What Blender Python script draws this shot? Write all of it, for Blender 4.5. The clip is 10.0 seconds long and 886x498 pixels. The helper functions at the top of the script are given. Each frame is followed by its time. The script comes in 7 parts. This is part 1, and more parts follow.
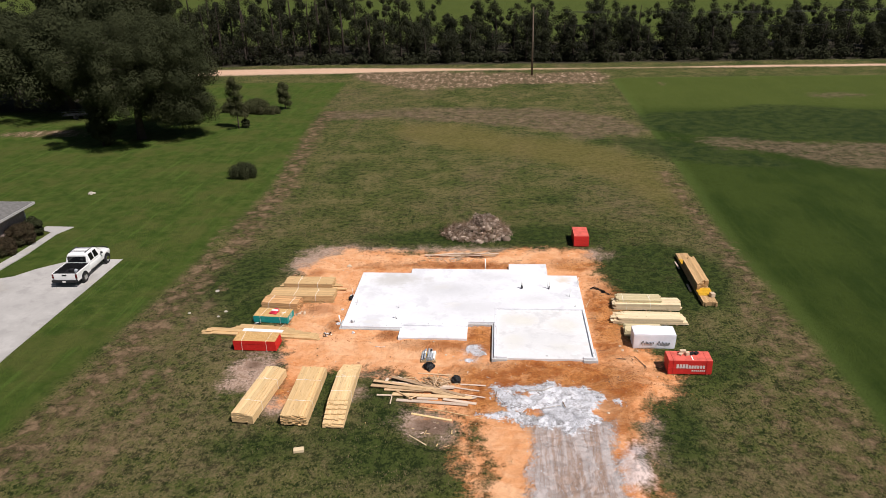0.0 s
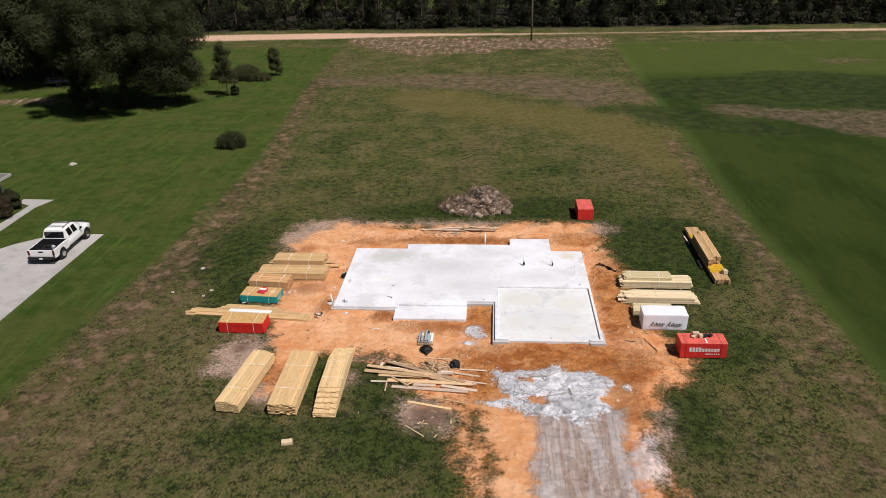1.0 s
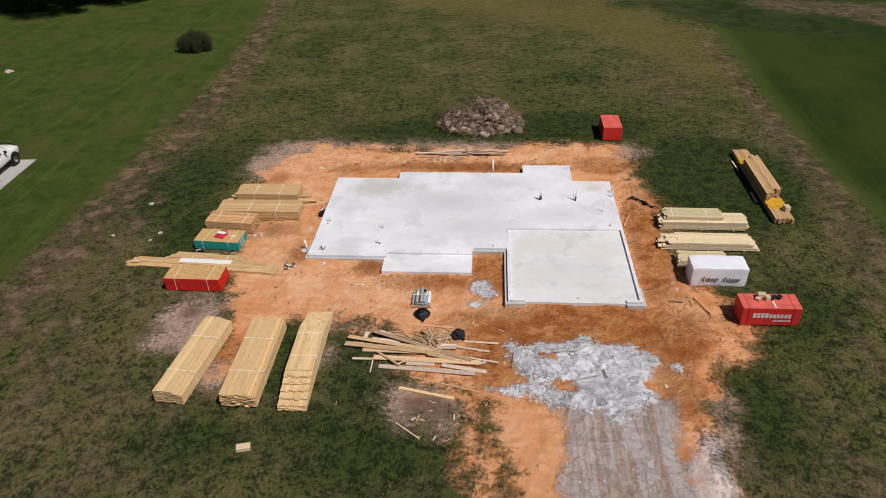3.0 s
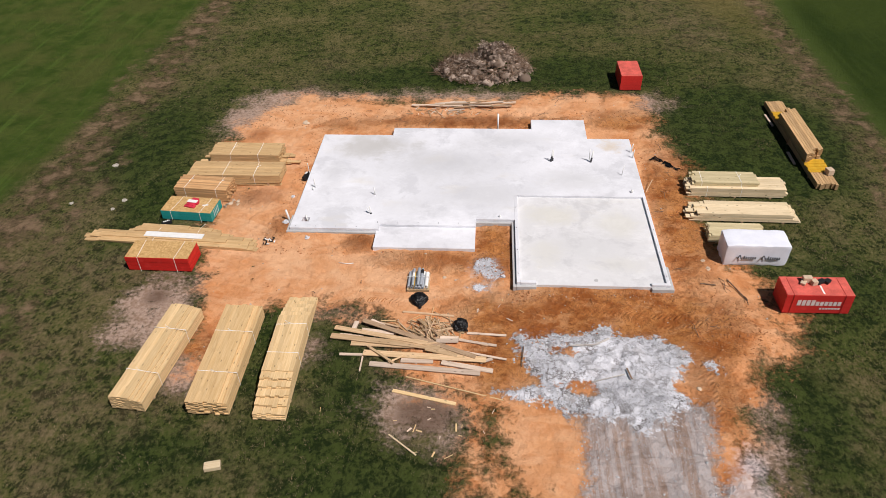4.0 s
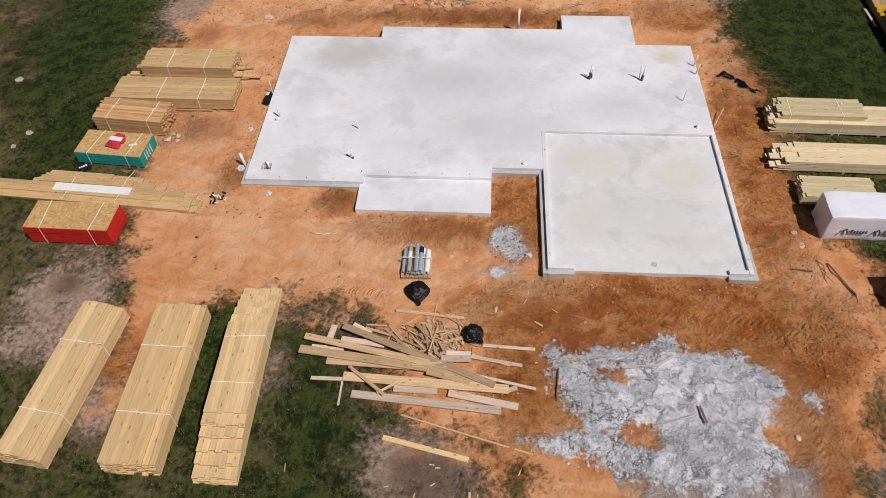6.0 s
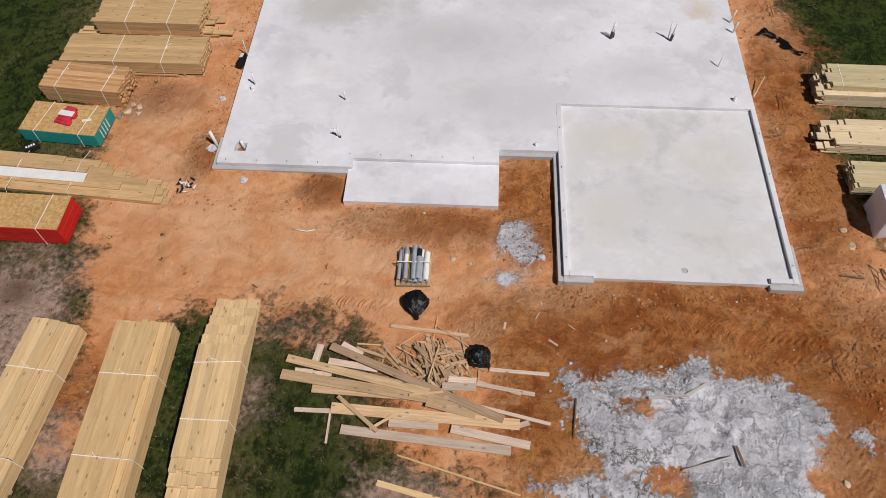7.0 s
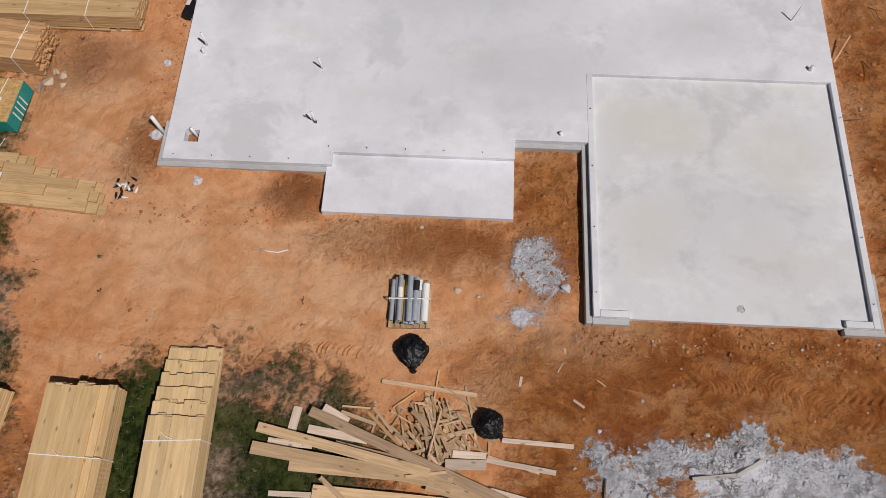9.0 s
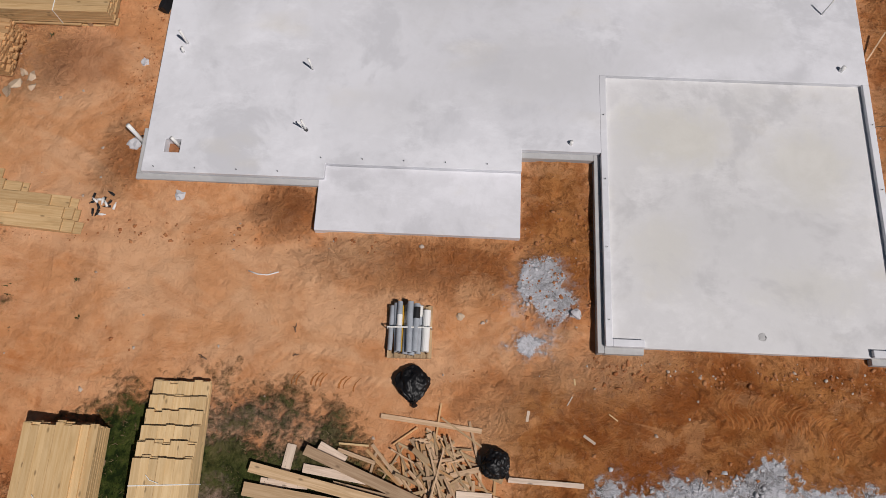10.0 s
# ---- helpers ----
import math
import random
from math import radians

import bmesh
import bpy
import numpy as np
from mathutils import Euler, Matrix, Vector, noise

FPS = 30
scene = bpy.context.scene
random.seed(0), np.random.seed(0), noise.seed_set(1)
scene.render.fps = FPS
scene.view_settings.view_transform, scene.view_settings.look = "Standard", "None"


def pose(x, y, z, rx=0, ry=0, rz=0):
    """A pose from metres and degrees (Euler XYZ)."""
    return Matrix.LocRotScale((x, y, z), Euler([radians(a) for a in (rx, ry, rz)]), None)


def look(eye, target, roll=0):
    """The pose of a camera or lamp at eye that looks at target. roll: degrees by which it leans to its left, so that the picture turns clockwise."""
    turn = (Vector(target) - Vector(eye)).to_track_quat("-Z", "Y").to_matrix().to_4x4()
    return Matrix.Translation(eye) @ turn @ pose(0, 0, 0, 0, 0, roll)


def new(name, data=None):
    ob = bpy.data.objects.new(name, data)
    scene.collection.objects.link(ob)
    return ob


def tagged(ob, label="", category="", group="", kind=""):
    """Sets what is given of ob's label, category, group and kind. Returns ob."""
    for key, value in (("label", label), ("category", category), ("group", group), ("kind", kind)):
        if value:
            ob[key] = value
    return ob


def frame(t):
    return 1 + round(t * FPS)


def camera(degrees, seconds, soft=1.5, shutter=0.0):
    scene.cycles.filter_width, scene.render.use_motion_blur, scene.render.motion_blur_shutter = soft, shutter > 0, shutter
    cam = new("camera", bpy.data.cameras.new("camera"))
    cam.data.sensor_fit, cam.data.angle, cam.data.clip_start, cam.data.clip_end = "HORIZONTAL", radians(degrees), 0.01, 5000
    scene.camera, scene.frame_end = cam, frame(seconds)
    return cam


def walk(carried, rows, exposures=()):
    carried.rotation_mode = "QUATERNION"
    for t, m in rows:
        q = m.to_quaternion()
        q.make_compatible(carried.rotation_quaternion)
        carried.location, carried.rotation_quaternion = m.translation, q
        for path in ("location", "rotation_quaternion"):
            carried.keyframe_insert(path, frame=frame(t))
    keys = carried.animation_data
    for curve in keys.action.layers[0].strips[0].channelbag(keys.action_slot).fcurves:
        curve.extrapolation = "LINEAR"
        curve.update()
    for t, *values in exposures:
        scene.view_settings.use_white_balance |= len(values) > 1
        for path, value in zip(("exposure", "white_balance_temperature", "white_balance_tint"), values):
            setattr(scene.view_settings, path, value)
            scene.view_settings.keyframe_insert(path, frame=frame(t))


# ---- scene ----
cam = camera(63.5, 10.0, soft=0.8)
PATH = [
    (0, (1.75, -6.75, 21.70), (1.60, -4.92, 20.92), -1.4),
    (0.5, (1.653, -5.877, 21.456), (1.509, -4.053, 20.647), -1.4),
    (1, (1.483, -4.239, 21.03), (1.343, -2.44, 20.169), -1.4),
    (1.5, (1.325, -2.31, 20.529), (1.187, -0.536, 19.615), -1.5),
    (2, (1.133, -0.297, 19.963), (0.997, 1.445, 18.991), -1.4),
    (2.5, (0.955, 1.685, 19.397), (0.822, 3.394, 18.365), -1.5),
    (4, (0.479, 7.76, 17.957), (0.357, 9.324, 16.716), -1.7),
    (4.5, (0.265, 9.764, 17.439), (0.147, 11.269, 16.127), -1.7),
    (5, (0.058, 11.81, 16.91), (-0.054, 13.247, 15.523), -1.6),
    (5.5, (-0.142, 13.673, 16.433), (-0.249, 15.038, 14.975), -1.6),
    (7, (-0.688, 18.872, 15.338), (-0.765, 19.967, 13.665), -1.2),
    (7.5, (-0.809, 20.29, 15.003), (-0.878, 21.295, 13.275), -1.2),
    (8, (-0.897, 21.601, 14.634), (-0.961, 22.518, 12.858), -1.2),
    (8.5, (-1.02, 22.771, 14.351), (-1.074, 23.602, 12.532), -1.2),
    (9, (-1.081, 23.872, 14.112), (-1.132, 24.615, 12.256), -1.2),
    (9.5, (-1.188, 24.754, 13.856), (-1.232, 25.431, 11.975), -1.1),
    (10, (-1.266, 25.562, 13.654), (-1.302, 26.176, 11.751), -0.8),
]
walk(cam, [(t, look(eye, target, roll)) for t, eye, target, roll in PATH], exposures=[(0, 0.18), (0.5, 0.11), (1.5, -0.15), (2.5, -0.34), (4.0, -0.10), (5.0, -0.21), (6.2, -0.40), (8, -0.54), (10, -0.62)])

# ---- light: clear midday sun from behind the camera's right ----
SUN_AZ, SUN_EL = 127.0, 57.0
world = bpy.data.worlds.new("sky")
scene.world = world
world.use_nodes = True
wn = world.node_tree
sky = wn.nodes.new("ShaderNodeTexSky")
sky.sky_type, sky.sun_disc = "NISHITA", False
sky.sun_elevation, sky.sun_rotation = radians(SUN_EL), radians(SUN_AZ)
wn.nodes["Background"].inputs["Strength"].default_value = 0.027
wn.links.new(sky.outputs[0], wn.nodes["Background"].inputs["Color"])
sun = new("sun", bpy.data.lights.new("sun", "SUN"))
sun.data.energy, sun.data.angle, sun.data.color = 4.75, radians(0.5), (1.0, 0.932, 0.90)
SUN_WAY = Vector((math.sin(radians(SUN_AZ)) * math.cos(radians(SUN_EL)), math.cos(radians(SUN_AZ)) * math.cos(radians(SUN_EL)), math.sin(radians(SUN_EL))))
sun.matrix_world = look(SUN_WAY * 60, (0, 0, 0))


# ---- materials ----
class Mat:
    """A node material under construction: n() adds a node, and sockets or plain values go in as inputs."""

    def __init__(self, name, rough=0.8, metal=0.0, spec=0.3):
        self.m = bpy.data.materials.new(name)
        self.m.use_nodes = True
        self.t = self.m.node_tree
        self.b = self.t.nodes["Principled BSDF"]
        self.put(self.b, "Roughness", rough)
        self.put(self.b, "Metallic", metal)
        self.put(self.b, "Specular IOR Level", spec)

    def put(self, node, key, value):
        sock = node.inputs[key]
        if isinstance(value, bpy.types.NodeSocket):
            self.t.links.new(value, sock)
        elif isinstance(value, tuple) and len(value) == 3 and sock.type == "RGBA":
            sock.default_value = (*value, 1)
        else:
            sock.default_value = value

    def n(self, kind, out=0, **inputs):
        node = self.t.nodes.new("ShaderNode" + kind)
        for k, v in inputs.items():
            if k in ("operation", "blend_type", "data_type", "attribute_name", "feature", "noise_dimensions", "clamp", "wave_type", "bands_direction"):
                if k == "operation":
                    node.operation = v
                elif k == "blend_type":
                    node.blend_type = v
                elif k == "data_type":
                    node.data_type = v
                elif k == "attribute_name":
                    node.attribute_name = v
                elif k == "feature":
                    node.feature = v
                elif k == "noise_dimensions":
                    node.noise_dimensions = v
                elif k == "wave_type":
                    node.wave_type = v
                elif k == "bands_direction":
                    node.bands_direction = v
                else:
                    node.clamp = v
            else:
                self.put(node, int(k[1:]) if k[0] == "_" else k, v)
        return node.outputs[out]

    def noise(self, scale, detail=4.0, vec=None, rough=0.55, dist=0.0):
        kw = dict(Scale=scale, Detail=detail, Roughness=rough, Distortion=dist)
        if vec is not None:
            kw["Vector"] = vec
        return self.n("TexNoise", **kw)

    def math(self, op, a, b=0.0):
        return self.n("Math", operation=op, _0=a, _1=b)

    def step(self, value, lo, hi):
        node = self.t.nodes.new("ShaderNodeMapRange")
        node.interpolation_type = "SMOOTHSTEP"
        self.put(node, "Value", value)
        self.put(node, "From Min", lo)
        self.put(node, "From Max", hi)
        return node.outputs[0]

    def mix(self, fac, a, b, blend="MIX"):
        node = self.t.nodes.new("ShaderNodeMix")
        node.data_type, node.blend_type = "RGBA", blend
        self.put(node, 0, fac)
        self.put(node, 6, a)
        self.put(node, 7, b)
        return node.outputs[2]

    def coord(self, which="Object"):
        return self.t.nodes.new("ShaderNodeTexCoord").outputs[which]

    def stretch(self, vec, x, y, z):
        return self.n("Mapping", Vector=vec, Scale=Vector((x, y, z)))

    def attr(self, name):
        return self.n("Attribute", out=2, attribute_name=name)

    def bump(self, height, strength=0.5, dist=0.02):
        self.put(self.b, "Normal", self.n("Bump", Strength=strength, Distance=dist, Height=height))

    def color(self, c):
        self.put(self.b, "Base Color", c)
        return self.m


def plain(name, c, rough=0.6, metal=0.0, scale=6.0, vary=0.25, bump=0.0, spec=0.3):
    """A surface of one paint or stuff with soft wear at two scales."""
    k = Mat(name, rough, metal, spec)
    o = k.coord()
    big, fine = k.noise(scale, 4, o), k.noise(scale * 9, 3, o)
    f = k.math("ADD", k.math("MULTIPLY", big, 0.65), k.math("MULTIPLY", fine, 0.35))
    dark = tuple(v * (1 - vary) for v in c)
    light = tuple(min(1, v * (1 + vary * 0.6)) for v in c)
    if bump:
        k.bump(fine, bump, 0.01)
    return k.color(k.mix(k.step(f, 0.3, 0.7), dark, light))


def wood(name, a, b, knots=True, rough=0.75, tone=0.5):
    """Sawn timber whose grain runs along the board's own x axis, each board its own tone."""
    k = Mat(name, rough)
    o = k.coord()
    rnd = k.n("ObjectInfo", out=5)
    shift = k.n("CombineXYZ", _0=k.math("MULTIPLY", rnd, 37.0), _1=k.math("MULTIPLY", rnd, 91.0), _2=0.0)
    v = k.n("VectorMath", operation="ADD", _0=o, _1=shift)
    grain = k.noise(4, 5, k.stretch(v, 0.35, 6, 6), 0.6, 0.6)
    stain = k.noise(1.6, 4, k.stretch(v, 0.8, 2, 2), 0.6)
    fine = k.noise(60, 2, k.stretch(v, 0.06, 6, 6))
    col = k.mix(k.step(grain, 0.32, 0.68), a, b)
    tint = k.n("HueSaturation", Hue=0.5, Saturation=1.0, Value=k.math("ADD", 1.0 - tone * 0.5, k.math("MULTIPLY", rnd, tone)), Color=col)
    col = k.mix(k.math("MULTIPLY", k.step(fine, 0.55, 0.75), 0.14), tint, tuple(c * 0.55 for c in a))
    if knots:
        spots = k.t.nodes.new("ShaderNodeTexVoronoi")
        spots.voronoi_dimensions = "2D"
        k.put(spots, "Vector", k.stretch(v, 1.1, 2.6, 1))
        k.put(spots, "Scale", 1.0)
        col = k.mix(k.math("MULTIPLY", k.math("SUBTRACT", 1.0, k.step(spots.outputs[0], 0.02, 0.075)), 0.75), col, tuple(c * 0.36 for c in a))
    col = k.mix(k.math("MULTIPLY", k.step(stain, 0.52, 0.70), 0.35), col, tuple(c * 0.72 for c in a))
    nx = k.math("ABSOLUTE", k.n("SeparateXYZ", Vector=k.coord("Normal")))
    ends = k.noise(70, 3, v)
    col = k.mix(k.step(nx, 0.7, 0.9), col, k.mix(ends, tuple(c * 0.6 for c in a), tuple(c * 0.95 for c in b)))
    k.bump(grain, 0.25, 0.006)
    return k.color(col)


PINE = wood("fresh_pine", (0.645, 0.440, 0.215), (0.735, 0.540, 0.300), tone=0.24)
PINE_BROWN = wood("knotty_pine", (0.605, 0.395, 0.180), (0.70, 0.495, 0.262), tone=0.26)
PINE_PALE = wood("pale_pine", (0.66, 0.515, 0.315), (0.77, 0.635, 0.425), tone=0.28)
PINE_GREEN = wood("treated_pine", (0.51, 0.325, 0.148), (0.63, 0.435, 0.228), tone=0.24)
PINE_OLIVE = wood("olive_treated_pine", (0.52, 0.43, 0.245), (0.64, 0.545, 0.335), tone=0.25)
GREY_WOOD = wood("grey_weathered_wood", (0.40, 0.37, 0.34), (0.54, 0.50, 0.46), tone=0.3)
STUD = wood("red_stud_wood", (0.50, 0.275, 0.120), (0.63, 0.385, 0.190), tone=0.42, knots=False)
LVL = wood("laminated_beam_wood", (0.44, 0.27, 0.125), (0.60, 0.40, 0.205), knots=False, tone=0.4)
OLD_WOOD = wood("weathered_board_wood", (0.44, 0.285, 0.168), (0.62, 0.435, 0.280), tone=0.7)
SCRAP = wood("scrap_board_wood", (0.52, 0.345, 0.185), (0.68, 0.480, 0.290), tone=0.42)
SCRAP_PALE = wood("bleached_scrap_wood", (0.56, 0.430, 0.325), (0.72, 0.580, 0.465), tone=0.42)
PALLET_WOOD = wood("pallet_wood", (0.33, 0.22, 0.12), (0.48, 0.34, 0.20), tone=0.4)


def osb_material():
    k = Mat("strand_board", 0.8)
    o = k.coord()
    a = k.n("TexVoronoi", out=1, Vector=k.stretch(o, 9, 26, 20), Scale=1.0)
    b = k.n("TexVoronoi", out=1, Vector=k.stretch(o, 24, 8, 20), Scale=1.0)
    f = k.math("ADD", k.math("MULTIPLY", k.n("SeparateColor", Color=a), 0.5), k.math("MULTIPLY", k.n("SeparateColor", Color=b), 0.5))
    col = k.mix(f, (0.40, 0.23, 0.08), (0.68, 0.45, 0.20))
    k.bump(f, 0.2, 0.003)
    return k.color(k.mix(k.math("MULTIPLY", k.step(k.noise(1.3, 3, o), 0.5, 0.7), 0.3), col, (0.38, 0.23, 0.10)))


OSB = osb_material()


def sheet_edge(name, c):
    """Painted edges of stacked sheets: a fine line between one sheet and the next."""
    k = Mat(name, 0.55)
    o = k.coord()
    z = k.n("SeparateXYZ", out=2, Vector=o)
    line = k.math("FRACT", k.math("MULTIPLY", z, 1 / 0.0125))
    sheet = k.n("TexWhiteNoise", Vector=k.n("CombineXYZ", _0=0.0, _1=0.0, _2=k.math("FLOOR", k.math("MULTIPLY", z, 1 / 0.0125))))
    col = k.mix(k.math("MULTIPLY", sheet, 0.35), c, tuple(v * 0.62 for v in c))
    col = k.mix(k.math("MULTIPLY", k.step(line, 0.84, 0.95), 0.5), col, tuple(v * 0.4 for v in c))
    col = k.mix(k.math("MULTIPLY", k.step(k.noise(3, 5, o), 0.55, 0.75), 0.25), col, tuple(min(1, v * 1.3 + 0.05) for v in c))
    k.bump(sheet, 0.25, 0.006)
    return k.color(col)


RED_EDGE = sheet_edge("red_painted_sheet_edges", (0.62, 0.022, 0.018))
RED_DULL = sheet_edge("faded_red_sheet_edges", (0.62, 0.032, 0.028))
TEAL_EDGE = sheet_edge("teal_painted_sheet_edges", (0.02, 0.32, 0.30))
RED_SEAM = plain("dark_red_tape", (0.30, 0.015, 0.012), 0.6, vary=0.2)
RED_TOP = plain("red_stained_sheet_face", (0.66, 0.125, 0.095), 0.7, scale=3, vary=0.3)


def concrete(name, base, blotch, wear=0.5, scale=0.35, rust=None, smudges=()):
    k = Mat(name, 0.82, spec=0.25)
    o = k.coord()
    big = k.noise(scale, 7, o, 0.66)
    mid = k.noise(scale * 5, 6, o, 0.66)
    fine = k.noise(45, 3, o)
    col = k.mix(k.math("MULTIPLY", k.step(big, 0.44, 0.66), wear), base, blotch)
    col = k.mix(k.step(k.noise(0.16, 3, o, 0.5), 0.38, 0.62), tuple(v * 0.93 for v in base), col)
    cloud = k.noise(0.62, 6, o, 0.64, 0.3)
    col = k.mix(k.math("MULTIPLY", k.step(cloud, 0.50, 0.64), 0.85), col, tuple(v * 0.77 for v in base))
    col = k.mix(k.math("MULTIPLY", k.step(cloud, 0.46, 0.34), 0.8), col, tuple(min(0.9, v * 1.09) for v in base))
    trowel = k.noise(2.2, 6, k.stretch(k.n("VectorMath", operation="ADD", _0=o, _1=k.n("VectorMath", operation="SCALE", _0=k.n("TexNoise", out=1, Vector=o, Scale=0.35, Detail=2.0), Scale=3.5)), 1.8, 0.5, 1), 0.6)
    col = k.mix(k.math("MULTIPLY", k.step(trowel, 0.48, 0.68), wear * 0.4), col, tuple(v * 0.85 for v in base))
    col = k.mix(k.math("MULTIPLY", k.step(k.noise(scale * 1.7, 6, k.stretch(o, 0.8, 1.3, 1), 0.7), 0.52, 0.66), wear), col, tuple(min(0.9, v * 1.1) for v in base))
    col = k.mix(k.math("MULTIPLY", k.step(mid, 0.45, 0.75), wear * 0.7), col, tuple(v * 0.82 for v in base))
    col = k.mix(k.math("MULTIPLY", k.step(k.noise(scale * 0.8, 3, k.stretch(o, 1, 1.7, 1)), 0.58, 0.75), wear * 0.75), col, (base[0] * 0.88, base[1] * 0.82, base[2] * 0.68))
    col = k.mix(k.math("MULTIPLY", fine, 0.12), col, tuple(v * 0.7 for v in base))
    for (cx, cy, rx, ry), tint, amount in smudges:
        d = k.n("VectorMath", out=1, operation="LENGTH", _0=k.n("VectorMath", operation="MULTIPLY", _0=k.n("VectorMath", operation="SUBTRACT", _0=o, _1=(cx, cy, 0.3)), _1=(1 / rx, 1 / ry, 0.0)))
        d = k.math("ADD", d, k.math("ADD", k.math("MULTIPLY", k.math("SUBTRACT", cloud, 0.5), 2.4), k.math("MULTIPLY", k.math("SUBTRACT", mid, 0.5), 1.0)))
        col = k.mix(k.math("MULTIPLY", k.step(d, 1.25, 0.15), amount), col, tint)
    if rust:
        near = k.math("ADD", k.n("VectorMath", out=1, operation="DISTANCE", _0=o, _1=rust), k.math("MULTIPLY", k.math("SUBTRACT", mid, 0.5), 1.6))
        col = k.mix(k.math("MULTIPLY", k.step(near, 0.75, 0.1), 0.55), col, (0.60, 0.47, 0.30))
    k.bump(k.math("ADD", fine, k.math("MULTIPLY", mid, 1.5)), 0.12, 0.004)
    return k.color(col)


CONCRETE = concrete("slab_concrete", (0.77, 0.78, 0.82), (0.55, 0.555, 0.575), 0.55, 0.45, (6.3, 38.2, 0.3),
                    [((-4.9, 38.0, 2.0, 1.3), (0.48, 0.47, 0.45), 0.8), ((-1.5, 36.6, 3.4, 1.6), (0.53, 0.535, 0.55), 0.65), ((0.2, 34.0, 2.6, 1.3), (0.56, 0.565, 0.58), 0.6), ((4.2, 35.2, 1.6, 0.9), (0.56, 0.565, 0.575), 0.55), ((-6.6, 35.6, 0.6, 1.4), (0.55, 0.555, 0.57), 0.5),
                     ((1.2, 38.7, 2.4, 0.9), (0.56, 0.565, 0.58), 0.5), ((-2.6, 32.9, 1.6, 0.7), (0.58, 0.585, 0.6), 0.4)])
CONCRETE_WARM = concrete("garage_concrete", (0.735, 0.735, 0.745), (0.60, 0.595, 0.565), 0.5, 0.6, None,
                         [((3.2, 32.6, 1.2, 0.9), (0.62, 0.605, 0.53), 0.6), ((5.9, 32.0, 0.9, 1.1), (0.62, 0.605, 0.53), 0.5), ((4.4, 30.6, 1.8, 1.2), (0.60, 0.605, 0.61), 0.55), ((2.8, 30.0, 0.8, 0.9), (0.62, 0.605, 0.54), 0.45), ((5.6, 29.4, 1.2, 0.6), (0.63, 0.62, 0.56), 0.4)])
CONCRETE_PALE = concrete("porch_concrete", (0.77, 0.775, 0.815), (0.64, 0.645, 0.66), 0.4, 0.8)
CONCRETE_EDGE = concrete("formed_concrete_edge", (0.50, 0.50, 0.50), (0.40, 0.40, 0.40), 0.6, 1.2)
DRIVE = concrete("driveway_concrete", (0.42, 0.405, 0.39), (0.34, 0.33, 0.315), 0.7, 0.25)
PVC = plain("white_pvc", (0.82, 0.82, 0.80), 0.35, scale=4, vary=0.08)
BLACK = plain("black_rubber", (0.016, 0.016, 0.018), 0.55, vary=0.3)
GREY_WRAP = plain("dark_grey_sleeve", (0.07, 0.07, 0.075), 0.6, vary=0.3)
STRAP = plain("white_strap", (0.86, 0.85, 0.80), 0.4, vary=0.05)
BAG = plain("black_plastic_film", (0.006, 0.006, 0.007), 0.48, scale=9, vary=0.3, spec=0.35)
WRAP = plain("white_woven_wrap", (0.80, 0.82, 0.90), 0.5, scale=2.5, vary=0.07, bump=0.2)
WRAP_PRINT = plain("dark_wrap_print", (0.10, 0.11, 0.13), 0.6, vary=0.15)
WHITE_PRINT = plain("white_print", (0.72, 0.60, 0.58), 0.6, vary=0.15)
WHITE_LINE = plain("white_printed_line", (0.80, 0.84, 0.83), 0.6, vary=0.08)
ROLL_GREY = plain("grey_roll_film", (0.36, 0.39, 0.43), 0.35, scale=7, vary=0.18)
YELLOW = plain("yellow_film", (0.62, 0.36, 0.03), 0.45, scale=4, vary=0.2)
PAPER = plain("white_paper", (0.80, 0.79, 0.76), 0.8, vary=0.08)
PINK = plain("crimson_cloth", (0.55, 0.03, 0.06), 0.8, vary=0.3, bump=0.3)
CARD = plain("torn_cardboard", (0.60, 0.46, 0.33), 0.85, vary=0.15)
FIELDSTONE = plain("field_stone", (0.44, 0.40, 0.34), 0.9, scale=7, vary=0.35, bump=0.4)
STICK = plain("dry_stick", (0.20, 0.13, 0.085), 0.85, scale=12, vary=0.45)
CLOD = plain("soil_clod", (0.34, 0.15, 0.07), 0.95, scale=8, vary=0.4, bump=0.4)
CAR_WHITE = plain("white_car_paint", (0.80, 0.80, 0.80), 0.18, scale=1.5, vary=0.03, spec=0.5)
GLASS_DARK = plain("tinted_glass", (0.012, 0.013, 0.015), 0.06, vary=0.1, spec=0.6)
CHROME = plain("chrome", (0.62, 0.62, 0.63), 0.18, metal=1.0, vary=0.08)
ROOF = plain("grey_roof_shingle", (0.15, 0.145, 0.14), 0.9, scale=5, vary=0.35, bump=0.4)
GUTTER = plain("painted_gutter", (0.42, 0.41, 0.40), 0.5, vary=0.15)
BRICK = plain("pale_house_brick", (0.42, 0.33, 0.29), 0.9, scale=5, vary=0.25, bump=0.4)
BARK = plain("pine_bark", (0.055, 0.042, 0.034), 0.95, scale=5, vary=0.4, bump=0.6)
STEEL = plain("dark_steel", (0.10, 0.105, 0.11), 0.5, metal=0.6, vary=0.2)
TAIL_RED = plain("red_lens", (0.10, 0.008, 0.008), 0.2, vary=0.1)
POLE_WOOD = plain("pole_timber", (0.16, 0.12, 0.09), 0.9, scale=6, vary=0.3)


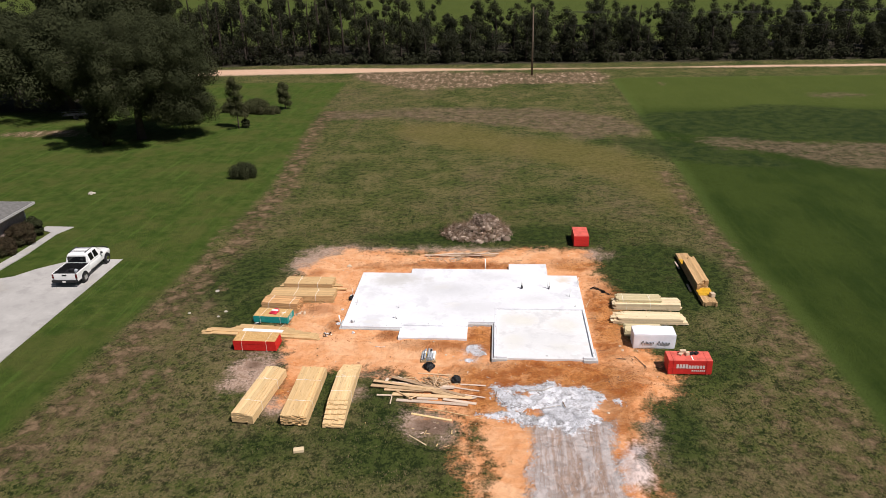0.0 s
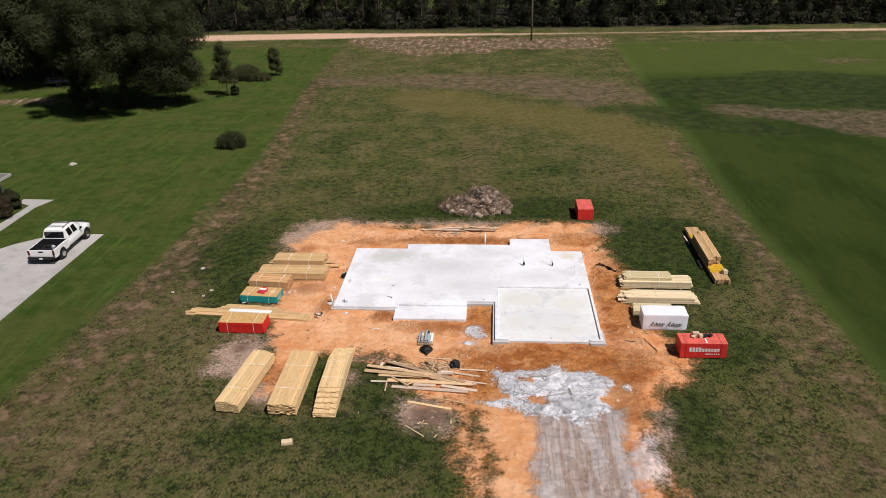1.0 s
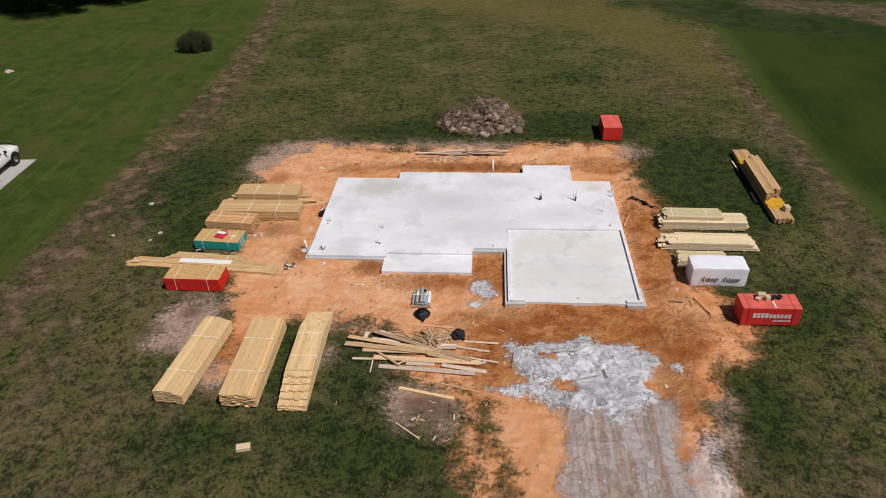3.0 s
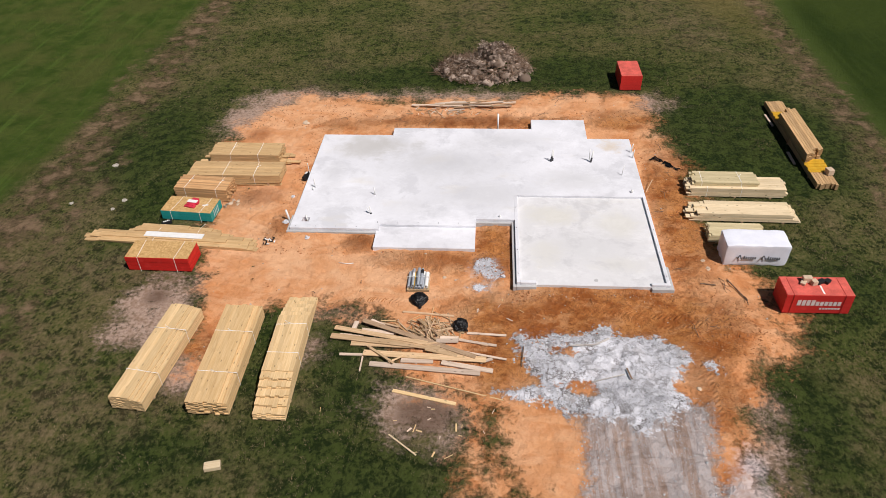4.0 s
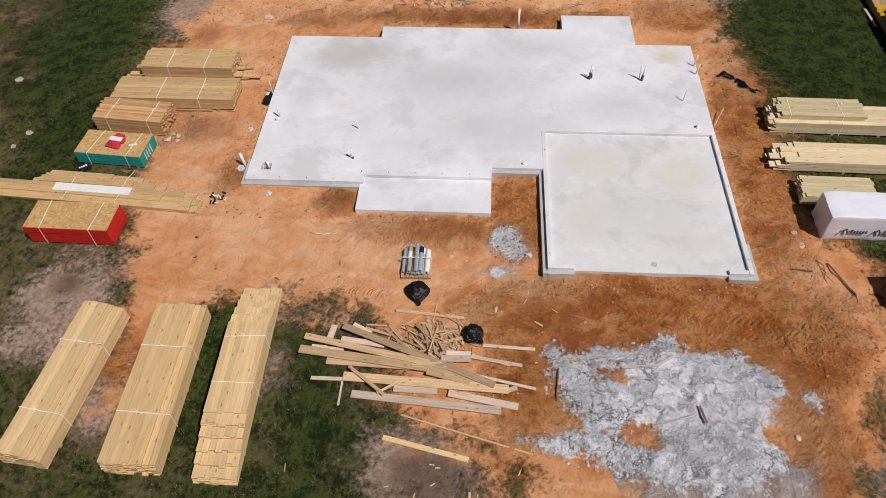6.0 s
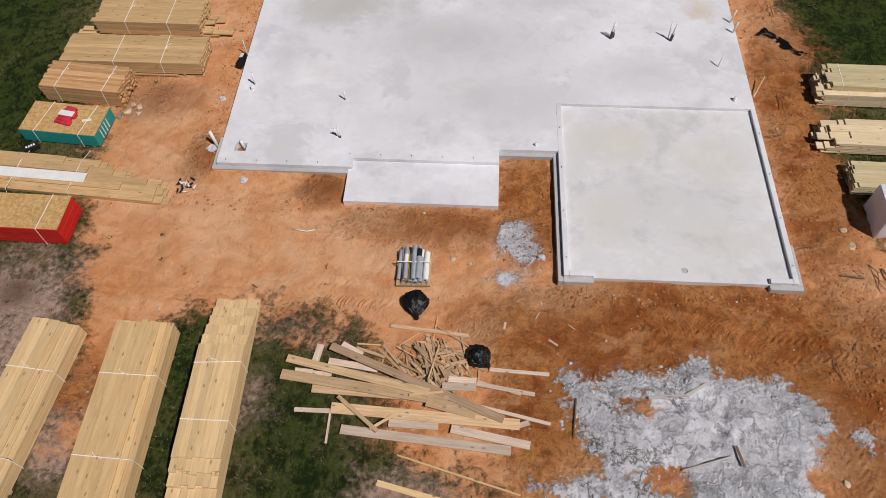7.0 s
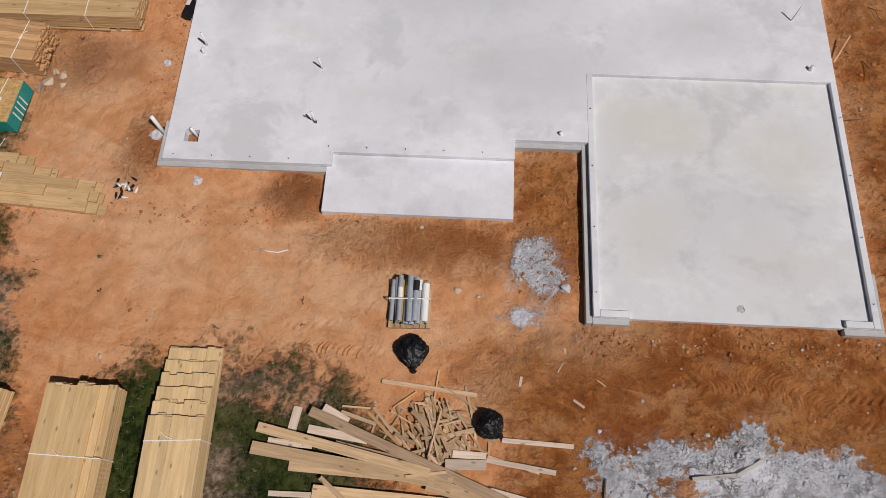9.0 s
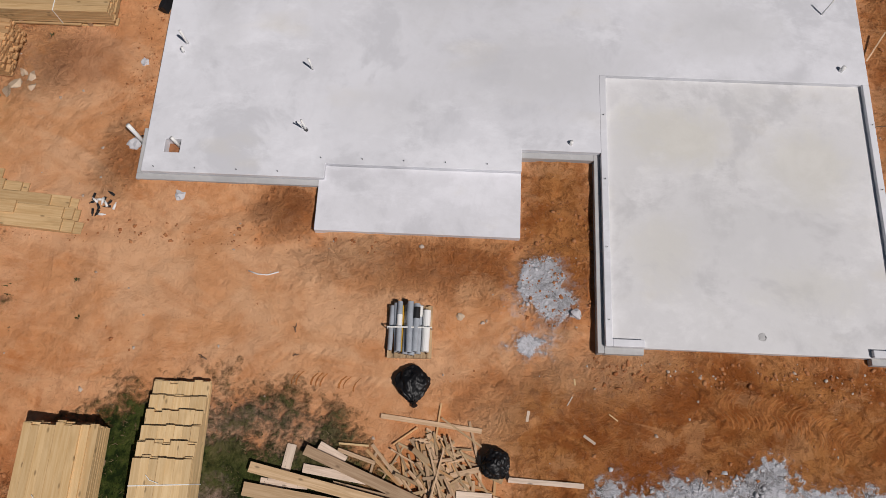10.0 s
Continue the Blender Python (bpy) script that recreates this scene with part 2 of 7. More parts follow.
def stones_material(name, a, b, rough=0.9):
    k = Mat(name, rough)
    r = k.n("NewGeometry", out=8)
    f = k.noise(20, 3, k.coord())
    k.bump(f, 0.3, 0.01)
    return k.color(k.mix(k.math("MULTIPLY", f, 0.4), k.mix(r, a, b), tuple(v * 0.6 for v in a)))


GRAVEL = stones_material("crushed_concrete", (0.42, 0.42, 0.43), (0.66, 0.66, 0.69))
CLODS = stones_material("soil_clods", (0.34, 0.125, 0.045), (0.52, 0.24, 0.105))
DAMP_SOIL = plain("damp_orange_soil", (0.36, 0.138, 0.040), 0.92, scale=9, vary=0.4, bump=0.4)
RUBCHIP = stones_material("pale_chips", (0.46, 0.33, 0.24), (0.62, 0.54, 0.46))
RUBBISH = stones_material("brush_pile_mix", (0.16, 0.115, 0.085), (0.56, 0.445, 0.36))


def leaf_material(name, a, b, c):
    """Matt leaves that let part of the sun through."""
    k = Mat(name, 0.8, spec=0.08)
    r = k.n("NewGeometry", out=8)
    big = k.noise(0.35, 3, k.coord())
    col = k.mix(r, a, b)
    col = k.mix(k.math("MULTIPLY", k.step(big, 0.45, 0.7), 0.6), col, c)
    k.color(col)
    through_light = k.n("BsdfTranslucent", Color=col)
    both = k.n("MixShader", _0=0.42, _1=k.b.outputs[0], _2=through_light)
    k.t.links.new(both, k.t.nodes["Material Output"].inputs["Surface"])
    return k.m


LEAF_OAK = leaf_material("dark_tree_leaves", (0.042, 0.049, 0.023), (0.06, 0.068, 0.032), (0.074, 0.079, 0.037))
LEAF_WOODS = leaf_material("woodland_leaves", (0.024, 0.027, 0.017), (0.041, 0.044, 0.024), (0.066, 0.071, 0.035))
LEAF_SHRUB = leaf_material("shrub_leaves", (0.054, 0.06, 0.026), (0.096, 0.102, 0.046), (0.114, 0.102, 0.055))
LEAF_RED = leaf_material("bronze_shrub_leaves", (0.042, 0.034, 0.022), (0.102, 0.074, 0.043), (0.06, 0.066, 0.031))


def ground_material():
    """Lot grass, mown lawn, hayfield, bare red-orange subsoil and crushed concrete, laid out by the ground's own zones."""
    k = Mat("ground_cover", 0.92, spec=0.15)
    o = k.coord()
    n2, n3 = k.noise(1.1, 6, o, 0.62), k.noise(6.5, 6, o, 0.65)
    n4 = k.noise(38, 4, o, 0.6)
    ragged = k.math("ADD", k.math("MULTIPLY", k.math("SUBTRACT", n2, 0.5), 2.2), k.math("MULTIPLY", k.math("SUBTRACT", n3, 0.5), 1.6))

    def zone(name, width, amp):
        return k.step(k.math("ADD", k.attr(name), k.math("MULTIPLY", ragged, amp)), -width, width)

    # grass of the lot: green, olive and straw in clumps of two sizes
    py = k.n("SeparateXYZ", out=1, Vector=o)
    tuft = k.noise(1.9, 7, o, 0.74, 0.35)
    blade = k.noise(8.0, 5, k.stretch(o, 1.0, 0.7, 1), 0.72)
    wide = k.noise(0.32, 5, o, 0.62, 0.3)
    clumpy = k.math("ADD", k.math("MULTIPLY", tuft, 0.60), k.math("MULTIPLY", blade, 0.40))
    patch = k.math("ADD", k.math("MULTIPLY", k.noise(2.4, 6, o, 0.68), 0.55), k.math("MULTIPLY", k.noise(0.5, 5, o, 0.65), 0.45))
    dryness = k.math("ADD", k.math("ADD", k.math("MULTIPLY", blade, 0.50), k.math("MULTIPLY", tuft, 0.30)), k.math("MULTIPLY", wide, 0.40))
    g = k.mix(k.step(clumpy, 0.43, 0.53), (0.014, 0.023, 0.004), (0.066, 0.083, 0.018))
    g = k.mix(k.math("MULTIPLY", k.step(dryness, 0.565, 0.63), 0.82), g, (0.106, 0.100, 0.033))
    g = k.mix(k.math("MULTIPLY", k.step(dryness, 0.64, 0.70), 0.75), g, (0.182, 0.143, 0.070))
    g = k.mix(k.math("MULTIPLY", k.step(blade, 0.58, 0.64), 0.36), g, (0.186, 0.158, 0.075))
    straw = k.mix(k.step(clumpy, 0.40, 0.60), (0.060, 0.046, 0.022), (0.20, 0.145, 0.085))
    g = k.mix(k.math("MULTIPLY", k.math("MULTIPLY", zone("straw", 0.9, 1.5), k.step(patch, 0.40, 0.60)), 0.70), g, straw)
    g = k.mix(k.math("MULTIPLY", zone("green", 0.9, 1.3), 0.92), g, k.mix(k.step(clumpy, 0.44, 0.56), (0.010, 0.021, 0.003), (0.045, 0.066, 0.012)))
    g = k.mix(k.math("MULTIPLY", zone("tan", 2.0, 1.6), 0.62), g, k.mix(k.step(clumpy, 0.38, 0.62), (0.102, 0.088, 0.024), (0.165, 0.132, 0.042)))
    # mown lawn with wheel stripes, and the hayfield
    wobble = k.math("ADD", k.math("MULTIPLY", k.n("SeparateXYZ", Vector=o), 2.9), k.math("ADD", k.math("MULTIPLY", k.noise(0.10, 3, k.stretch(o, 1, 0.3, 1), 0.5), 8.0), k.math("MULTIPLY", py, 0.12)))
    stripe = k.step(k.math("ADD", k.math("SINE", wobble), k.math("MULTIPLY", k.math("SUBTRACT", n3, 0.5), 2.0)), -0.7, 0.9)
    streak = k.noise(1.3, 5, k.stretch(o, 1.6, 0.10, 1), 0.62)
    mown = k.noise(0.8, 7, o, 0.70)
    lawn = k.mix(k.step(mown, 0.36, 0.64), (0.034, 0.060, 0.007), (0.068, 0.092, 0.017))
    lawn = k.mix(k.math("MULTIPLY", stripe, 0.26), lawn, (0.031, 0.066, 0.006))
    lawn = k.mix(k.math("MULTIPLY", k.step(streak, 0.52, 0.66), 0.50), lawn, (0.078, 0.128, 0.021))
    lawn = k.mix(k.math("MULTIPLY", k.step(k.noise(0.22, 5, o, 0.62), 0.47, 0.62), 0.60), lawn, (0.080, 0.086, 0.021))
    lawn = k.mix(k.math("MULTIPLY", k.step(clumpy, 0.53, 0.66), 0.40), lawn, (0.022, 0.042, 0.005))
    g = k.mix(zone("lawn", 0.6, 0.7), g, lawn)
    rows = k.noise(1.4, 6, k.stretch(o, 2.0, 0.14, 1), 0.66)
    hay = k.mix(k.step(k.noise(0.1, 5, k.stretch(o, 1.4, 0.7, 1), 0.6), 0.4, 0.6), (0.020, 0.038, 0.003), (0.036, 0.056, 0.007))
    hay = k.mix(k.math("MULTIPLY", k.step(rows, 0.48, 0.66), 0.30), hay, (0.050, 0.074, 0.012))
    hay = k.mix(k.math("MULTIPLY", k.step(clumpy, 0.47, 0.6), 0.35), hay, (0.018, 0.035, 0.004))
    hay = k.mix(k.math("MULTIPLY", k.step(py, 90.0, 98.0), 0.6), hay, k.mix(rows, (0.062, 0.090, 0.013), (0.100, 0.116, 0.026)))
    hay = k.mix(k.math("MULTIPLY", k.math("SUBTRACT", 1.0, k.step(k.attr("field"), 0.3, 1.6)), 0.55), hay, (0.070, 0.100, 0.020))
    g = k.mix(zone("field", 0.35, 0.4), g, hay)
    g = k.mix(k.math("MULTIPLY", zone("lush", 0.9, 1.5), k.math("ADD", 0.45, k.math("MULTIPLY", k.step(tuft, 0.4, 0.6), 0.5))), g, k.mix(k.step(k.noise(0.7, 6, o, 0.7), 0.4, 0.6), (0.012, 0.025, 0.005), (0.040, 0.054, 0.013)))
    g = k.mix(k.math("MULTIPLY", k.math("MULTIPLY", zone("dead", 1.2, 2.0), k.step(patch, 0.28, 0.56)), 0.72), g, k.mix(k.step(k.noise(0.9, 7, o, 0.75), 0.40, 0.60), (0.070, 0.050, 0.030), (0.205, 0.140, 0.098)))
    clump = k.noise(1.0, 6, o, 0.66, 0.3)
    g = k.mix(k.math("MULTIPLY", k.math("MULTIPLY", zone("verge", 0.7, 1.5), k.step(clump, 0.34, 0.56)), 0.80), g, k.mix(k.step(clump, 0.46, 0.64), (0.072, 0.048, 0.026), (0.235, 0.155, 0.098)))
    # trampled pale ground
    smudge = k.noise(0.9, 5, o, 0.6, 0.5)
    pale = k.mix(k.step(n3, 0.36, 0.64), (0.35, 0.235, 0.175), (0.50, 0.365, 0.295))
    pale = k.mix(k.math("MULTIPLY", k.step(tuft, 0.50, 0.64), 0.55), pale, (0.25, 0.150, 0.098))
    pale = k.mix(k.math("MULTIPLY", k.step(smudge, 0.54, 0.68), 0.45), pale, (0.19, 0.115, 0.080))
    g = k.mix(k.math("MULTIPLY", k.math("MULTIPLY", zone("pale", 0.9, 1.9), k.step(clumpy, 0.34, 0.48)), 0.88), g, pale)
    # subsoil: dry peach crust over orange, darker where damp
    soilmix = k.noise(1.3, 7, o, 0.66, 0.4)
    smear = k.noise(0.55, 7, k.stretch(o, 0.8, 1.2, 1), 0.64, 0.9)
    grit = k.noise(17, 5, o, 0.72)
    dry = k.mix(k.step(soilmix, 0.36, 0.60), (0.52, 0.215, 0.080), (0.640, 0.330, 0.160))
    dry = k.mix(k.math("MULTIPLY", k.step(smear, 0.44, 0.60), 0.65), dry, (0.690, 0.405, 0.230))
    # dark flecks: uneven soil tone, plus tiny shadows between clods put into the colour
    dry = k.mix(k.math("MULTIPLY", k.step(n3, 0.55, 0.64), 0.34), dry, (0.44, 0.180, 0.072))
    dry = k.mix(k.math("MULTIPLY", k.step(k.noise(0.9, 7, o, 0.70, 1.2), 0.55, 0.68), 0.55), dry, (0.46, 0.185, 0.070))
    crumbs = k.noise(4.6, 7, o, 0.80, 0.8)
    drift = k.noise(0.75, 6, k.stretch(o, 1.0, 1.6, 1), 0.68, 0.6)
    dry = k.mix(k.math("MULTIPLY", k.step(drift, 0.50, 0.64), 0.55), dry, (0.74, 0.470, 0.285))
    dry = k.mix(k.math("MULTIPLY", k.step(drift, 0.44, 0.32), 0.50), dry, (0.42, 0.170, 0.064))
    dry = k.mix(k.math("MULTIPLY", k.step(crumbs, 0.56, 0.62), 0.38), dry, (0.36, 0.150, 0.062))
    wet = k.mix(k.step(smear, 0.42, 0.58), (0.345, 0.114, 0.027), (0.55, 0.250, 0.080))
    wet = k.mix(k.math("MULTIPLY", k.step(soilmix, 0.50, 0.58), 0.50), wet, (0.60, 0.285, 0.105))
    # flecks here mix darker damp soil with painted shade of its small relief
    wet = k.mix(k.math("MULTIPLY", k.step(n3, 0.53, 0.58), 0.48), wet, (0.27, 0.088, 0.024))
    wet = k.mix(k.math("MULTIPLY", k.step(drift, 0.53, 0.60), 0.50), wet, (0.66, 0.365, 0.175))
    wet = k.mix(k.math("MULTIPLY", k.step(crumbs, 0.53, 0.58), 0.55), wet, (0.16, 0.050, 0.014))
    soil = k.mix(k.math("MULTIPLY", k.step(k.math("ADD", k.attr("wet"), k.math("MULTIPLY", ragged, 1.2)), -0.8, 0.9), 0.90), dry, wet)
    sand = k.mix(k.step(smear, 0.38, 0.60), (0.63, 0.345, 0.180), (0.72, 0.470, 0.300))
    sand = k.mix(k.math("MULTIPLY", k.step(n3, 0.54, 0.70), 0.3), sand, (0.50, 0.240, 0.110))
    soil = k.mix(k.math("MULTIPLY", zone("sand", 1.0, 1.1), 0.70), soil, sand)
    soil = k.mix(k.math("MULTIPLY", k.step(grit, 0.60, 0.70), 0.22), soil, (0.24, 0.088, 0.034))
    soil = k.mix(k.math("MULTIPLY", k.step(grit, 0.44, 0.33), 0.18), soil, (0.70, 0.43, 0.25))
    soil = k.mix(k.math("MULTIPLY", zone("stain", 0.35, 0.35), 0.55), soil, (0.26, 0.105, 0.045))
    g = k.mix(k.math("MULTIPLY", zone("stain", 0.35, 0.3), 0.70), g, (0.10, 0.058, 0.038))
    soil = k.mix(1.0, soil, (1.05, 0.955, 0.865), "MULTIPLY")
    dirt = zone("dirt", 0.5, 1.3)
    c = k.mix(dirt, g, soil)
    # crushed concrete, white heap and the gravel of the drive
    crust = k.noise(3.2, 7, o, 0.72)
    rub = k.mix(k.step(crust, 0.36, 0.50), (0.58, 0.575, 0.60), (0.90, 0.905, 0.96))
    rub = k.mix(k.math("MULTIPLY", k.step(n2, 0.57, 0.65), 0.50), rub, (0.46, 0.40, 0.37))
    rub = k.mix(k.math("MULTIPLY", k.step(k.noise(3.6, 6, o, 0.66, 1.0), 0.56, 0.61), 0.55), rub, (0.27, 0.245, 0.245))
    # shade of crevices between the lumps, painted in as dark grey
    rub = k.mix(k.math("MULTIPLY", k.step(crumbs, 0.56, 0.60), 0.55), rub, (0.22, 0.20, 0.20))
    rub = k.mix(k.math("MULTIPLY", k.step(grit, 0.62, 0.70), 0.22), rub, (0.30, 0.28, 0.275))
    crack = k.n("TexVoronoi", feature="DISTANCE_TO_EDGE", Vector=k.n("VectorMath", operation="ADD", _0=o, _1=k.n("VectorMath", operation="SCALE", _0=k.n("TexNoise", out=1, Vector=o, Scale=2.5, Detail=5.0, Roughness=0.7), Scale=1.1)), Scale=1.5)
    rub = k.mix(k.math("MULTIPLY", k.math("SUBTRACT", 1.0, k.step(crack, 0.01, 0.06)), k.math("MULTIPLY", k.step(n2, 0.46, 0.54), 0.85)), rub, (0.13, 0.095, 0.075))
    rut = k.noise(0.9, 7, k.stretch(o, 2.0, 0.22, 1), 0.72, 0.6)
    grav = k.mix(k.step(rut, 0.40, 0.62), (0.56, 0.49, 0.47), (0.38, 0.255, 0.19))
    grav = k.mix(k.math("MULTIPLY", k.step(n4, 0.50, 0.66), 0.55), grav, (0.60, 0.58, 0.58))
    grav = k.mix(k.math("MULTIPLY", k.step(grit, 0.56, 0.68), 0.45), grav, (0.25, 0.18, 0.145))
    grav = k.mix(k.math("MULTIPLY", k.step(tuft, 0.54, 0.66), 0.35), grav, (0.36, 0.235, 0.165))
    c = k.mix(zone("grav", 0.3, 0.75), c, grav)
    c = k.mix(zone("rub", 0.10, 0.75), c, rub)
    c = k.mix(k.math("MULTIPLY", zone("chalk", 0.3, 0.6), 0.6), c, k.mix(k.step(n3, 0.35, 0.65), (0.60, 0.60, 0.635), (0.74, 0.745, 0.79)))
    c = k.mix(zone("road", 0.8, 0.8), c, k.mix(n2, (0.50, 0.31, 0.205), (0.66, 0.47, 0.345)))
    far = zone("spoil", 0.8, 2.2)
    bank = k.noise(0.9, 7, k.stretch(o, 1.3, 0.45, 1), 0.80)
    c = k.mix(k.math("MULTIPLY", far, 0.92), c, k.mix(k.step(bank, 0.42, 0.56), (0.095, 0.072, 0.038), k.mix(k.step(bank, 0.52, 0.66), (0.19, 0.125, 0.078), (0.56, 0.42, 0.32))))
    # flat dark brown ground under the belt of woods and the lawn-edge trees
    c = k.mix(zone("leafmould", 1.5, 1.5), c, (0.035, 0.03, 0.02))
    moist = zone("wet", 0.7, 0.8)
    crumb = k.noise(11, 6, o, 0.75)
    tread = k.math("MULTIPLY", k.math("ADD", 0.55, k.math("MULTIPLY", moist, 0.95)), k.math("ADD", k.math("MULTIPLY", crumb, 0.55), k.math("ADD", k.math("MULTIPLY", n3, 0.45), k.math("MULTIPLY", crumbs, 1.35))))
    sward = k.math("MULTIPLY", k.math("MULTIPLY", k.math("SUBTRACT", 1.0, dirt), k.math("SUBTRACT", 1.0, k.math("MULTIPLY", zone("pale", 0.9, 1.9), 0.75))), k.math("ADD", k.math("MULTIPLY", tuft, 1.9), k.math("MULTIPLY", blade, 1.1)))
    stony = k.math("MULTIPLY", k.math("ADD", zone("rub", 0.3, 0.5), zone("grav", 0.3, 0.5)), k.math("ADD", k.math("MULTIPLY", n4, 0.15), k.math("ADD", k.math("MULTIPLY", k.math("ADD", crust, k.math("MULTIPLY", crumbs, 0.6)), 1.0), k.math("MULTIPLY", k.step(crack, 0.0, 0.08), 0.4))))
    h = k.math("ADD", k.math("ADD", tread, sward), k.math("ADD", stony, k.math("MULTIPLY", soilmix, 0.8)))
    px = k.n("SeparateXYZ", Vector=o)
    lug_x = (k.math("SINE", k.math("ADD", k.math("MULTIPLY", px, 34.0), k.math("MULTIPLY", k.math("PINGPONG", py, 0.24), 30.0))))
    lug_y = (k.math("SINE", k.math("ADD", k.math("MULTIPLY", py, 34.0), k.math("MULTIPLY", k.math("PINGPONG", px, 0.22), 30.0))))
    worn = k.step(n2, 0.34, 0.52)
    lugs = k.math("MULTIPLY", worn, k.math("ADD", k.math("MULTIPLY", lug_x, k.step(k.attr("tyre_x"), 0.0, 0.3)), k.math("MULTIPLY", lug_y, k.step(k.attr("tyre_y"), 0.0, 0.3))))
    h = k.math("ADD", h, k.math("MULTIPLY", lugs, k.math("ADD", 0.10, k.math("MULTIPLY", moist, 0.32))))
    k.bump(h, 0.9, 0.08)
    return k.color(c)


GROUND = ground_material()


def blade_material():
    k = Mat("grass_blades", 0.7, spec=0.2)
    r = k.n("NewGeometry", out=8)
    col = k.mix(r, (0.030, 0.038, 0.009), (0.080, 0.080, 0.025))
    col = k.mix(k.step(r, 0.72, 0.8), col, (0.20, 0.155, 0.085))
    col = k.mix(k.attr("dry"), col, k.mix(r, (0.10, 0.080, 0.040), (0.24, 0.185, 0.105)))
    green = k.mix(r, (0.024, 0.038, 0.007), (0.066, 0.082, 0.018))
    return k.color(k.mix(k.math("MULTIPLY", k.attr("fresh"), k.math("SUBTRACT", 1.0, k.math("MULTIPLY", k.attr("dry"), 0.8))), col, green))


BLADES = blade_material()


# ---- mesh helpers ----
def thing(name, label, category, at=(0, 0, 0), rz=0, group=""):
    """An empty at a thing's base, which its parts hang under."""
    ob = new(name)
    ob.empty_display_size = 0.2
    ob.matrix_world = pose(*at, 0, 0, rz)
    return tagged(ob, label, category, group)


def part(name, bm, material, parent=None, label="", smooth=False):
    """Links a bmesh as one mesh object."""
    me = bpy.data.meshes.new(name)
    bm.to_mesh(me)
    bm.free()
    me.materials.append(material)
    if smooth:
        me.polygons.foreach_set("use_smooth", [True] * len(me.polygons))
    ob = new(name, me)
    ob.parent = parent
    return tagged(ob, label)


def piece(name, me, parent, m):
    """One more object on a shared mesh."""
    ob = new(name, me)
    ob.parent = parent
    ob.matrix_local = m
    return ob


def mesh_arrays(name, verts, faces, material, floats=None):
    """A mesh from numpy arrays of corners and equal-sided faces."""
    verts, faces = np.asarray(verts, np.float32), np.asarray(faces, np.int32)
    me = bpy.data.meshes.new(name)
    k = faces.shape[1]
    me.vertices.add(len(verts))
    me.vertices.foreach_set("co", verts.ravel())
    me.loops.add(faces.size)
    me.loops.foreach_set("vertex_index", faces.ravel())
    me.polygons.add(len(faces))
    me.polygons.foreach_set("loop_start", np.arange(0, faces.size, k, dtype=np.int32))
    me.update(calc_edges=True)
    me.materials.append(material)
    for key, values in (floats or {}).items():
        me.attributes.new(key, "FLOAT", "POINT").data.foreach_set("value", np.asarray(values, np.float32))
    return me


def box(bm, x0, x1, y0, y1, z0, z1, m=None, taper=0.0):
    """A block between two corners, its top narrower by taper on every side."""
    co = [(x, y, z) for z, t in ((z0, 0), (z1, taper)) for x, y in ((x0 + t, y0 + t), (x1 - t, y0 + t), (x1 - t, y1 - t), (x0 + t, y1 - t))]
    v = [bm.verts.new(m @ Vector(c) if m else c) for c in co]
    for f in ((3, 2, 1, 0), (4, 5, 6, 7), (0, 1, 5, 4), (1, 2, 6, 5), (2, 3, 7, 6), (3, 0, 4, 7)):
        bm.faces.new([v[i] for i in f])


def soft_box(bm, x0, x1, y0, y1, z0, z1, r=0.02, m=None):
    """A block with chamfered edges."""
    sub = bmesh.new()
    box(sub, x0, x1, y0, y1, z0, z1)
    bmesh.ops.bevel(sub, geom=sub.edges[:], offset=r, segments=2, affect="EDGES", profile=0.6)
    if m:
        sub.transform(m)
    me = bpy.data.meshes.new("tmp")
    sub.to_mesh(me)
    sub.free()
    bm.from_mesh(me)
    bpy.data.meshes.remove(me)


def tube(bm, path, radii, sides=8, cap=True):
    """A round tube along a path of points."""
    path = [Vector(p) for p in path]
    rings, side = [], None
    for i, p in enumerate(path):
        way = (path[min(i + 1, len(path) - 1)] - path[max(i - 1, 0)]).normalized()
        side = way.orthogonal().normalized() if side is None else (side - way * side.dot(way)).normalized()
        up = way.cross(side)
        rings.append([bm.verts.new(p + radii[i] * (math.cos(a) * side + math.sin(a) * up)) for a in (2 * math.pi * s / sides for s in range(sides))])
    for a, b in zip(rings, rings[1:]):
        for q in range(sides):
            bm.faces.new((a[q], a[(q + 1) % sides], b[(q + 1) % sides], b[q]))
    if cap:
        bm.faces.new(rings[0][::-1])
        bm.faces.new(rings[-1])


def cells(bm, xs, ys, inside, z0, z1):
    """A solid slab made of the grid cells that inside(x, y) takes, with walls round its outline."""
    grid = {}

    def vert(i, j, z):
        key = (i, j, z)
        if key not in grid:
            grid[key] = bm.verts.new((xs[i], ys[j], z))
        return grid[key]

    has = {(i, j) for i in range(len(xs) - 1) for j in range(len(ys) - 1) if inside((xs[i] + xs[i + 1]) / 2, (ys[j] + ys[j + 1]) / 2)}
    for i, j in has:
        bm.faces.new((vert(i, j, z1), vert(i + 1, j, z1), vert(i + 1, j + 1, z1), vert(i, j + 1, z1)))
        for di, dj, a, b in ((0, -1, (i, j), (i + 1, j)), (1, 0, (i + 1, j), (i + 1, j + 1)), (0, 1, (i + 1, j + 1), (i, j + 1)), (-1, 0, (i, j + 1), (i, j))):
            if (i + di, j + dj) not in has:
                bm.faces.new((vert(*a, z0), vert(*b, z0), vert(*b, z1), vert(*a, z1)))


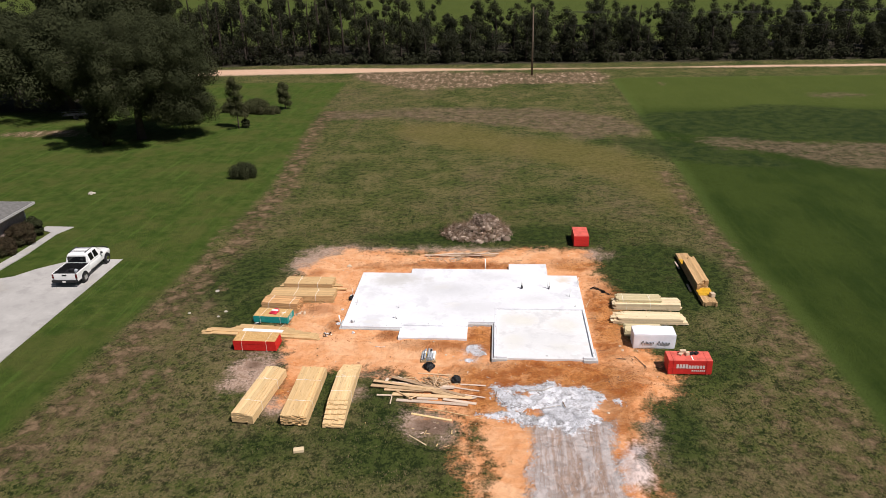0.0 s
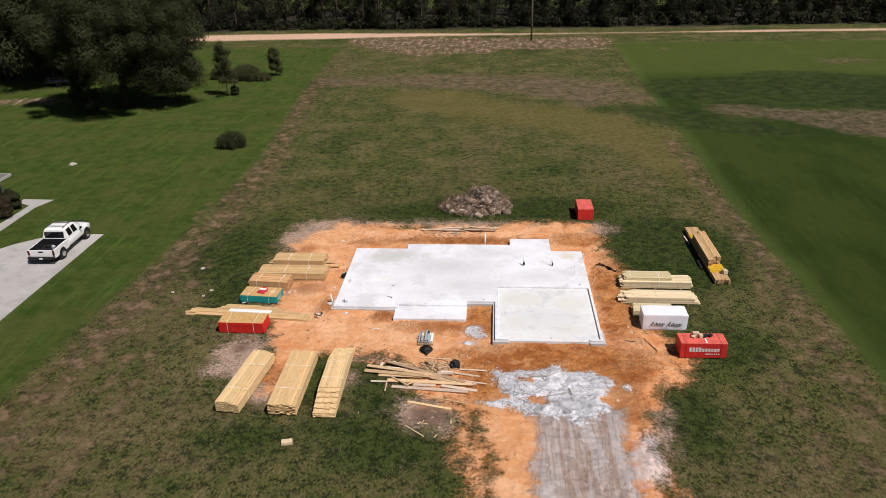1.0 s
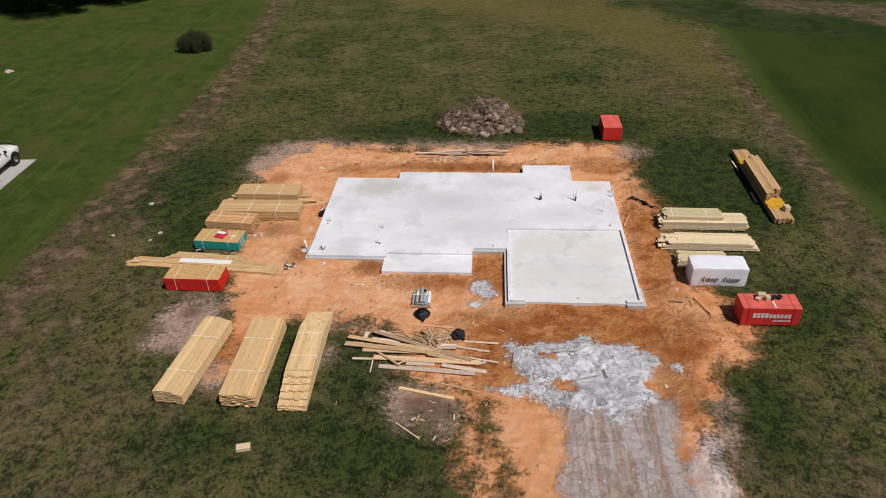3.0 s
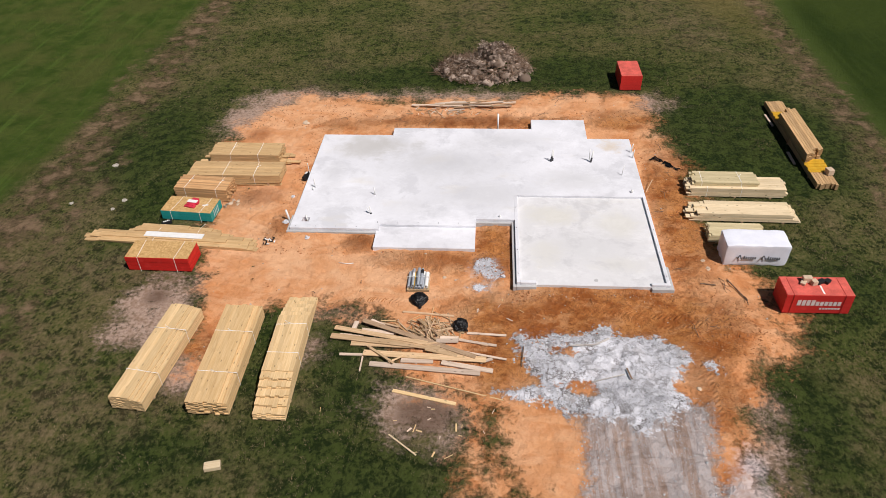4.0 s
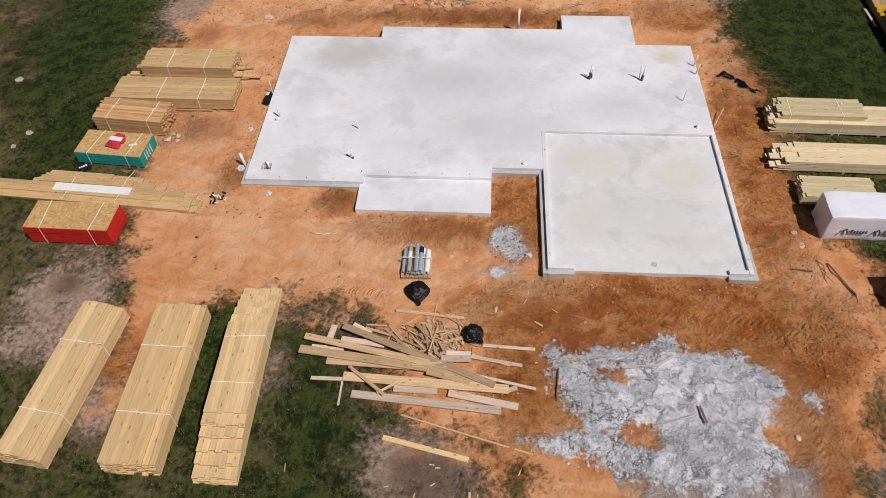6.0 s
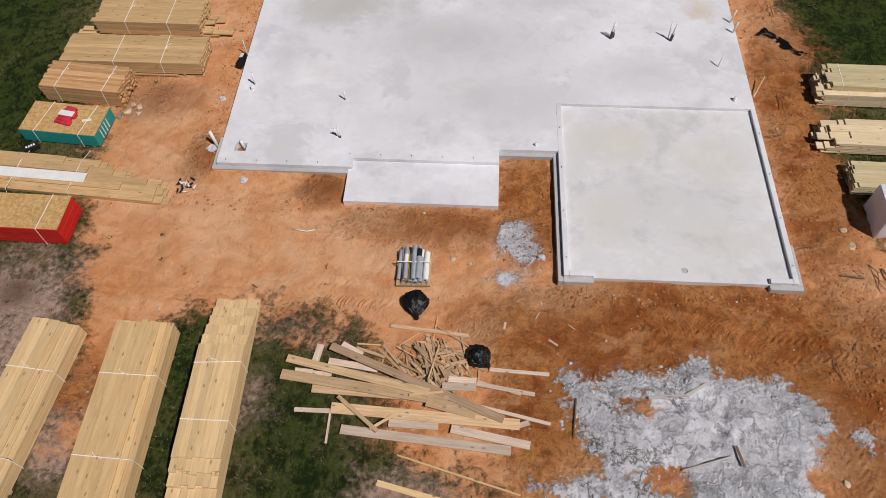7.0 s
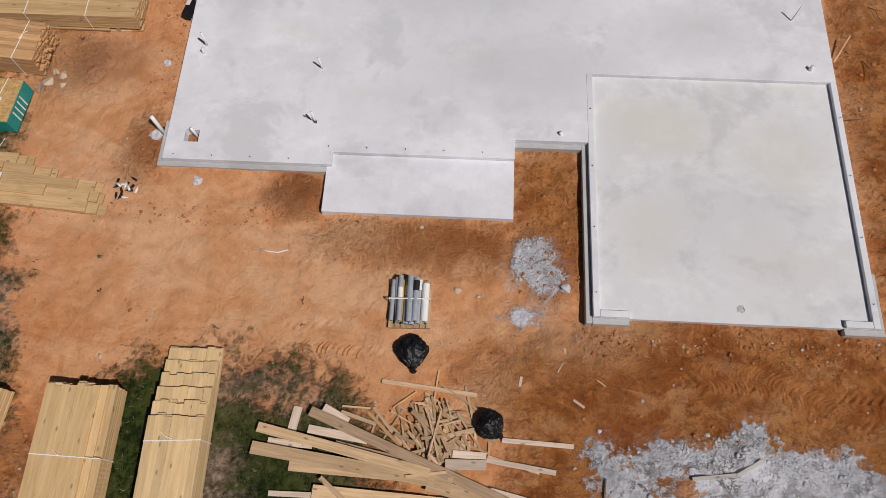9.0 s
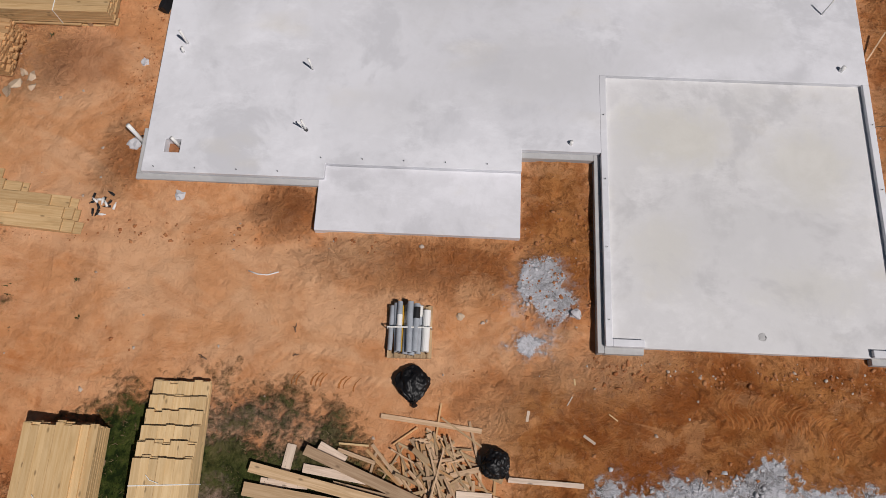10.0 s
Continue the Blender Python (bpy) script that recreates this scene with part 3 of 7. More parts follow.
def lattice(x, y, seed):
    h = (np.floor(x).astype(np.int64) * 374761393 + np.floor(y).astype(np.int64) * 668265263 + seed * 974634777) & 0xFFFFFFFF
    h = ((h ^ (h >> 13)) * 1274126177) & 0xFFFFFFFF
    return ((h ^ (h >> 16)) & 0xFFFF) / 65535.0


def vnoise(x, y, scale, seed=0):
    """Smooth value noise between -1 and 1."""
    x, y = np.asarray(x, float) / scale, np.asarray(y, float) / scale
    fx, fy = x - np.floor(x), y - np.floor(y)
    fx, fy = fx * fx * (3 - 2 * fx), fy * fy * (3 - 2 * fy)
    a, b = lattice(x, y, seed), lattice(x + 1, y, seed)
    c, d = lattice(x, y + 1, seed), lattice(x + 1, y + 1, seed)
    return 2 * ((a * (1 - fx) + b * fx) * (1 - fy) + (c * (1 - fx) + d * fx) * fy) - 1


def inside_by(poly, x, y):
    """Metres inside the outline of a polygon (outside: minus)."""
    best, odd = np.full(x.shape, 1e9), np.zeros(x.shape, bool)
    for (ax, ay), (bx, by) in zip(poly, poly[1:] + poly[:1]):
        ex, ey = bx - ax, by - ay
        t = np.clip(((x - ax) * ex + (y - ay) * ey) / (ex * ex + ey * ey + 1e-9), 0, 1)
        best = np.minimum(best, np.hypot(x - ax - t * ex, y - ay - t * ey))
        cross = ((ay > y) != (by > y)) & (x < ex * (y - ay) / (by - ay + 1e-12) + ax)
        odd ^= cross
    return np.where(odd, best, -best)


def blobs(x, y, spots):
    """Metres inside the nearest of some ovals (x, y, half width, half depth)."""
    out = np.full(x.shape, -50.0)
    for cx, cy, rx, ry in spots:
        out = np.maximum(out, (1 - np.hypot((x - cx) / rx, (y - cy) / ry)) * min(rx, ry))
    return np.maximum(out, -6)


# ---- the ground and its zones ----
DIRT = [(-12.6, 40.6), (-11.2, 42.6), (-9.6, 44.2), (-5.3, 43.5), (2.0, 43.8), (5.5, 44.5), (8.3, 43.9), (9.0, 41.6), (8.8, 39.3), (9.6, 37.0), (9.6, 35.2), (9.5, 33.0),
        (9.6, 31.0), (10.3, 29.4), (10.9, 28.2), (11.2, 26.8), (11.1, 25.4), (10.1, 24.5), (9.3, 23.4), (8.6, 22.2), (8.4, 20.8), (8.6, 19.6), (8.7, 8), (8.6, -40), (1.4, -40), (1.45, 8), (1.45, 19.8), (1.15, 21.2), (0.5, 22.1), (-0.3, 22.5),
        (-1.6, 23.4), (-2.4, 23.9), (-2.5, 25.4), (-3.4, 26.2), (-5.5, 26.6), (-6.6, 26.9), (-7.9, 26.7), (-8.4, 24.9), (-8.6, 23.6), (-9.8, 23.4), (-9.9, 25.2), (-9.9, 26.4), (-10.5, 27.8), (-10.9, 29.4), (-12.2, 33.0), (-12.8, 37.0)]
RUB = [(1.62, 25.43), (2.3, 25.6), (3.1, 25.72), (3.74, 25.8), (4.17, 25.55), (4.6, 26.0), (4.9, 25.6), (6.4, 25.6), (7.0, 24.9), (7.6, 24.65), (8.16, 24.75), (8.1, 24.3), (7.5, 24.35), (7.0, 24.3), (6.9, 23.6),
       (7.1, 22.9), (6.4, 22.0), (5.4, 21.5), (4.6, 22.0), (3.4, 22.1), (2.4, 22.5), (1.4, 22.75), (0.9, 23.05), (1.7, 23.3), (2.2, 23.5), (2.1, 24.1), (1.6, 24.6)]
GRAV = [(2.6, 22.8), (3.2, 22.1), (3.4, 21.0), (3.4, 6), (3.5, -40), (7.4, -40), (7.2, 6), (7.15, 18), (7.25, 21.0), (7.6, 22.8), (5.0, 23.5)]
LAWN = [(-22.4, -40), (-22.4, 20), (-21.6, 32), (-20.9, 40), (-20.6, 55), (-20.9, 66), (-23.6, 91), (-24.5, 118), (-400, 118), (-400, -40)]
FIELD = [(20.2, -40), (20.2, 30), (20.1, 37), (19.4, 44), (20.2, 64), (20.6, 92), (21.0, 120), (400, 120), (400, -40)]


def zones(x, y):
    w = vnoise(x, y, 1.7, 3) * 0.35 + vnoise(x, y, 0.6, 4) * 0.15
    dirt = np.clip(inside_by(DIRT, x, y) + w, -4, 4)
    # worn holes and bare tongues in the grass
    dirt = np.maximum(dirt, blobs(x, y, [(0.25, 20.6, 0.32, 1.3), (1.0, 19.0, 0.5, 2.0), (0.9, 16.0, 0.5, 2.0)]) - 0.05)
    rub = np.clip(inside_by(RUB, x, y) + w * 0.5, -4, 4)
    rub = np.minimum(rub, -blobs(x, y, [(3.0, 25.0, 0.46, 0.26), (3.6, 23.26, 0.5, 0.3), (1.85, 23.9, 0.3, 0.45)]))
    rub = np.maximum(rub, blobs(x, y, [(0.4, 29.35, 0.44, 0.55), (0.64, 28.98, 0.46, 0.32), (0.22, 28.1, 0.28, 0.22)]) * 2.0)
    return {
        "dirt": dirt,
        "rub": rub,
        "grav": np.clip(inside_by(GRAV, x, y) + w, -4, 4),
        "chalk": blobs(x, y, [(7.95, 19.0, 0.62, 1.25), (8.2, 20.4, 0.35, 0.6), (5.7, 24.9, 1.0, 0.6), (4.0, 24.4, 1.1, 0.4), (5.2, 23.4, 1.2, 0.9), (6.4, 24.3, 0.5, 0.7), (0.42, 29.3, 0.42, 0.45), (0.62, 29.0, 0.42, 0.3), (0.3, 28.1, 0.24, 0.2), (3.2, 25.55, 0.5, 0.2), (1.9, 25.1, 0.22, 0.35), (4.62, 25.75, 0.22, 0.25)]),
        "sand": blobs(x, y, [(2.4, 18.5, 0.95, 3.6), (2.2, 15.0, 1.0, 4.5), (2.3, 0, 1.1, 14), (-6.5, 29.0, 3.4, 1.5), (-9.9, 31.8, 1.6, 3.0), (-9.0, 42.0, 2.5, 1.5), (-2.5, 27.6, 2.0, 0.8), (-8.9, 35.0, 0.7, 2.5), (-4.5, 28.6, 3.2, 1.6), (-9.8, 38.5, 1.6, 3.5), (-4.0, 42.6, 4.5, 0.9), (4.5, 42.9, 3.5, 0.7), (8.9, 38.6, 0.7, 1.5), (1.4, 27.9, 0.9, 0.6), (9.2, 28.4, 0.6, 0.9), (7.4, 23.7, 0.4, 0.7), (-7.5, 41.8, 3.5, 1.3), (0.5, 42.4, 7.5, 0.8)]),
        "wet": 2.0 * blobs(x, y, [(0.85, 30.5, 0.8, 1.8), (-1.8, 29.6, 1.9, 0.55), (2.2, 26.9, 1.5, 0.7), (4.6, 26.9, 5.0, 1.35), (7.8, 25.6, 1.6, 1.2), (2.4, 24.9, 0.7, 1.6), (0.9, 24.6, 0.9, 1.6), (2.0, 25.6, 1.0, 1.6), (1.0, 26.6, 1.4, 1.1), (8.5, 33.0, 0.9, 5.0), (1.6, 24.6, 0.8, 1.4), (-10.7, 34.0, 0.8, 1.0),
                            (8.9, 26.3, 0.9, 0.8), (9.2, 36.5, 1.0, 1.6), (-1.0, 40.9, 5.5, 0.55), (3.4, 41.0, 2.0, 0.6), (7.4, 41.4, 1.6, 1.0), (-7.2, 40.6, 1.0, 0.5), (7.9, 23.4, 0.7, 1.4), (-4.7, 30.6, 0.5, 0.5), (-8.3, 31.6, 0.4, 0.7), (-9.6, 24.6, 0.9, 0.5)]),
        "pale": 1.5 * blobs(x, y, [(-11.8, 26.7, 1.35, 1.5), (-12.2, 25.5, 0.9, 1.0), (-11.0, 25.6, 1.0, 1.2), (-9.6, 23.6, 0.8, 0.9), (8.9, 20.9, 0.5, 0.8), (9.0, 22.6, 0.5, 0.6), (-11.7, 41.0, 1.9, 2.0), (-11.0, 43.2, 2.0, 1.2), (-1.0, 43.9, 4.0, 0.6), (8.6, 43.2, 1.4, 1.0), (-9.9, 43.8, 1.6, 0.9), (-4.8, 26.6, 0.8, 0.28), (-1.5, 22.3, 1.5, 1.2), (-0.7, 21.5, 0.8, 0.6),
                             (-5.55, 24.75, 0.2, 0.26), (-10.0, 28.0, 0.9, 0.9), (-7.0, 43.7, 1.6, 0.7), (4.0, 43.6, 3.0, 0.6)]),
        "green": np.maximum(blobs(x, y, [(-2.5, 46.5, 6.5, 1.8), (4.0, 46.3, 4.0, 1.5), (-4.5, 24.2, 1.1, 1.8), (-3.9, 22.6, 1.2, 1.2), (-7.3, 25.4, 0.8, 1.6), (-7.2, 23.4, 0.6, 1.2), (-5.0, 25.1, 1.0, 1.2), (-4.6, 25.9, 0.6, 0.4), (-5.0, 20.9, 2.2, 1.0), (1.2, 20.4, 0.3, 0.9), (-3.2, 19.5, 3.2, 1.6), (0.3, 20.0, 0.7, 1.3), (-14.5, 34.0, 1.3, 3.0), (11.8, 38.5, 1.8, 3.0), (11.5, 42.5, 1.8, 2.4), (13.5, 40.0, 4.5, 6.0), (-16.5, 39.0, 2.5, 5.0), (6.0, 47.0, 5.0, 2.5), (10.6, 22.3, 1.6, 3.0), (-9.5, 20.0, 2.5, 1.2)]),
                            np.clip(vnoise(x, y, 7, 8) * 3 - 2.2, -6, 2)),
        "straw": np.maximum.reduce([blobs(x, y, [(-13, 20, 7, 4.5), (-4.5, 19.5, 5, 2.5), (12.5, 19, 4, 5), (-14, 28, 3, 4)]) * 0.6 + vnoise(x, y, 1.6, 81) * 1.2 + vnoise(x, y, 0.6, 82) * 0.6, np.clip(vnoise(x, y * 0.5, 4.5, 9) * 2.2 - 1.0, -4, 2), np.clip(0.2 - np.abs(np.abs(x + 0.5) - 15.0 - (y - 20) * 0.02), -4, 1)]),
        "tan": np.clip(inside_by([(-12, 85), (-4, 86.5), (2.7, 80), (9, 77.5), (14, 74), (18.4, 68), (18.6, 60), (17.4, 52), (12.8, 62), (8, 68), (2.6, 71), (-3.4, 74), (-10, 79)], x, y), -6, 4),
        "stain": blobs(x, y, [(-11.9, 27.2, 0.42, 0.42), (-9.3, 25.3, 0.5, 0.3), (-8.9, 24.9, 0.4, 0.8), (-9.6, 34.0, 0.9, 0.7), (-11.3, 39.6, 0.6, 0.6), (-1.3, 22.0, 0.9, 0.7), (-0.6, 41.0, 3.5, 0.5), (-4.75, 30.9, 0.5, 0.45), (3.65, 23.26, 0.3, 0.16), (3.05, 25.0, 0.25, 0.1)]),
        "lawn": np.clip(inside_by(LAWN, x, y), -6, 6),
        "field": np.clip(np.maximum(inside_by(FIELD, x, y), y - 171), -6, 6),
        "verge": np.clip(np.maximum.reduce([tracks(x, y), 1.05 - np.abs(x - verge_line(y) - 0.35) - (y > 95) * 9, 0.62 - np.abs(x - np.interp(y, [20, 42, 47, 52, 64], [18.9, 19.1, 18.8, 18.45, 18.4]) - vnoise(y, y * 0, 4.0, 29) * 0.25) - (y > 66) * 9]), -5, 1.2),
        "dead": vnoise(x, y, 6, 51) * 1.2 + vnoise(x, y, 2, 52) * 0.8 + np.maximum(np.clip(np.maximum(inside_by([(22.2, 78.3), (33.4, 76.9), (60, 72), (60, 64), (36.3, 66.3), (33.5, 72), (27.3, 74.8)], x, y), inside_by([(-22, 95), (-6, 95.3), (8, 94.8), (17.3, 89.3), (19.9, 80.3), (11.9, 78.9), (3.3, 85), (-5.5, 88), (-22, 90)], x, y)), -5, 2), blobs(x, y, [(50.8, 103.5, 5, 2)])),
        "lush": vnoise(x, y, 5, 53) * 0.9 + np.clip(np.maximum(inside_by([(19.4, 91.2), (32.8, 93.9), (38.3, 97.4), (52.4, 93.1), (110, 90), (110, 74), (44.7, 76.7), (33.4, 76.9), (25.3, 80.2), (20.2, 82)], x, y), inside_by([(15.9, 76), (17, 78.5), (22, 76.6), (29.4, 71.2), (33.8, 67), (31, 64.6), (25.4, 67.2), (20.2, 69.8)], x, y)), -6, 6),
        "tyre_x": np.maximum.reduce([np.minimum(0.3 - np.abs(y - 26.85 + (x - 5) * 0.08), 2.2 - np.abs(x - 5.4)), np.minimum(0.25 - np.abs(y - 27.75 - (x + 4) * 0.28), 1.6 - np.abs(x + 4.2)), np.minimum(0.25 - np.abs(y - 27.3), 1.2 - np.abs(x + 3.6)),
                                     np.minimum(0.28 - np.abs(y - 26.15 - (x - 7) * 0.12), 1.5 - np.abs(x - 6.9)), np.minimum(0.24 - np.abs(y - 28.9 - (x + 5) * 0.45), 1.1 - np.abs(x + 5.0))]),
        "tyre_y": np.maximum(np.minimum(0.3 - np.abs(x - 8.0 + (y - 22) * 0.05), 2.0 - np.abs(y - 22.4)), np.minimum(0.25 - np.abs(x - 9.2), 1.0 - np.abs(y - 24.3))),
        "road": np.clip(np.interp(x, [-60, -30, -20, -5, 20], [3.4, 3.2, 2.4, 1.5, 1.15]) - np.abs(y - np.interp(x, [-60, -40, -24, 14, 34, 55, 75], [129.4, 130.1, 130.6, 129.5, 129.5, 131.0, 130.3])), -5, 3),
        "spoil": vnoise(x, y, 4, 83) * 1.6 + vnoise(x, y, 1.5, 84) * 0.9 + np.maximum(np.clip(inside_by([(-26, 128), (-6, 127.3), (4, 126), (19.4, 126.5), (20.8, 119), (13, 115), (4, 115.5), (-1, 110.8), (-9, 110.5), (-15, 114.5), (-22, 121)], x, y), -5, 2), blobs(x, y, [(-59.5, 81.7, 4.6, 1.7), (40, 119.3, 2.5, 0.5), (21.8, 111.8, 2.0, 0.5)])),
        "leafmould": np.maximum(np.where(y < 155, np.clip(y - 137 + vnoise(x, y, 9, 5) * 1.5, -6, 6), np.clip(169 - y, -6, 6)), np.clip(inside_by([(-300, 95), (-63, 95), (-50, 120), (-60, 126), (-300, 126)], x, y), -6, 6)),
    }


def verge_line(y):
    """Where the worn strip between lawn and lot runs."""
    return np.interp(y, [8, 20, 32, 45, 60, 88], [-22.2, -21.2, -20.1, -19.5, -19.6, -22.6]) + vnoise(y, y * 0, 5.0, 28) * 0.3


def tracks(x, y):
    """Worn wheel tracks beside the lawn, more of them towards the road end."""
    out = np.full(x.shape, -5.0)
    for off, until in ((-20.9, 48), (-19.0, 60), (-17.6, 36), (-16.4, 27), (17.2, 34), (18.2, 40), (15.6, 26)):
        line = off + vnoise(y, y * 0 + off, 6.0, 27) * 0.35 + (26 - np.minimum(y, 26)) * (0.05 if off < 0 else -0.03)
        out = np.maximum(out, 0.2 - np.abs(x - line) * 1.1 - np.clip((y - until) * 0.2, 0, 5))
    return out


BANKS = ((-8.1, -3.9, 31.28, 0.12), (-4.1, 0.1, 30.22, 0.06), (1.5, 7.9, 28.05, 0.05))


def height(x, y):
    """The lie of the ground in metres."""
    x, y = np.asarray(x, float), np.asarray(y, float)
    rough = np.clip(inside_by(DIRT, x, y) + 0.4, 0, 1)
    z = vnoise(x, y, 5.0, 11) * 0.035 + vnoise(x, y, 0.9, 12) * 0.018
    z += rough * (vnoise(x, y, 0.42, 13) * 0.024 + vnoise(x, y, 0.2, 14) * 0.022)
    # churned strips beside the slab, a spoil heap, and wheel ruts
    churn = np.clip(1 - np.abs(x - 8.3) / 1.1, 0, 1) * np.clip(1 - np.abs(y - 33) / 7, 0, 1) + np.clip(1 - np.abs(y - 27.4) / 0.7, 0, 1) * np.clip(1 - np.abs(x - 5) / 4, 0, 1) + np.clip(1 - np.abs(y - 41.3) / 1.3, 0, 1) * np.clip(1 - np.abs(x) / 8.5, 0, 1) * 1.2
    z += churn * (0.05 + vnoise(x, y, 0.5, 15) * 0.06 + vnoise(x, y, 0.22, 16) * 0.05)
    front = np.clip(1.4 - np.hypot((x - 4.8) / 4.6, (y - 26.8) / 1.5), 0, 1)
    z += front * (vnoise(x, y, 0.75, 71) * 0.05 + vnoise(x * 0.6, y, 0.33, 72) * 0.045 + vnoise(x, y, 0.16, 73) * 0.02) + rough * vnoise(x, y, 0.7, 74) * 0.02
    arc = np.abs(np.hypot(x + 4.2, y - 25.2) - 3.1)
    z -= 0.035 * np.clip(1 - arc / 0.10, 0, 1) * np.clip(1 - np.abs(x + 6.6) / 0.9, 0, 1) * (y > 26.5)
    dents = np.clip(vnoise(x, y, 0.30, 76) - 0.42, 0, 1) * np.clip(0.4 + vnoise(x, y, 1.3, 77), 0, 1)
    z -= dents * 0.22 * (np.clip(1.3 - np.abs(x - 8.6) / 1.3, 0, 1) * np.clip(1.3 - np.abs(y - 33) / 6.5, 0, 1) + 0.7 * np.clip(1.2 - np.abs(y - 41.7) / 1.4, 0, 1) * (np.abs(x) < 9) + 0.25 * rough)
    notch = np.clip(1 - np.abs(x - 0.85) / 0.7, 0, 1) * np.clip((y - 29.4) * 1.5, 0, 1) * (y < 32.1)
    z += notch * (vnoise(x, y, 0.4, 25) * 0.08 + vnoise(x, y, 0.2, 26) * 0.05)
    heap = np.clip(1 - np.hypot((x - 9.1) / 2.2, (y - 26.0) / 2.0), 0, 1)
    z += heap * 0.25 + np.sqrt(heap) * (vnoise(x, y, 0.45, 17) * 0.05 + vnoise(x, y, 0.22, 18) * 0.03)
    z += np.clip(1 - np.hypot((x - 8.0) / 0.9, (y - 19.1) / 1.7), 0, 1) * 0.35
    z += np.clip(1 - np.hypot(x / 3.0, (y - 47.3) / 2.1), 0, 1) * 0.7 + np.clip(1 - np.hypot((x - 1.0) / 1.9, (y - 47.4) / 1.6), 0, 1) * 0.9 + np.clip(1.1 - np.hypot(x / 2.9, (y - 47.3) / 2.0), 0, 1) * (vnoise(x, y, 0.7, 79) * 0.18 + vnoise(x, y, 0.35, 80) * 0.10)
    z += np.clip(inside_by(RUB, x, y), 0, 0.4) * (0.12 + vnoise(x, y, 0.5, 19) * 0.08 + np.abs(vnoise(x, y, 0.3, 75)) * 0.10 + vnoise(x, y, 0.16, 78) * 0.09)
    lug2 = np.sin(x * 25 + np.abs(y * 9)) * 0.016
    z += lug2 * np.clip(1.2 - np.abs(y - 27.1 - (x + 3) * 0.15) * 3.5, 0, 1) * np.clip(1 - np.abs(x + 3.2) / 1.8, 0, 1)
    z += np.sin(y * 24 + x * 6) * 0.012 * np.clip(1.2 - np.abs(x - 8.1 + (y - 22) * 0.1) * 3, 0, 1) * np.clip(1 - np.abs(y - 22) / 2.5, 0, 1)
    for hx, hy in ((5.02, 24.82), (4.93, 24.43)):
        z -= 0.22 * np.clip(1.2 - np.hypot((x - hx) / 0.16, (y - hy) / 0.14), 0, 1)
    # soil banked against the front footings
    for x0, x1, fy, up in BANKS:
        z += up * np.clip(1 - np.abs(fy - y) / 0.7, 0, 1) * np.clip(np.minimum(x - x0, x1 - x) * 3, 0, 1)
    # the notch and the trench along the footing
    z -= 0.06 * np.clip(1 - np.abs(x - 0.9) / 0.8, 0, 1) * np.clip(1 - np.abs(y - 30) / 2.0, 0, 1)
    fade = np.clip((220 - np.hypot(x, y - 30)) / 120, 0, 1)
    return z * fade


def gz(x, y):
    return float(height(np.array([x]), np.array([y]))[0])


def spread(lo, hi, step, far_lo, far_hi, grow):
    mid = list(np.arange(lo, hi + step / 2, step))
    d, up = step, [mid[-1]]
    while up[-1] < far_hi:
        d = min(d * grow, 400)
        up.append(up[-1] + d)
    d, down = step, [mid[0]]
    while down[-1] > far_lo:
        d = min(d * grow, 400)
        down.append(down[-1] - d)
    return np.array(down[:0:-1] + mid + up[1:])


def build_ground():
    xs, ys = spread(-13.5, 11.5, 0.07, -2500, 2500, 1.06), spread(17, 44.5, 0.07, -1500, 3000, 1.055)
    gx, gy = np.meshgrid(xs, ys)
    x, y = gx.ravel(), gy.ravel()
    w, h = len(xs), len(ys)
    i = (np.arange(h - 1)[:, None] * w + np.arange(w - 1)[None, :]).ravel()
    faces = np.stack([i, i + 1, i + 1 + w, i + w], 1)
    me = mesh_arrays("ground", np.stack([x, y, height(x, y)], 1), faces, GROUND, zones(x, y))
    me.polygons.foreach_set("use_smooth", [True] * len(me.polygons))
    tagged(new("ground", me), "lot of rough grass round bare red-orange subsoil, beside lawn and hayfield", "ground", kind="structure")


build_ground()

# ---- the foundation slab ----
SLAB_Z, GAR_Z, PORCH_Z = 0.30, 0.20, 0.19
slab = thing("foundation", "pale grey concrete house foundation with garage bay, on red soil", "foundation", (0, 0, 0))


def in_main(x, y):
    if -7.35 < x < -7.03 and 31.72 < y < 32.02:
        return False
    if 5.28 < x and y > 38.9 or x < 2.6 and y > 39.83 or x < -4.3 and y > 39.1:
        return False
    if x < -4.0:
        return y > 31.28
    if x < 0:
        return y > 31.6
    if x < 1.62:
        return y > 32.08
    return y > 33.9


def bevelled(ob, width=0.012):
    mod = ob.modifiers.new("edge", "BEVEL")
    mod.width, mod.segments, mod.limit_method = width, 2, "ANGLE"
    return ob


bm = bmesh.new()
cells(bm, [-7.75, -7.35, -7.03, -4.3, -4.0, 0, 1.62, 2.6, 5.28, 7.3], [31.28, 31.6, 31.72, 32.02, 32.08, 33.9, 38.9, 39.1, 39.83, 40.8], in_main, -0.15, SLAB_Z)
bevelled(part("main_slab", bm, CONCRETE, slab, "broad pale floor with grey blotches and a square box-out"))
bm = bmesh.new()
box(bm, 1.76, 7.16, 28.10, 33.9, -0.15, GAR_Z)
bevelled(part("garage_floor", bm, CONCRETE_WARM, slab, "recessed garage floor with faint yellowish stains"))
bm = bmesh.new()
box(bm, -4.12, 0.0, 30.2, 31.597, -0.15, PORCH_Z)
bevelled(part("porch_slab", bm, CONCRETE_PALE, slab, "low plain porch slab"))
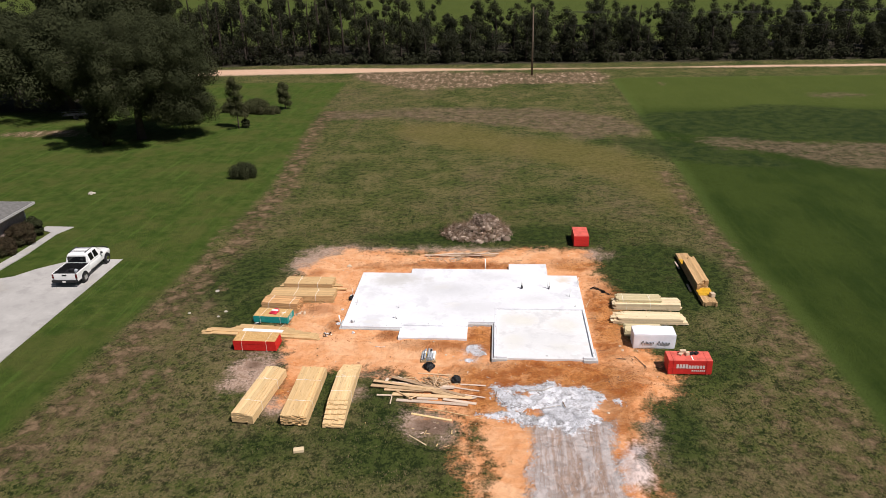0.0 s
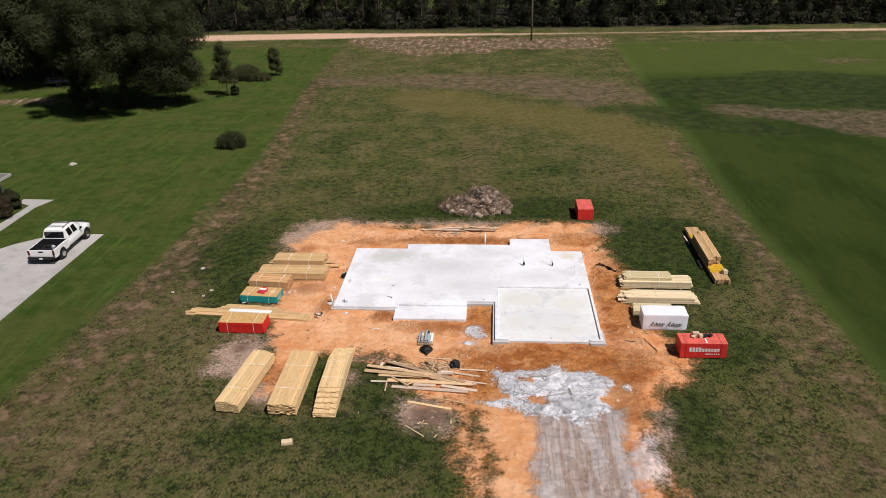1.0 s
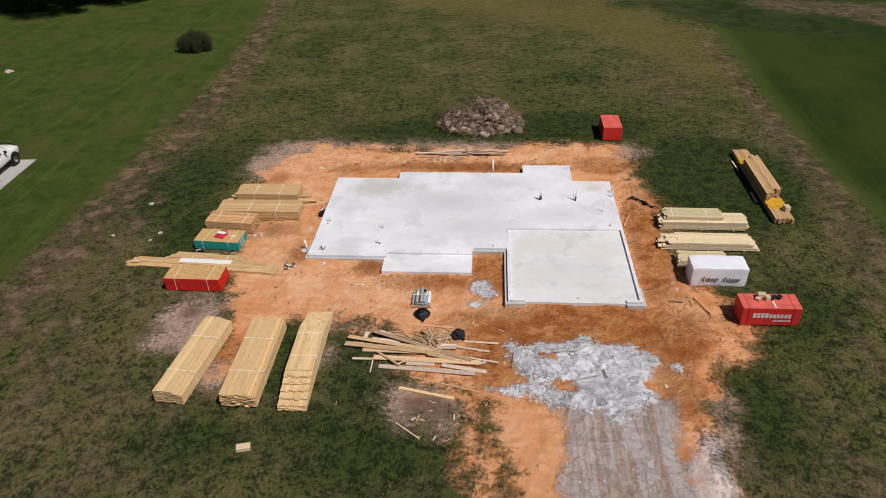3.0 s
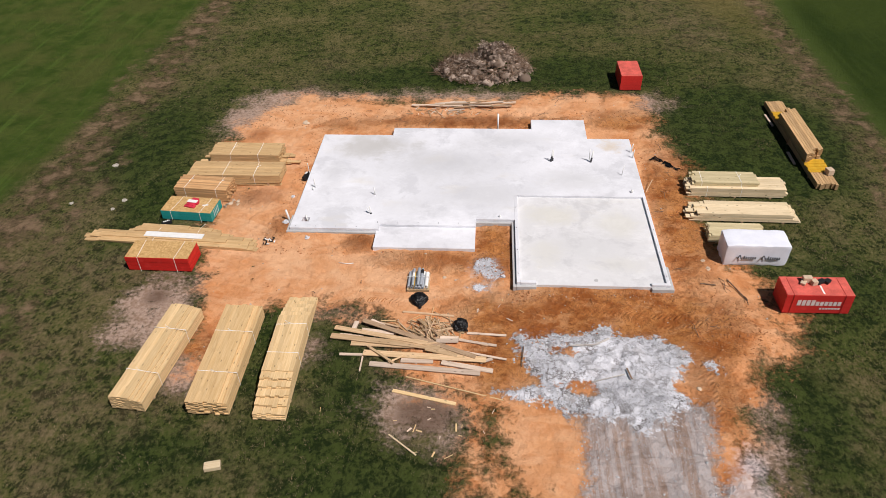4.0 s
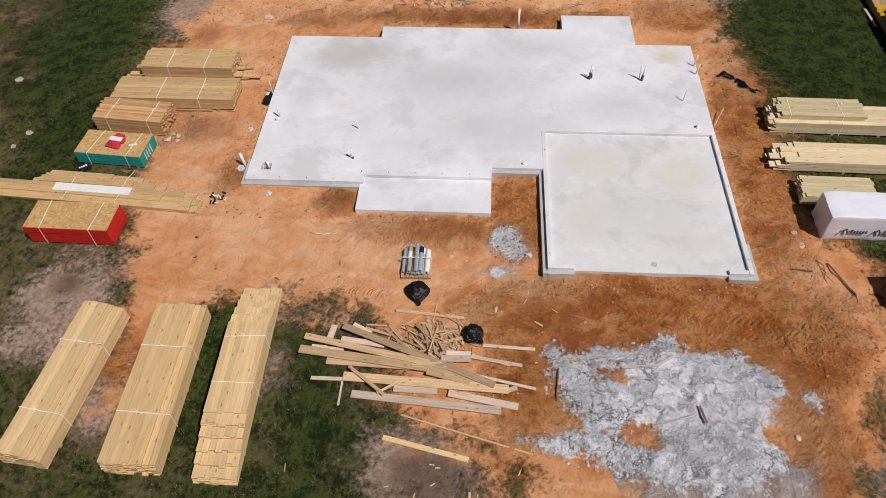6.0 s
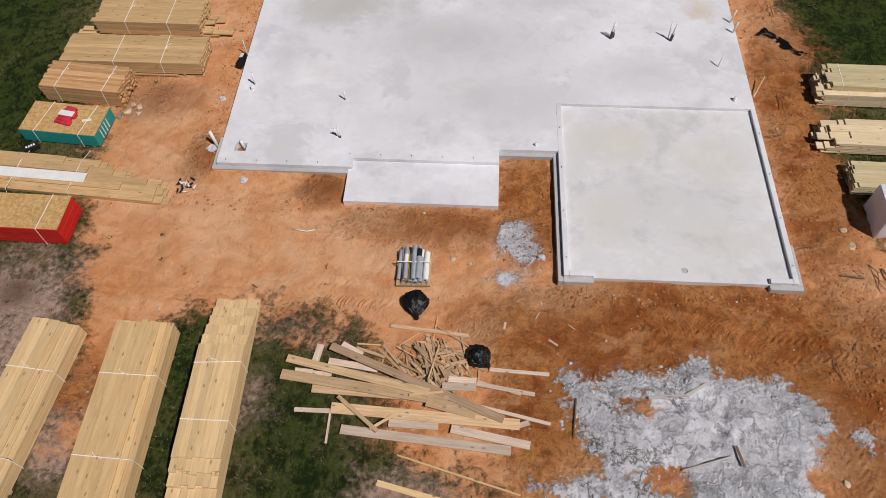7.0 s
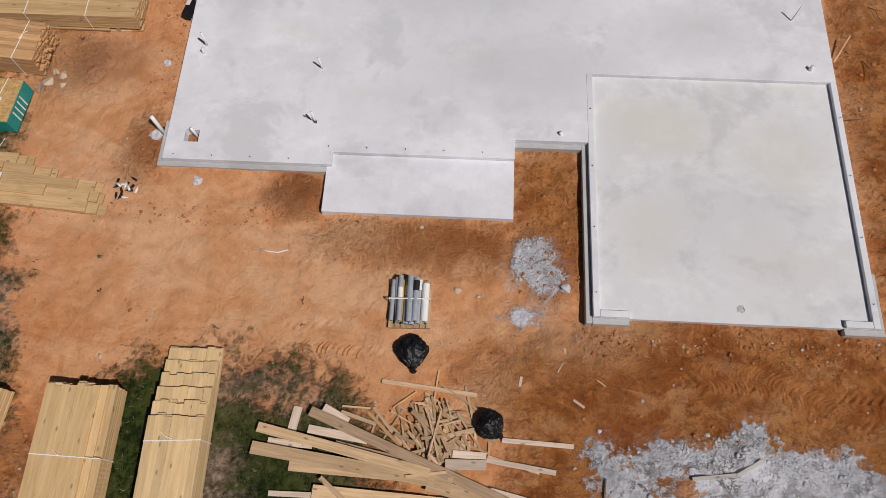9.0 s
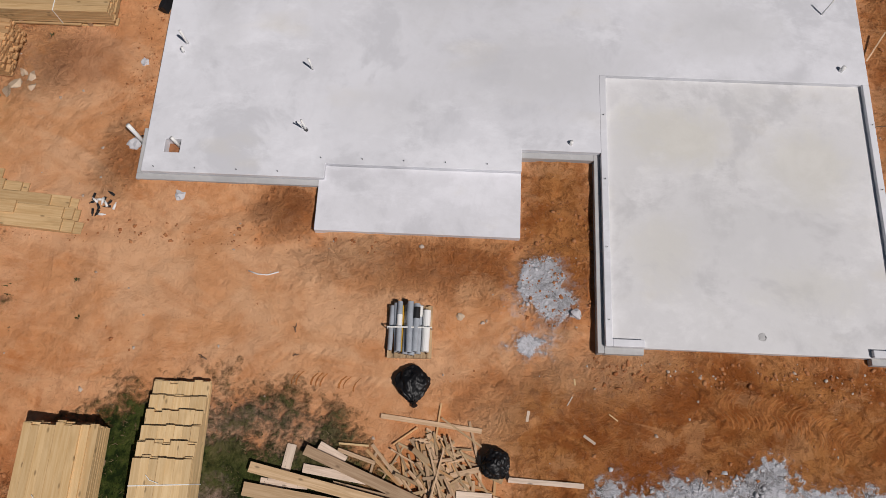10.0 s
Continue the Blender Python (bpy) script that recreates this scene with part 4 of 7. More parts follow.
for x0, x1, y0, y1 in ((1.62, 1.757, 28.10, 33.897), (7.163, 7.3, 28.10, 33.897)):
    bm = bmesh.new()
    box(bm, x0, x1, y0, y1, -0.15, SLAB_Z)
    bevelled(part("curb", bm, CONCRETE, slab))
for x0, x1 in ((1.76, 2.36), (6.62, 7.16)):
    bm = bmesh.new()
    box(bm, x0, x1, 28.10, 28.24, GAR_Z + 0.001, SLAB_Z - 0.004)
    bevelled(part("curb", bm, CONCRETE, slab))
# lower brick ledges round the front
for x0, x1, y0, y1 in ((-7.88, -4.0, 31.15, 31.278), (-7.88, -7.752, 31.28, 32.3), (0.002, 1.49, 31.95, 32.078), (1.49, 1.618, 27.98, 32.078), (1.62, 2.36, 27.97, 28.098), (6.62, 7.43, 27.97, 28.098), (7.302, 7.43, 28.10, 29.3)):
    bm = bmesh.new()
    box(bm, x0, x1, y0, y1, -0.15, 0.185)
    bevelled(part("brick_ledge", bm, CONCRETE_EDGE, slab, "greyer step of formed concrete"))
# box-out with soil and a pipe bend
bm = bmesh.new()
box(bm, -7.345, -7.035, 31.725, 32.015, 0.0, 0.07)
part("soil_fill", bm, CLOD, slab, "loose soil in the box-out")
# anchor bolts along the edges
bm = bmesh.new()
tube(bm, [(0, 0, 0), (0, 0, 0.05)], [0.008, 0.008], 6)
bolt = bpy.data.meshes.new("anchor_bolt")
bm.to_mesh(bolt)
bm.free()
bolt.materials.append(STEEL)
for i in range(9):
    piece("anchor_bolt", bolt, slab, pose(-7.5 + i * 0.85, 31.38 if i < 4 else (31.72 if i < 9 else 32.2), SLAB_Z - 0.005))
for i in range(4):
    piece("anchor_bolt", bolt, slab, pose(1.69, 28.6 + i * 1.45, SLAB_Z - 0.005))
    piece("anchor_bolt", bolt, slab, pose(7.23, 28.6 + i * 1.45, SLAB_Z - 0.005))


def pipe_stub(x, y, lean, h, r=0.028, label="white plastic pipe stub standing up from the slab", sleeve=0.0, z=SLAB_Z):
    ob = thing("pipe_stub", label, "pipe", (x, y, z), 0, "pipes of the foundation")
    lx, ly = lean
    bm = bmesh.new()
    tube(bm, [(0, 0, -0.05), (lx * 0.5, ly * 0.5, h * 0.5), (lx, ly, h)], [r] * 3, 10)
    part("pipe", bm, PVC, ob, smooth=True)
    if sleeve:
        bm = bmesh.new()
        tube(bm, [(0, 0, -0.01), (lx * sleeve, ly * sleeve, h * sleeve)], [r * 1.45] * 2, 10)
        part("sleeve", bm, GREY_WRAP, ob, "dark sleeve round the foot")
    return ob


for x, y, lean, h, r, sl in ((-7.25, 34.3, (-0.03, 0.03), 0.42, 0.028, 0.0), (-7.31, 34.08, (0.01, 0.03), 0.14, 0.03, 0.0), (-4.48, 33.78, (-0.03, 0.02), 0.36, 0.022, 0.0),
                             (-4.46, 32.33, (-0.05, 0.04), 0.36, 0.024, 0.15), (-4.52, 32.37, (-0.08, 0.0), 0.30, 0.016, 0.0), (3.40, 36.75, (0.05, 0.02), 0.60, 0.032, 0.45), (3.48, 36.80, (0.02, 0.03), 0.52, 0.020, 0.3),
                             (5.23, 36.72, (0.07, 0.02), 0.58, 0.032, 0.4), (5.16, 36.80, (0.0, 0.03), 0.62, 0.020, 0.0), (6.5, 35.61, (0.07, 0.05), 0.48, 0.016, 0.0), (7.20, 37.64, (0.06, 0.0), 0.46, 0.024, 0.0),
                             (7.20, 37.16, (0.05, 0.0), 0.42, 0.026, 0.0), (6.74, 34.21, (0.03, 0.02), 0.13, 0.045, 0.0), (1.01, 32.25, (0.0, 0.02), 0.08, 0.04, 0.0), (-7.12, 31.95, (-0.08, 0.05), 0.30, 0.035, 0.0)):
    pipe_stub(x, y, lean, h, r, sleeve=sl, z=SLAB_Z if y > 32.05 else (0.10 if x < -7 else SLAB_Z))
pipe_stub(0.93, 40.05, (0.0, 0.0), 1.0, 0.045, "white plastic pipe standing upright in soil behind the slab", z=0.0)
pipe_stub(-7.93, 32.05, (-0.14, 0.12), 0.55, 0.045, "white plastic pipe leaning out of the soil by the slab", z=0.0)
bm = bmesh.new()
tube(bm, [(-7.97, 32.2, 0.02), (-8.02, 32.1, 0.12), (-7.97, 32.0, 0.02)], [0.02] * 3, 8)
tagged(part("hose_loop", bm, BLACK, smooth=True), "short loop of black hose by the slab edge", "hose")
meter = thing("meter_box", "small black and white utility box leaning on the slab edge", "utility box", (-7.93, 35.5, 0), -12)
bm = bmesh.new()
soft_box(bm, -0.07, 0.07, -0.26, 0.26, 0.0, 0.22, 0.015, pose(0, 0, 0, 0, -14, 0))
part("case", bm, BLACK, meter)
bm = bmesh.new()
soft_box(bm, -0.055, 0.055, 0.02, 0.20, 0.225, 0.245, 0.006, pose(0, 0, 0, 0, -14, 0))
part("lid", bm, PVC, meter, "white cover plate")
bm = bmesh.new()
tube(bm, [(-0.06, 0.42, 0.0), (-0.08, 0.41, 0.55)], [0.02] * 2, 8)
part("conduit", bm, PVC, meter, "white conduit")


# ---- timber ----
BOARDS = {}


def board_mesh(length, width, thick, material):
    """A board along x with eased long edges; alike boards share one mesh."""
    key = (round(length, 2), round(width, 3), round(thick, 3), material.name)
    if key not in BOARDS:
        c = min(width, thick) * 0.07
        w, t = width / 2, thick
        ring = [(-w + c, 0), (w - c, 0), (w, c), (w, t - c), (w - c, t), (-w + c, t), (-w, t - c), (-w, c)]
        verts = [(x, y, z) for x in (-length / 2, length / 2) for y, z in ring]
        faces = [(i, (i + 1) % 8, 8 + (i + 1) % 8, 8 + i) for i in range(8)] + [tuple(range(7, -1, -1)), tuple(range(8, 16))]
        me = bpy.data.meshes.new("board")
        me.from_pydata(verts, [], faces)
        me.materials.append(material)
        BOARDS[key] = me
    return BOARDS[key]


def strap_loop(parent, x, y0, y1, z0, z1, width=0.017, knot=False, skew=0.0):
    """A band round a bundle that lies along x."""
    bm = bmesh.new()
    t, w = 0.006, width / 2
    for a0, a1, b0, b1 in ((y0 - t, y1 + t, z1, z1 + t), (y0 - t, y0, z0, z1), (y1, y1 + t, z0, z1)):
        v = []
        for z in (b0, b1):
            for y in (a0, a1):
                s = skew * (y - y0) / (y1 - y0)
                v.append([bm.verts.new((x + s - w, y, z)), bm.verts.new((x + s + w, y, z))])
        q = [v[0][0], v[0][1], v[1][1], v[1][0], v[2][0], v[2][1], v[3][1], v[3][0]]
        for f in ((3, 2, 1, 0), (4, 5, 6, 7), (0, 1, 5, 4), (1, 2, 6, 5), (2, 3, 7, 6), (3, 0, 4, 7)):
            bm.faces.new([q[i] for i in f])
    if knot:
        tube(bm, [(x, (y0 + y1) / 2, z1 + 0.008), (x + 0.05, (y0 + y1) / 2 + 0.16, z1 + 0.02), (x + 0.13, (y0 + y1) / 2 + 0.24, z1 + 0.012)], [0.008] * 3, 5)
    part("strap", bm, STRAP, parent)


def bundle(name, label, at, rz, length, wide, width, courses, thick, material, ragged=0.03, straps=(), ends=None, base=0.07, group="lumber packs", round_top=0, shuffled=0.0):
    """A strapped pack of boards along its own x axis, lying on cross bearers. ends(course): how far it stops short at either end."""
    rng = random.Random(name + str(at))
    ob = thing(name, label, "lumber pack", (at[0], at[1], gz(*at) - 0.02), rz, group)
    total = wide * width
    for bx in (-0.36, 0.0, 0.36):
        bm = bmesh.new()
        soft_box(bm, bx * length - 0.045, bx * length + 0.045, -total / 2, total / 2, -0.03, base, 0.006)
        part("bearer", bm, OLD_WOOD, ob)
    for c in range(courses):
        lo, hi = ends(c) if ends else (0.0, 0.0)
        inset = max(0, c - (courses - 1 - round_top))
        for i in range(wide):
            if i < inset or i >= wide - max(0, inset - 2):
                continue
            lo = (ends(c)[0] if ends else 0.0) + (round(rng.random() ** 2 * shuffled / 0.08) * 0.08 if shuffled else 0.0)
            me = board_mesh(length - lo - hi, width - 0.0012, thick - 0.0012, material)
            x = (lo - hi) / 2 + rng.gauss(0, ragged)
            piece("board", me, ob, pose(x, (i + 0.5 - wide / 2) * width, base + c * thick, rng.gauss(0, 0.25), 0, rng.gauss(0, 0.06)))
    top = base + courses * thick
    for s in straps:
        strap_loop(ob, s * length, -total / 2, total / 2, base * 0.3, top, knot=rng.random() < 0.5, skew=rng.uniform(-0.06, 0.06))
    return ob


# three long packs in the grass before the slab
bundle("lumber_pack", "long strapped pack of pale yellow pine boards lying on grass", (-10.55, 23.98), 83.5, 4.35, 8, 0.142, 14, 0.040, PINE, 0.008, (-0.24, 0.22), round_top=3)
bundle("lumber_pack", "strapped pack of knotty yellow pine boards with uneven ends, on grass", (-8.18, 23.98), 90, 4.45, 9, 0.147, 14, 0.040, PINE_BROWN, 0.028, (-0.22, 0.20), round_top=2)
bundle("lumber_pack", "strapped pack of yellow pine boards stepped at both ends, on grass", (-6.23, 24.35), 90.7, 5.5, 7, 0.15, 14, 0.042, PINE, 0.022, (-0.08, 0.17),
       ends=lambda c: (max(0, (c - 3) // 2) * 0.29 + (0.06 if c > 2 else 0), max(0, (c - 2) // 2) * 0.28))
# packs beside the garage end
bundle("lumber_pack", "strapped pack of greenish treated pine boards with loose boards under it", (-11.15, 37.2), -0.5, 3.35, 8, 0.145, 12, 0.040, PINE_GREEN, 0.03, (-0.2, 0.2), base=0.12)
bundle("lumber_pack", "long strapped pack of tan treated pine boards on shorter boards", (-11.15, 35.45), 0, 4.3, 8, 0.15, 10, 0.042, PINE_GREEN, 0.02, (-0.12, 0.22), base=0.16)
bundle("stud_pack", "strapped pack of reddish studs with rough sawn ends", (-12.24, 34.12), -5, 2.42, 12, 0.088, 15, 0.039, STUD, 0.03, (-0.3, 0.3), base=0.06)
for i, (x, y, ln, rz, z) in enumerate(((-11.4, 36.75, 4.3, 0, 0.0), (-11.2, 36.95, 4.2, 1, 0.0), (-11.3, 37.3, 4.1, -1, 0.0), (-11.2, 37.65, 4.2, 0, 0.0), (-9.9, 36.72, 1.9, 3, 0.05), (-9.8, 37.0, 1.5, -4, 0.06), (-11.4, 36.85, 4.0, 0.5, 0.06),
                                       (-11.1, 34.95, 3.6, 0, 0.0), (-11.3, 35.2, 3.4, 0, 0.0), (-11.1, 35.5, 3.7, 0, 0.0), (-11.2, 35.8, 3.6, 0, 0.0), (-11.3, 34.93, 3.0, -0.5, 0.07), (-11.2, 35.3, 3.6, 0, 0.07), (-11.1, 35.8, 3.6, 0, 0.07), (-9.55, 37.35, 1.3, 6, 0.05), (-9.35, 36.8, 1.7, -2, 0.11), (-9.75, 37.1, 1.2, 8, 0.16), (-9.95, 36.75, 1.6, 1, 0.16), (-9.6, 37.5, 0.9, -7, 0.1), (-9.7, 34.98, 1.4, -1, 0.02))):
    ob = tagged(new("loose_board", board_mesh(ln, 0.19, 0.045, PINE_GREEN)), "loose greenish pine board under a lumber pack", "board", "loose boards")
    ob.matrix_world = pose(x, y, gz(x, y) + z, 0, 0, rz)
# low spread of wide boards behind the red sheets
rngE = random.Random(5)
for layer in range(4):
    for row, (x0, x1) in enumerate(((-16.3, -8.82), (-16.45, -8.9), (-16.2, -9.0), (-14.7, -10.1), (-14.4, -10.7))):
        if layer == 3 and row in (0, 2):
            continue
        a = x0 + layer * (0.12 if row < 3 else 0.05) + rngE.uniform(0, 0.5) * (layer > 0)
        b = x1 - layer * 0.15 - (0.55 if layer == 3 else 0) - rngE.uniform(0, 0.35) * (layer > 1)
        mid = (a + b) / 2
        ob = tagged(new("wide_board", board_mesh(round(b - a, 1), 0.25, 0.042, PINE_GREEN)), "wide greenish pine board in a low spread on soil", "board", "low spread of wide boards")
        ob.matrix_world = pose(mid, 30.58 - (mid + 12.6) * 0.0705 + (row - 1) * 0.243 + rngE.gauss(0, 0.012), 0.02 + layer * 0.044, 0, 0, -4.0 + rngE.gauss(0, 0.12))
for x in (-13.3, -11.6):
    bm = bmesh.new()
    tube(bm, [(x + 0.02, 30.1, 0.05), (x, 30.2, 0.203), (x + 0.05, 31.2, 0.203), (x + 0.08, 31.75, 0.06)], [0.008] * 4, 5)
    tagged(part("strap", bm, STRAP), "loose white strap across the wide boards", "strap", "loose straps")
ob = tagged(new("white_board", board_mesh(2.52, 0.32, 0.03, PVC)), "smooth white trim board lying on the wide boards", "board")
ob.matrix_world = pose(-12.5, 30.72, 0.199, 0, 0, -3.4)

# packs on the other side
bundle("lumber_pack", "pack of pale treated boards with loose uneven ends", (11.25, 34.82), -0.8, 4.15, 6, 0.165, 10, 0.042, PINE_PALE, 0.05, (-0.3, 0.05), base=0.08, shuffled=0.3)
bundle("lumber_pack", "short layer of greenish boards lying on a longer pack", (10.78, 34.98), -0.8, 2.8, 5, 0.185, 4, 0.042, PINE_OLIVE, 0.03, (-0.36, 0.24), base=0.50, shuffled=0.25)
bundle("lumber_pack", "pack of pale wide pine boards pushed apart at one end", (11.08, 32.98), -1.0, 4.6, 4, 0.24, 9, 0.042, PINE_PALE, 0.05, base=0.08, shuffled=0.8,
       ends=lambda c: (0.06 * (c % 3) + (0.25 if c > 6 else 0), 0.05 * c))
bundle("lumber_pack", "short pack of pale boards beside a wrapped pack", (10.5, 31.55), -1.0, 2.2, 6, 0.15, 8, 0.042, PINE_OLIVE, 0.03, base=0.06, shuffled=0.12)
# engineered beams with yellow film
beams = thing("beam_stack", "stack of laminated beams with torn yellow film, on grass", "beam stack", (15.38, 39.1, -0.02), 90.0)
rngl = random.Random(17)
for count, x, ln, z, h in ((7, -2.0, 3.95, 0.05, 0.27), (7, 1.98, 3.9, 0.05, 0.27)):
    for i in range(count):
        piece("beam", board_mesh(ln, 0.124, h, LVL), beams, pose(x + rngl.gauss(0, 0.05), (i - 3) * 0.128, z))
for tier in range(3):
    for i in range(7):
        piece("beam", board_mesh(4.0, 0.124, 0.138, LVL), beams, pose((3 - i) * 0.09 + (0.16 if i in (2, 3) else 0) + rngl.gauss(0, 0.03), (i - 3) * 0.128, 0.36 + tier * 0.142))
for x0, x1 in ((-3.05, -1.9), (1.85, 2.75)):
    bm = bmesh.new()
    for s in range(14):
        a = s / 14
        x = x0 + (x1 - x0) * a
        box(bm, x, x + (x1 - x0) / 14 * 1.02, -0.47 - 0.02 * math.sin(s * 1.7), 0.47 + 0.03 * math.sin(s * 1.1), 0.322, 0.338 + 0.012 * math.sin(s * 2.3))
    part("film", bm, YELLOW, beams, "creased yellow plastic film")
for x in (-3.0, 0.0, 2.8):
    bm = bmesh.new()
    soft_box(bm, x - 0.05, x + 0.05, -0.46, 0.46, -0.02, 0.05, 0.006)
    part("bearer", bm, OLD_WOOD, beams)
ob = tagged(new("loose_board", board_mesh(1.1, 0.12, 0.05, SCRAP_PALE)), "pale loose board beside the beam stack", "board", "loose boards")
ob.matrix_world = pose(14.68, 37.7, 0.02, 0, 0, 89)
ob = tagged(new("loose_board", board_mesh(1.2, 0.10, 0.05, SCRAP_PALE)), "pale loose board beside the beam stack", "board", "loose boards")
ob.matrix_world = pose(14.72, 41.4, 0.02, 0, 0, 92)
bm = bmesh.new()
soft_box(bm, -0.14, 0.14, -0.16, 0.16, 0.0, 0.26, 0.02)
tagged(part("carton", bm, CARD), "small tan carton on the beam stack's end", "carton").matrix_world = pose(15.70, 35.95, 0.302, 0, 0, 12)


def sheet_stack(name, label, at, rz, length, depth, h, edge, top, bands=3, straps=(-0.3, 0.28), group="sheathing stacks"):
    """A strapped stack of sheathing sheets, a few bundles high."""
    rng = random.Random(str(at))
    ob = thing(name, label, "sheathing stack", (at[0], at[1], gz(*at) - 0.02), rz, group)
    for bx in (-0.4, 0.0, 0.4):
        bm = bmesh.new()
        soft_box(bm, bx * length - 0.05, bx * length + 0.05, -depth / 2 + 0.02, depth / 2 - 0.02, -0.02, 0.07, 0.006)
        part("bearer", bm, OLD_WOOD, ob)
    z, step = 0.07, (h - 0.07) / bands
    for b in range(bands):
        bm = bmesh.new()
        dx, dy = rng.uniform(-0.012, 0.012), rng.uniform(-0.012, 0.012)
        box(bm, dx - length / 2, dx + length / 2, dy - depth / 2, dy + depth / 2, z + 0.004, z + step)
        bevelled(part("panel_block", bm, edge, ob), 0.006)
        z += step
    bm = bmesh.new()
    box(bm, -length / 2 + 0.008, length / 2 - 0.008, -depth / 2 + 0.008, depth / 2 - 0.008, h + 0.002, h + 0.014)
    part("top_panel", bm, top, ob, "bare top sheet")
    for s in straps:
        strap_loop(ob, s * length, -depth / 2 - 0.012, depth / 2 + 0.012, 0.02, h + 0.016, skew=rng.uniform(-0.15, 0.15))
    return ob


red = sheet_stack("sheathing_stack", "strapped stack of strand board with bright red edges, on trampled soil", (-12.32, 29.14), -1, 2.54, 1.08, 0.70, RED_EDGE, OSB)
teal = sheet_stack("sheathing_stack", "strapped stack of strand board with teal edges and white stripes", (-12.36, 32.55), -4.5, 2.26, 1.12, 0.50, TEAL_EDGE, OSB, 1)
bm = bmesh.new()
for i in range(4):
    box(bm, 1.138, 1.143, -0.28 + i * 0.14, -0.245 + i * 0.14, 0.12, 0.47)
part("stripe_print", bm, WHITE_LINE, teal, "four white printed stripes")
red2 = sheet_stack("sheathing_stack", "strapped stack of faded red sheathing with pale print, on grass", (12.18, 27.58), 0.5, 2.32, 1.0, 0.90, RED_DULL, RED_TOP, 2, ())
bm = bmesh.new()
x = -0.74
for i in range(10):
    hgt = 0.25 if i < 4 else 0.19
    box(bm, x, x + (0.125 if i < 4 else 0.115), -0.516, -0.5135, 0.44, 0.44 + hgt)
    x += 0.16 if i < 4 else 0.15
for i in range(7):
    box(bm, 0.08 + i * 0.105, 0.155 + i * 0.105, -0.516, -0.5135, 0.26, 0.34)
part("print", bm, WHITE_PRINT, red2, "pale printed bars")
for x in (-0.92, 0.84):
    bm = bmesh.new()
    box(bm, x - 0.009, x + 0.009, -0.518, -0.514, 0.08, 0.915)
    box(bm, x - 0.009, x + 0.009, -0.518, 0.5, 0.915, 0.918)
    part("seam", bm, RED_SEAM, red2, "dark red seam")
bm = bmesh.new()
box(bm, 0.10, 0.16, -0.42, 0.02, 0.9145, 0.9185)
part("slip", bm, PAPER, red2, "white paper slip")
sheet_stack("sheathing_stack", "tall stack of sheathing with red faces standing alone in grass", (8.22, 45.75), 90, 2.0, 1.14, 0.90, RED_DULL, RED_TOP, 2, ())
# litter on the stacks
bag = thing("tool_bag", "small black tool bag with white print beside the teal sheets", "tool bag", (-13.22, 31.76, gz(-13.22, 31.76) - 0.01), 35)
bm = bmesh.new()
soft_box(bm, -0.21, 0.21, -0.1, 0.1, 0.0, 0.17, 0.05)
part("body", bm, BLACK, bag)
bm = bmesh.new()
for q in range(4):
    box(bm, -0.13 + q * 0.07, -0.085 + q * 0.07, -0.05, 0.03, 0.171, 0.174)
part("print", bm, PAPER, bag, "white printed bars")
bm = bmesh.new()
for i in range(6):
    soft_box(bm, -0.24 + 0.08 * (i % 2), 0.26 - 0.06 * (i % 3), -0.30 + i * 0.09, -0.12 + i * 0.09, 0.0, 0.07 + 0.04 * (i % 2), 0.03)
tagged(part("cloth_bundle", bm, PINK, smooth=True), "crumpled crimson and white bundle on the teal sheets", "bundle").matrix_world = pose(-12.27, 32.58, gz(-12.36, 32.55) + 0.497, 0, 0, -15)
bm = bmesh.new()
soft_box(bm, -0.22, 0.22, -0.09, 0.10, 0.0, 0.03, 0.012)
tagged(part("paper_slip", bm, PAPER), "white slip on the crimson bundle", "paper").matrix_world = pose(-12.27, 32.62, gz(-12.36, 32.55) + 0.60, 0, 0, -10)
bm = bmesh.new()
soft_box(bm, -0.13, 0.13, -0.04, 0.04, 0.0, 0.02, 0.008)
tagged(part("paper_slip", bm, PAPER), "white slip on the teal sheets", "paper").matrix_world = pose(-11.68, 32.48, gz(-12.36, 32.55) + 0.50, 0, 0, 12)
for i, (x, y, sx, sy, sz, mt, nm) in enumerate(((11.9, 27.82, 0.16, 0.10, 0.22, CARD, "nail_box"), (12.1, 27.68, 0.10, 0.10, 0.18, CARD, "nail_box"), (12.35, 27.75, 0.16, 0.09, 0.12, BLACK, "tool_case"), (12.6, 27.78, 0.12, 0.09, 0.12, BLACK, "tool_case"), (11.75, 27.7, 0.14, 0.09, 0.10, CARD, "nail_box"))):
    bm = bmesh.new()
    soft_box(bm, -sx, sx, -sy, sy, 0, sz, 0.02)
    tagged(part(nm, bm, mt), "small carton on the red sheets" if mt is CARD else "small black tool case on the red sheets", "carton" if mt is CARD else "tool case").matrix_world = pose(x, y, gz(12.18, 27.58) + 0.896, 0, 0, 14 * i)

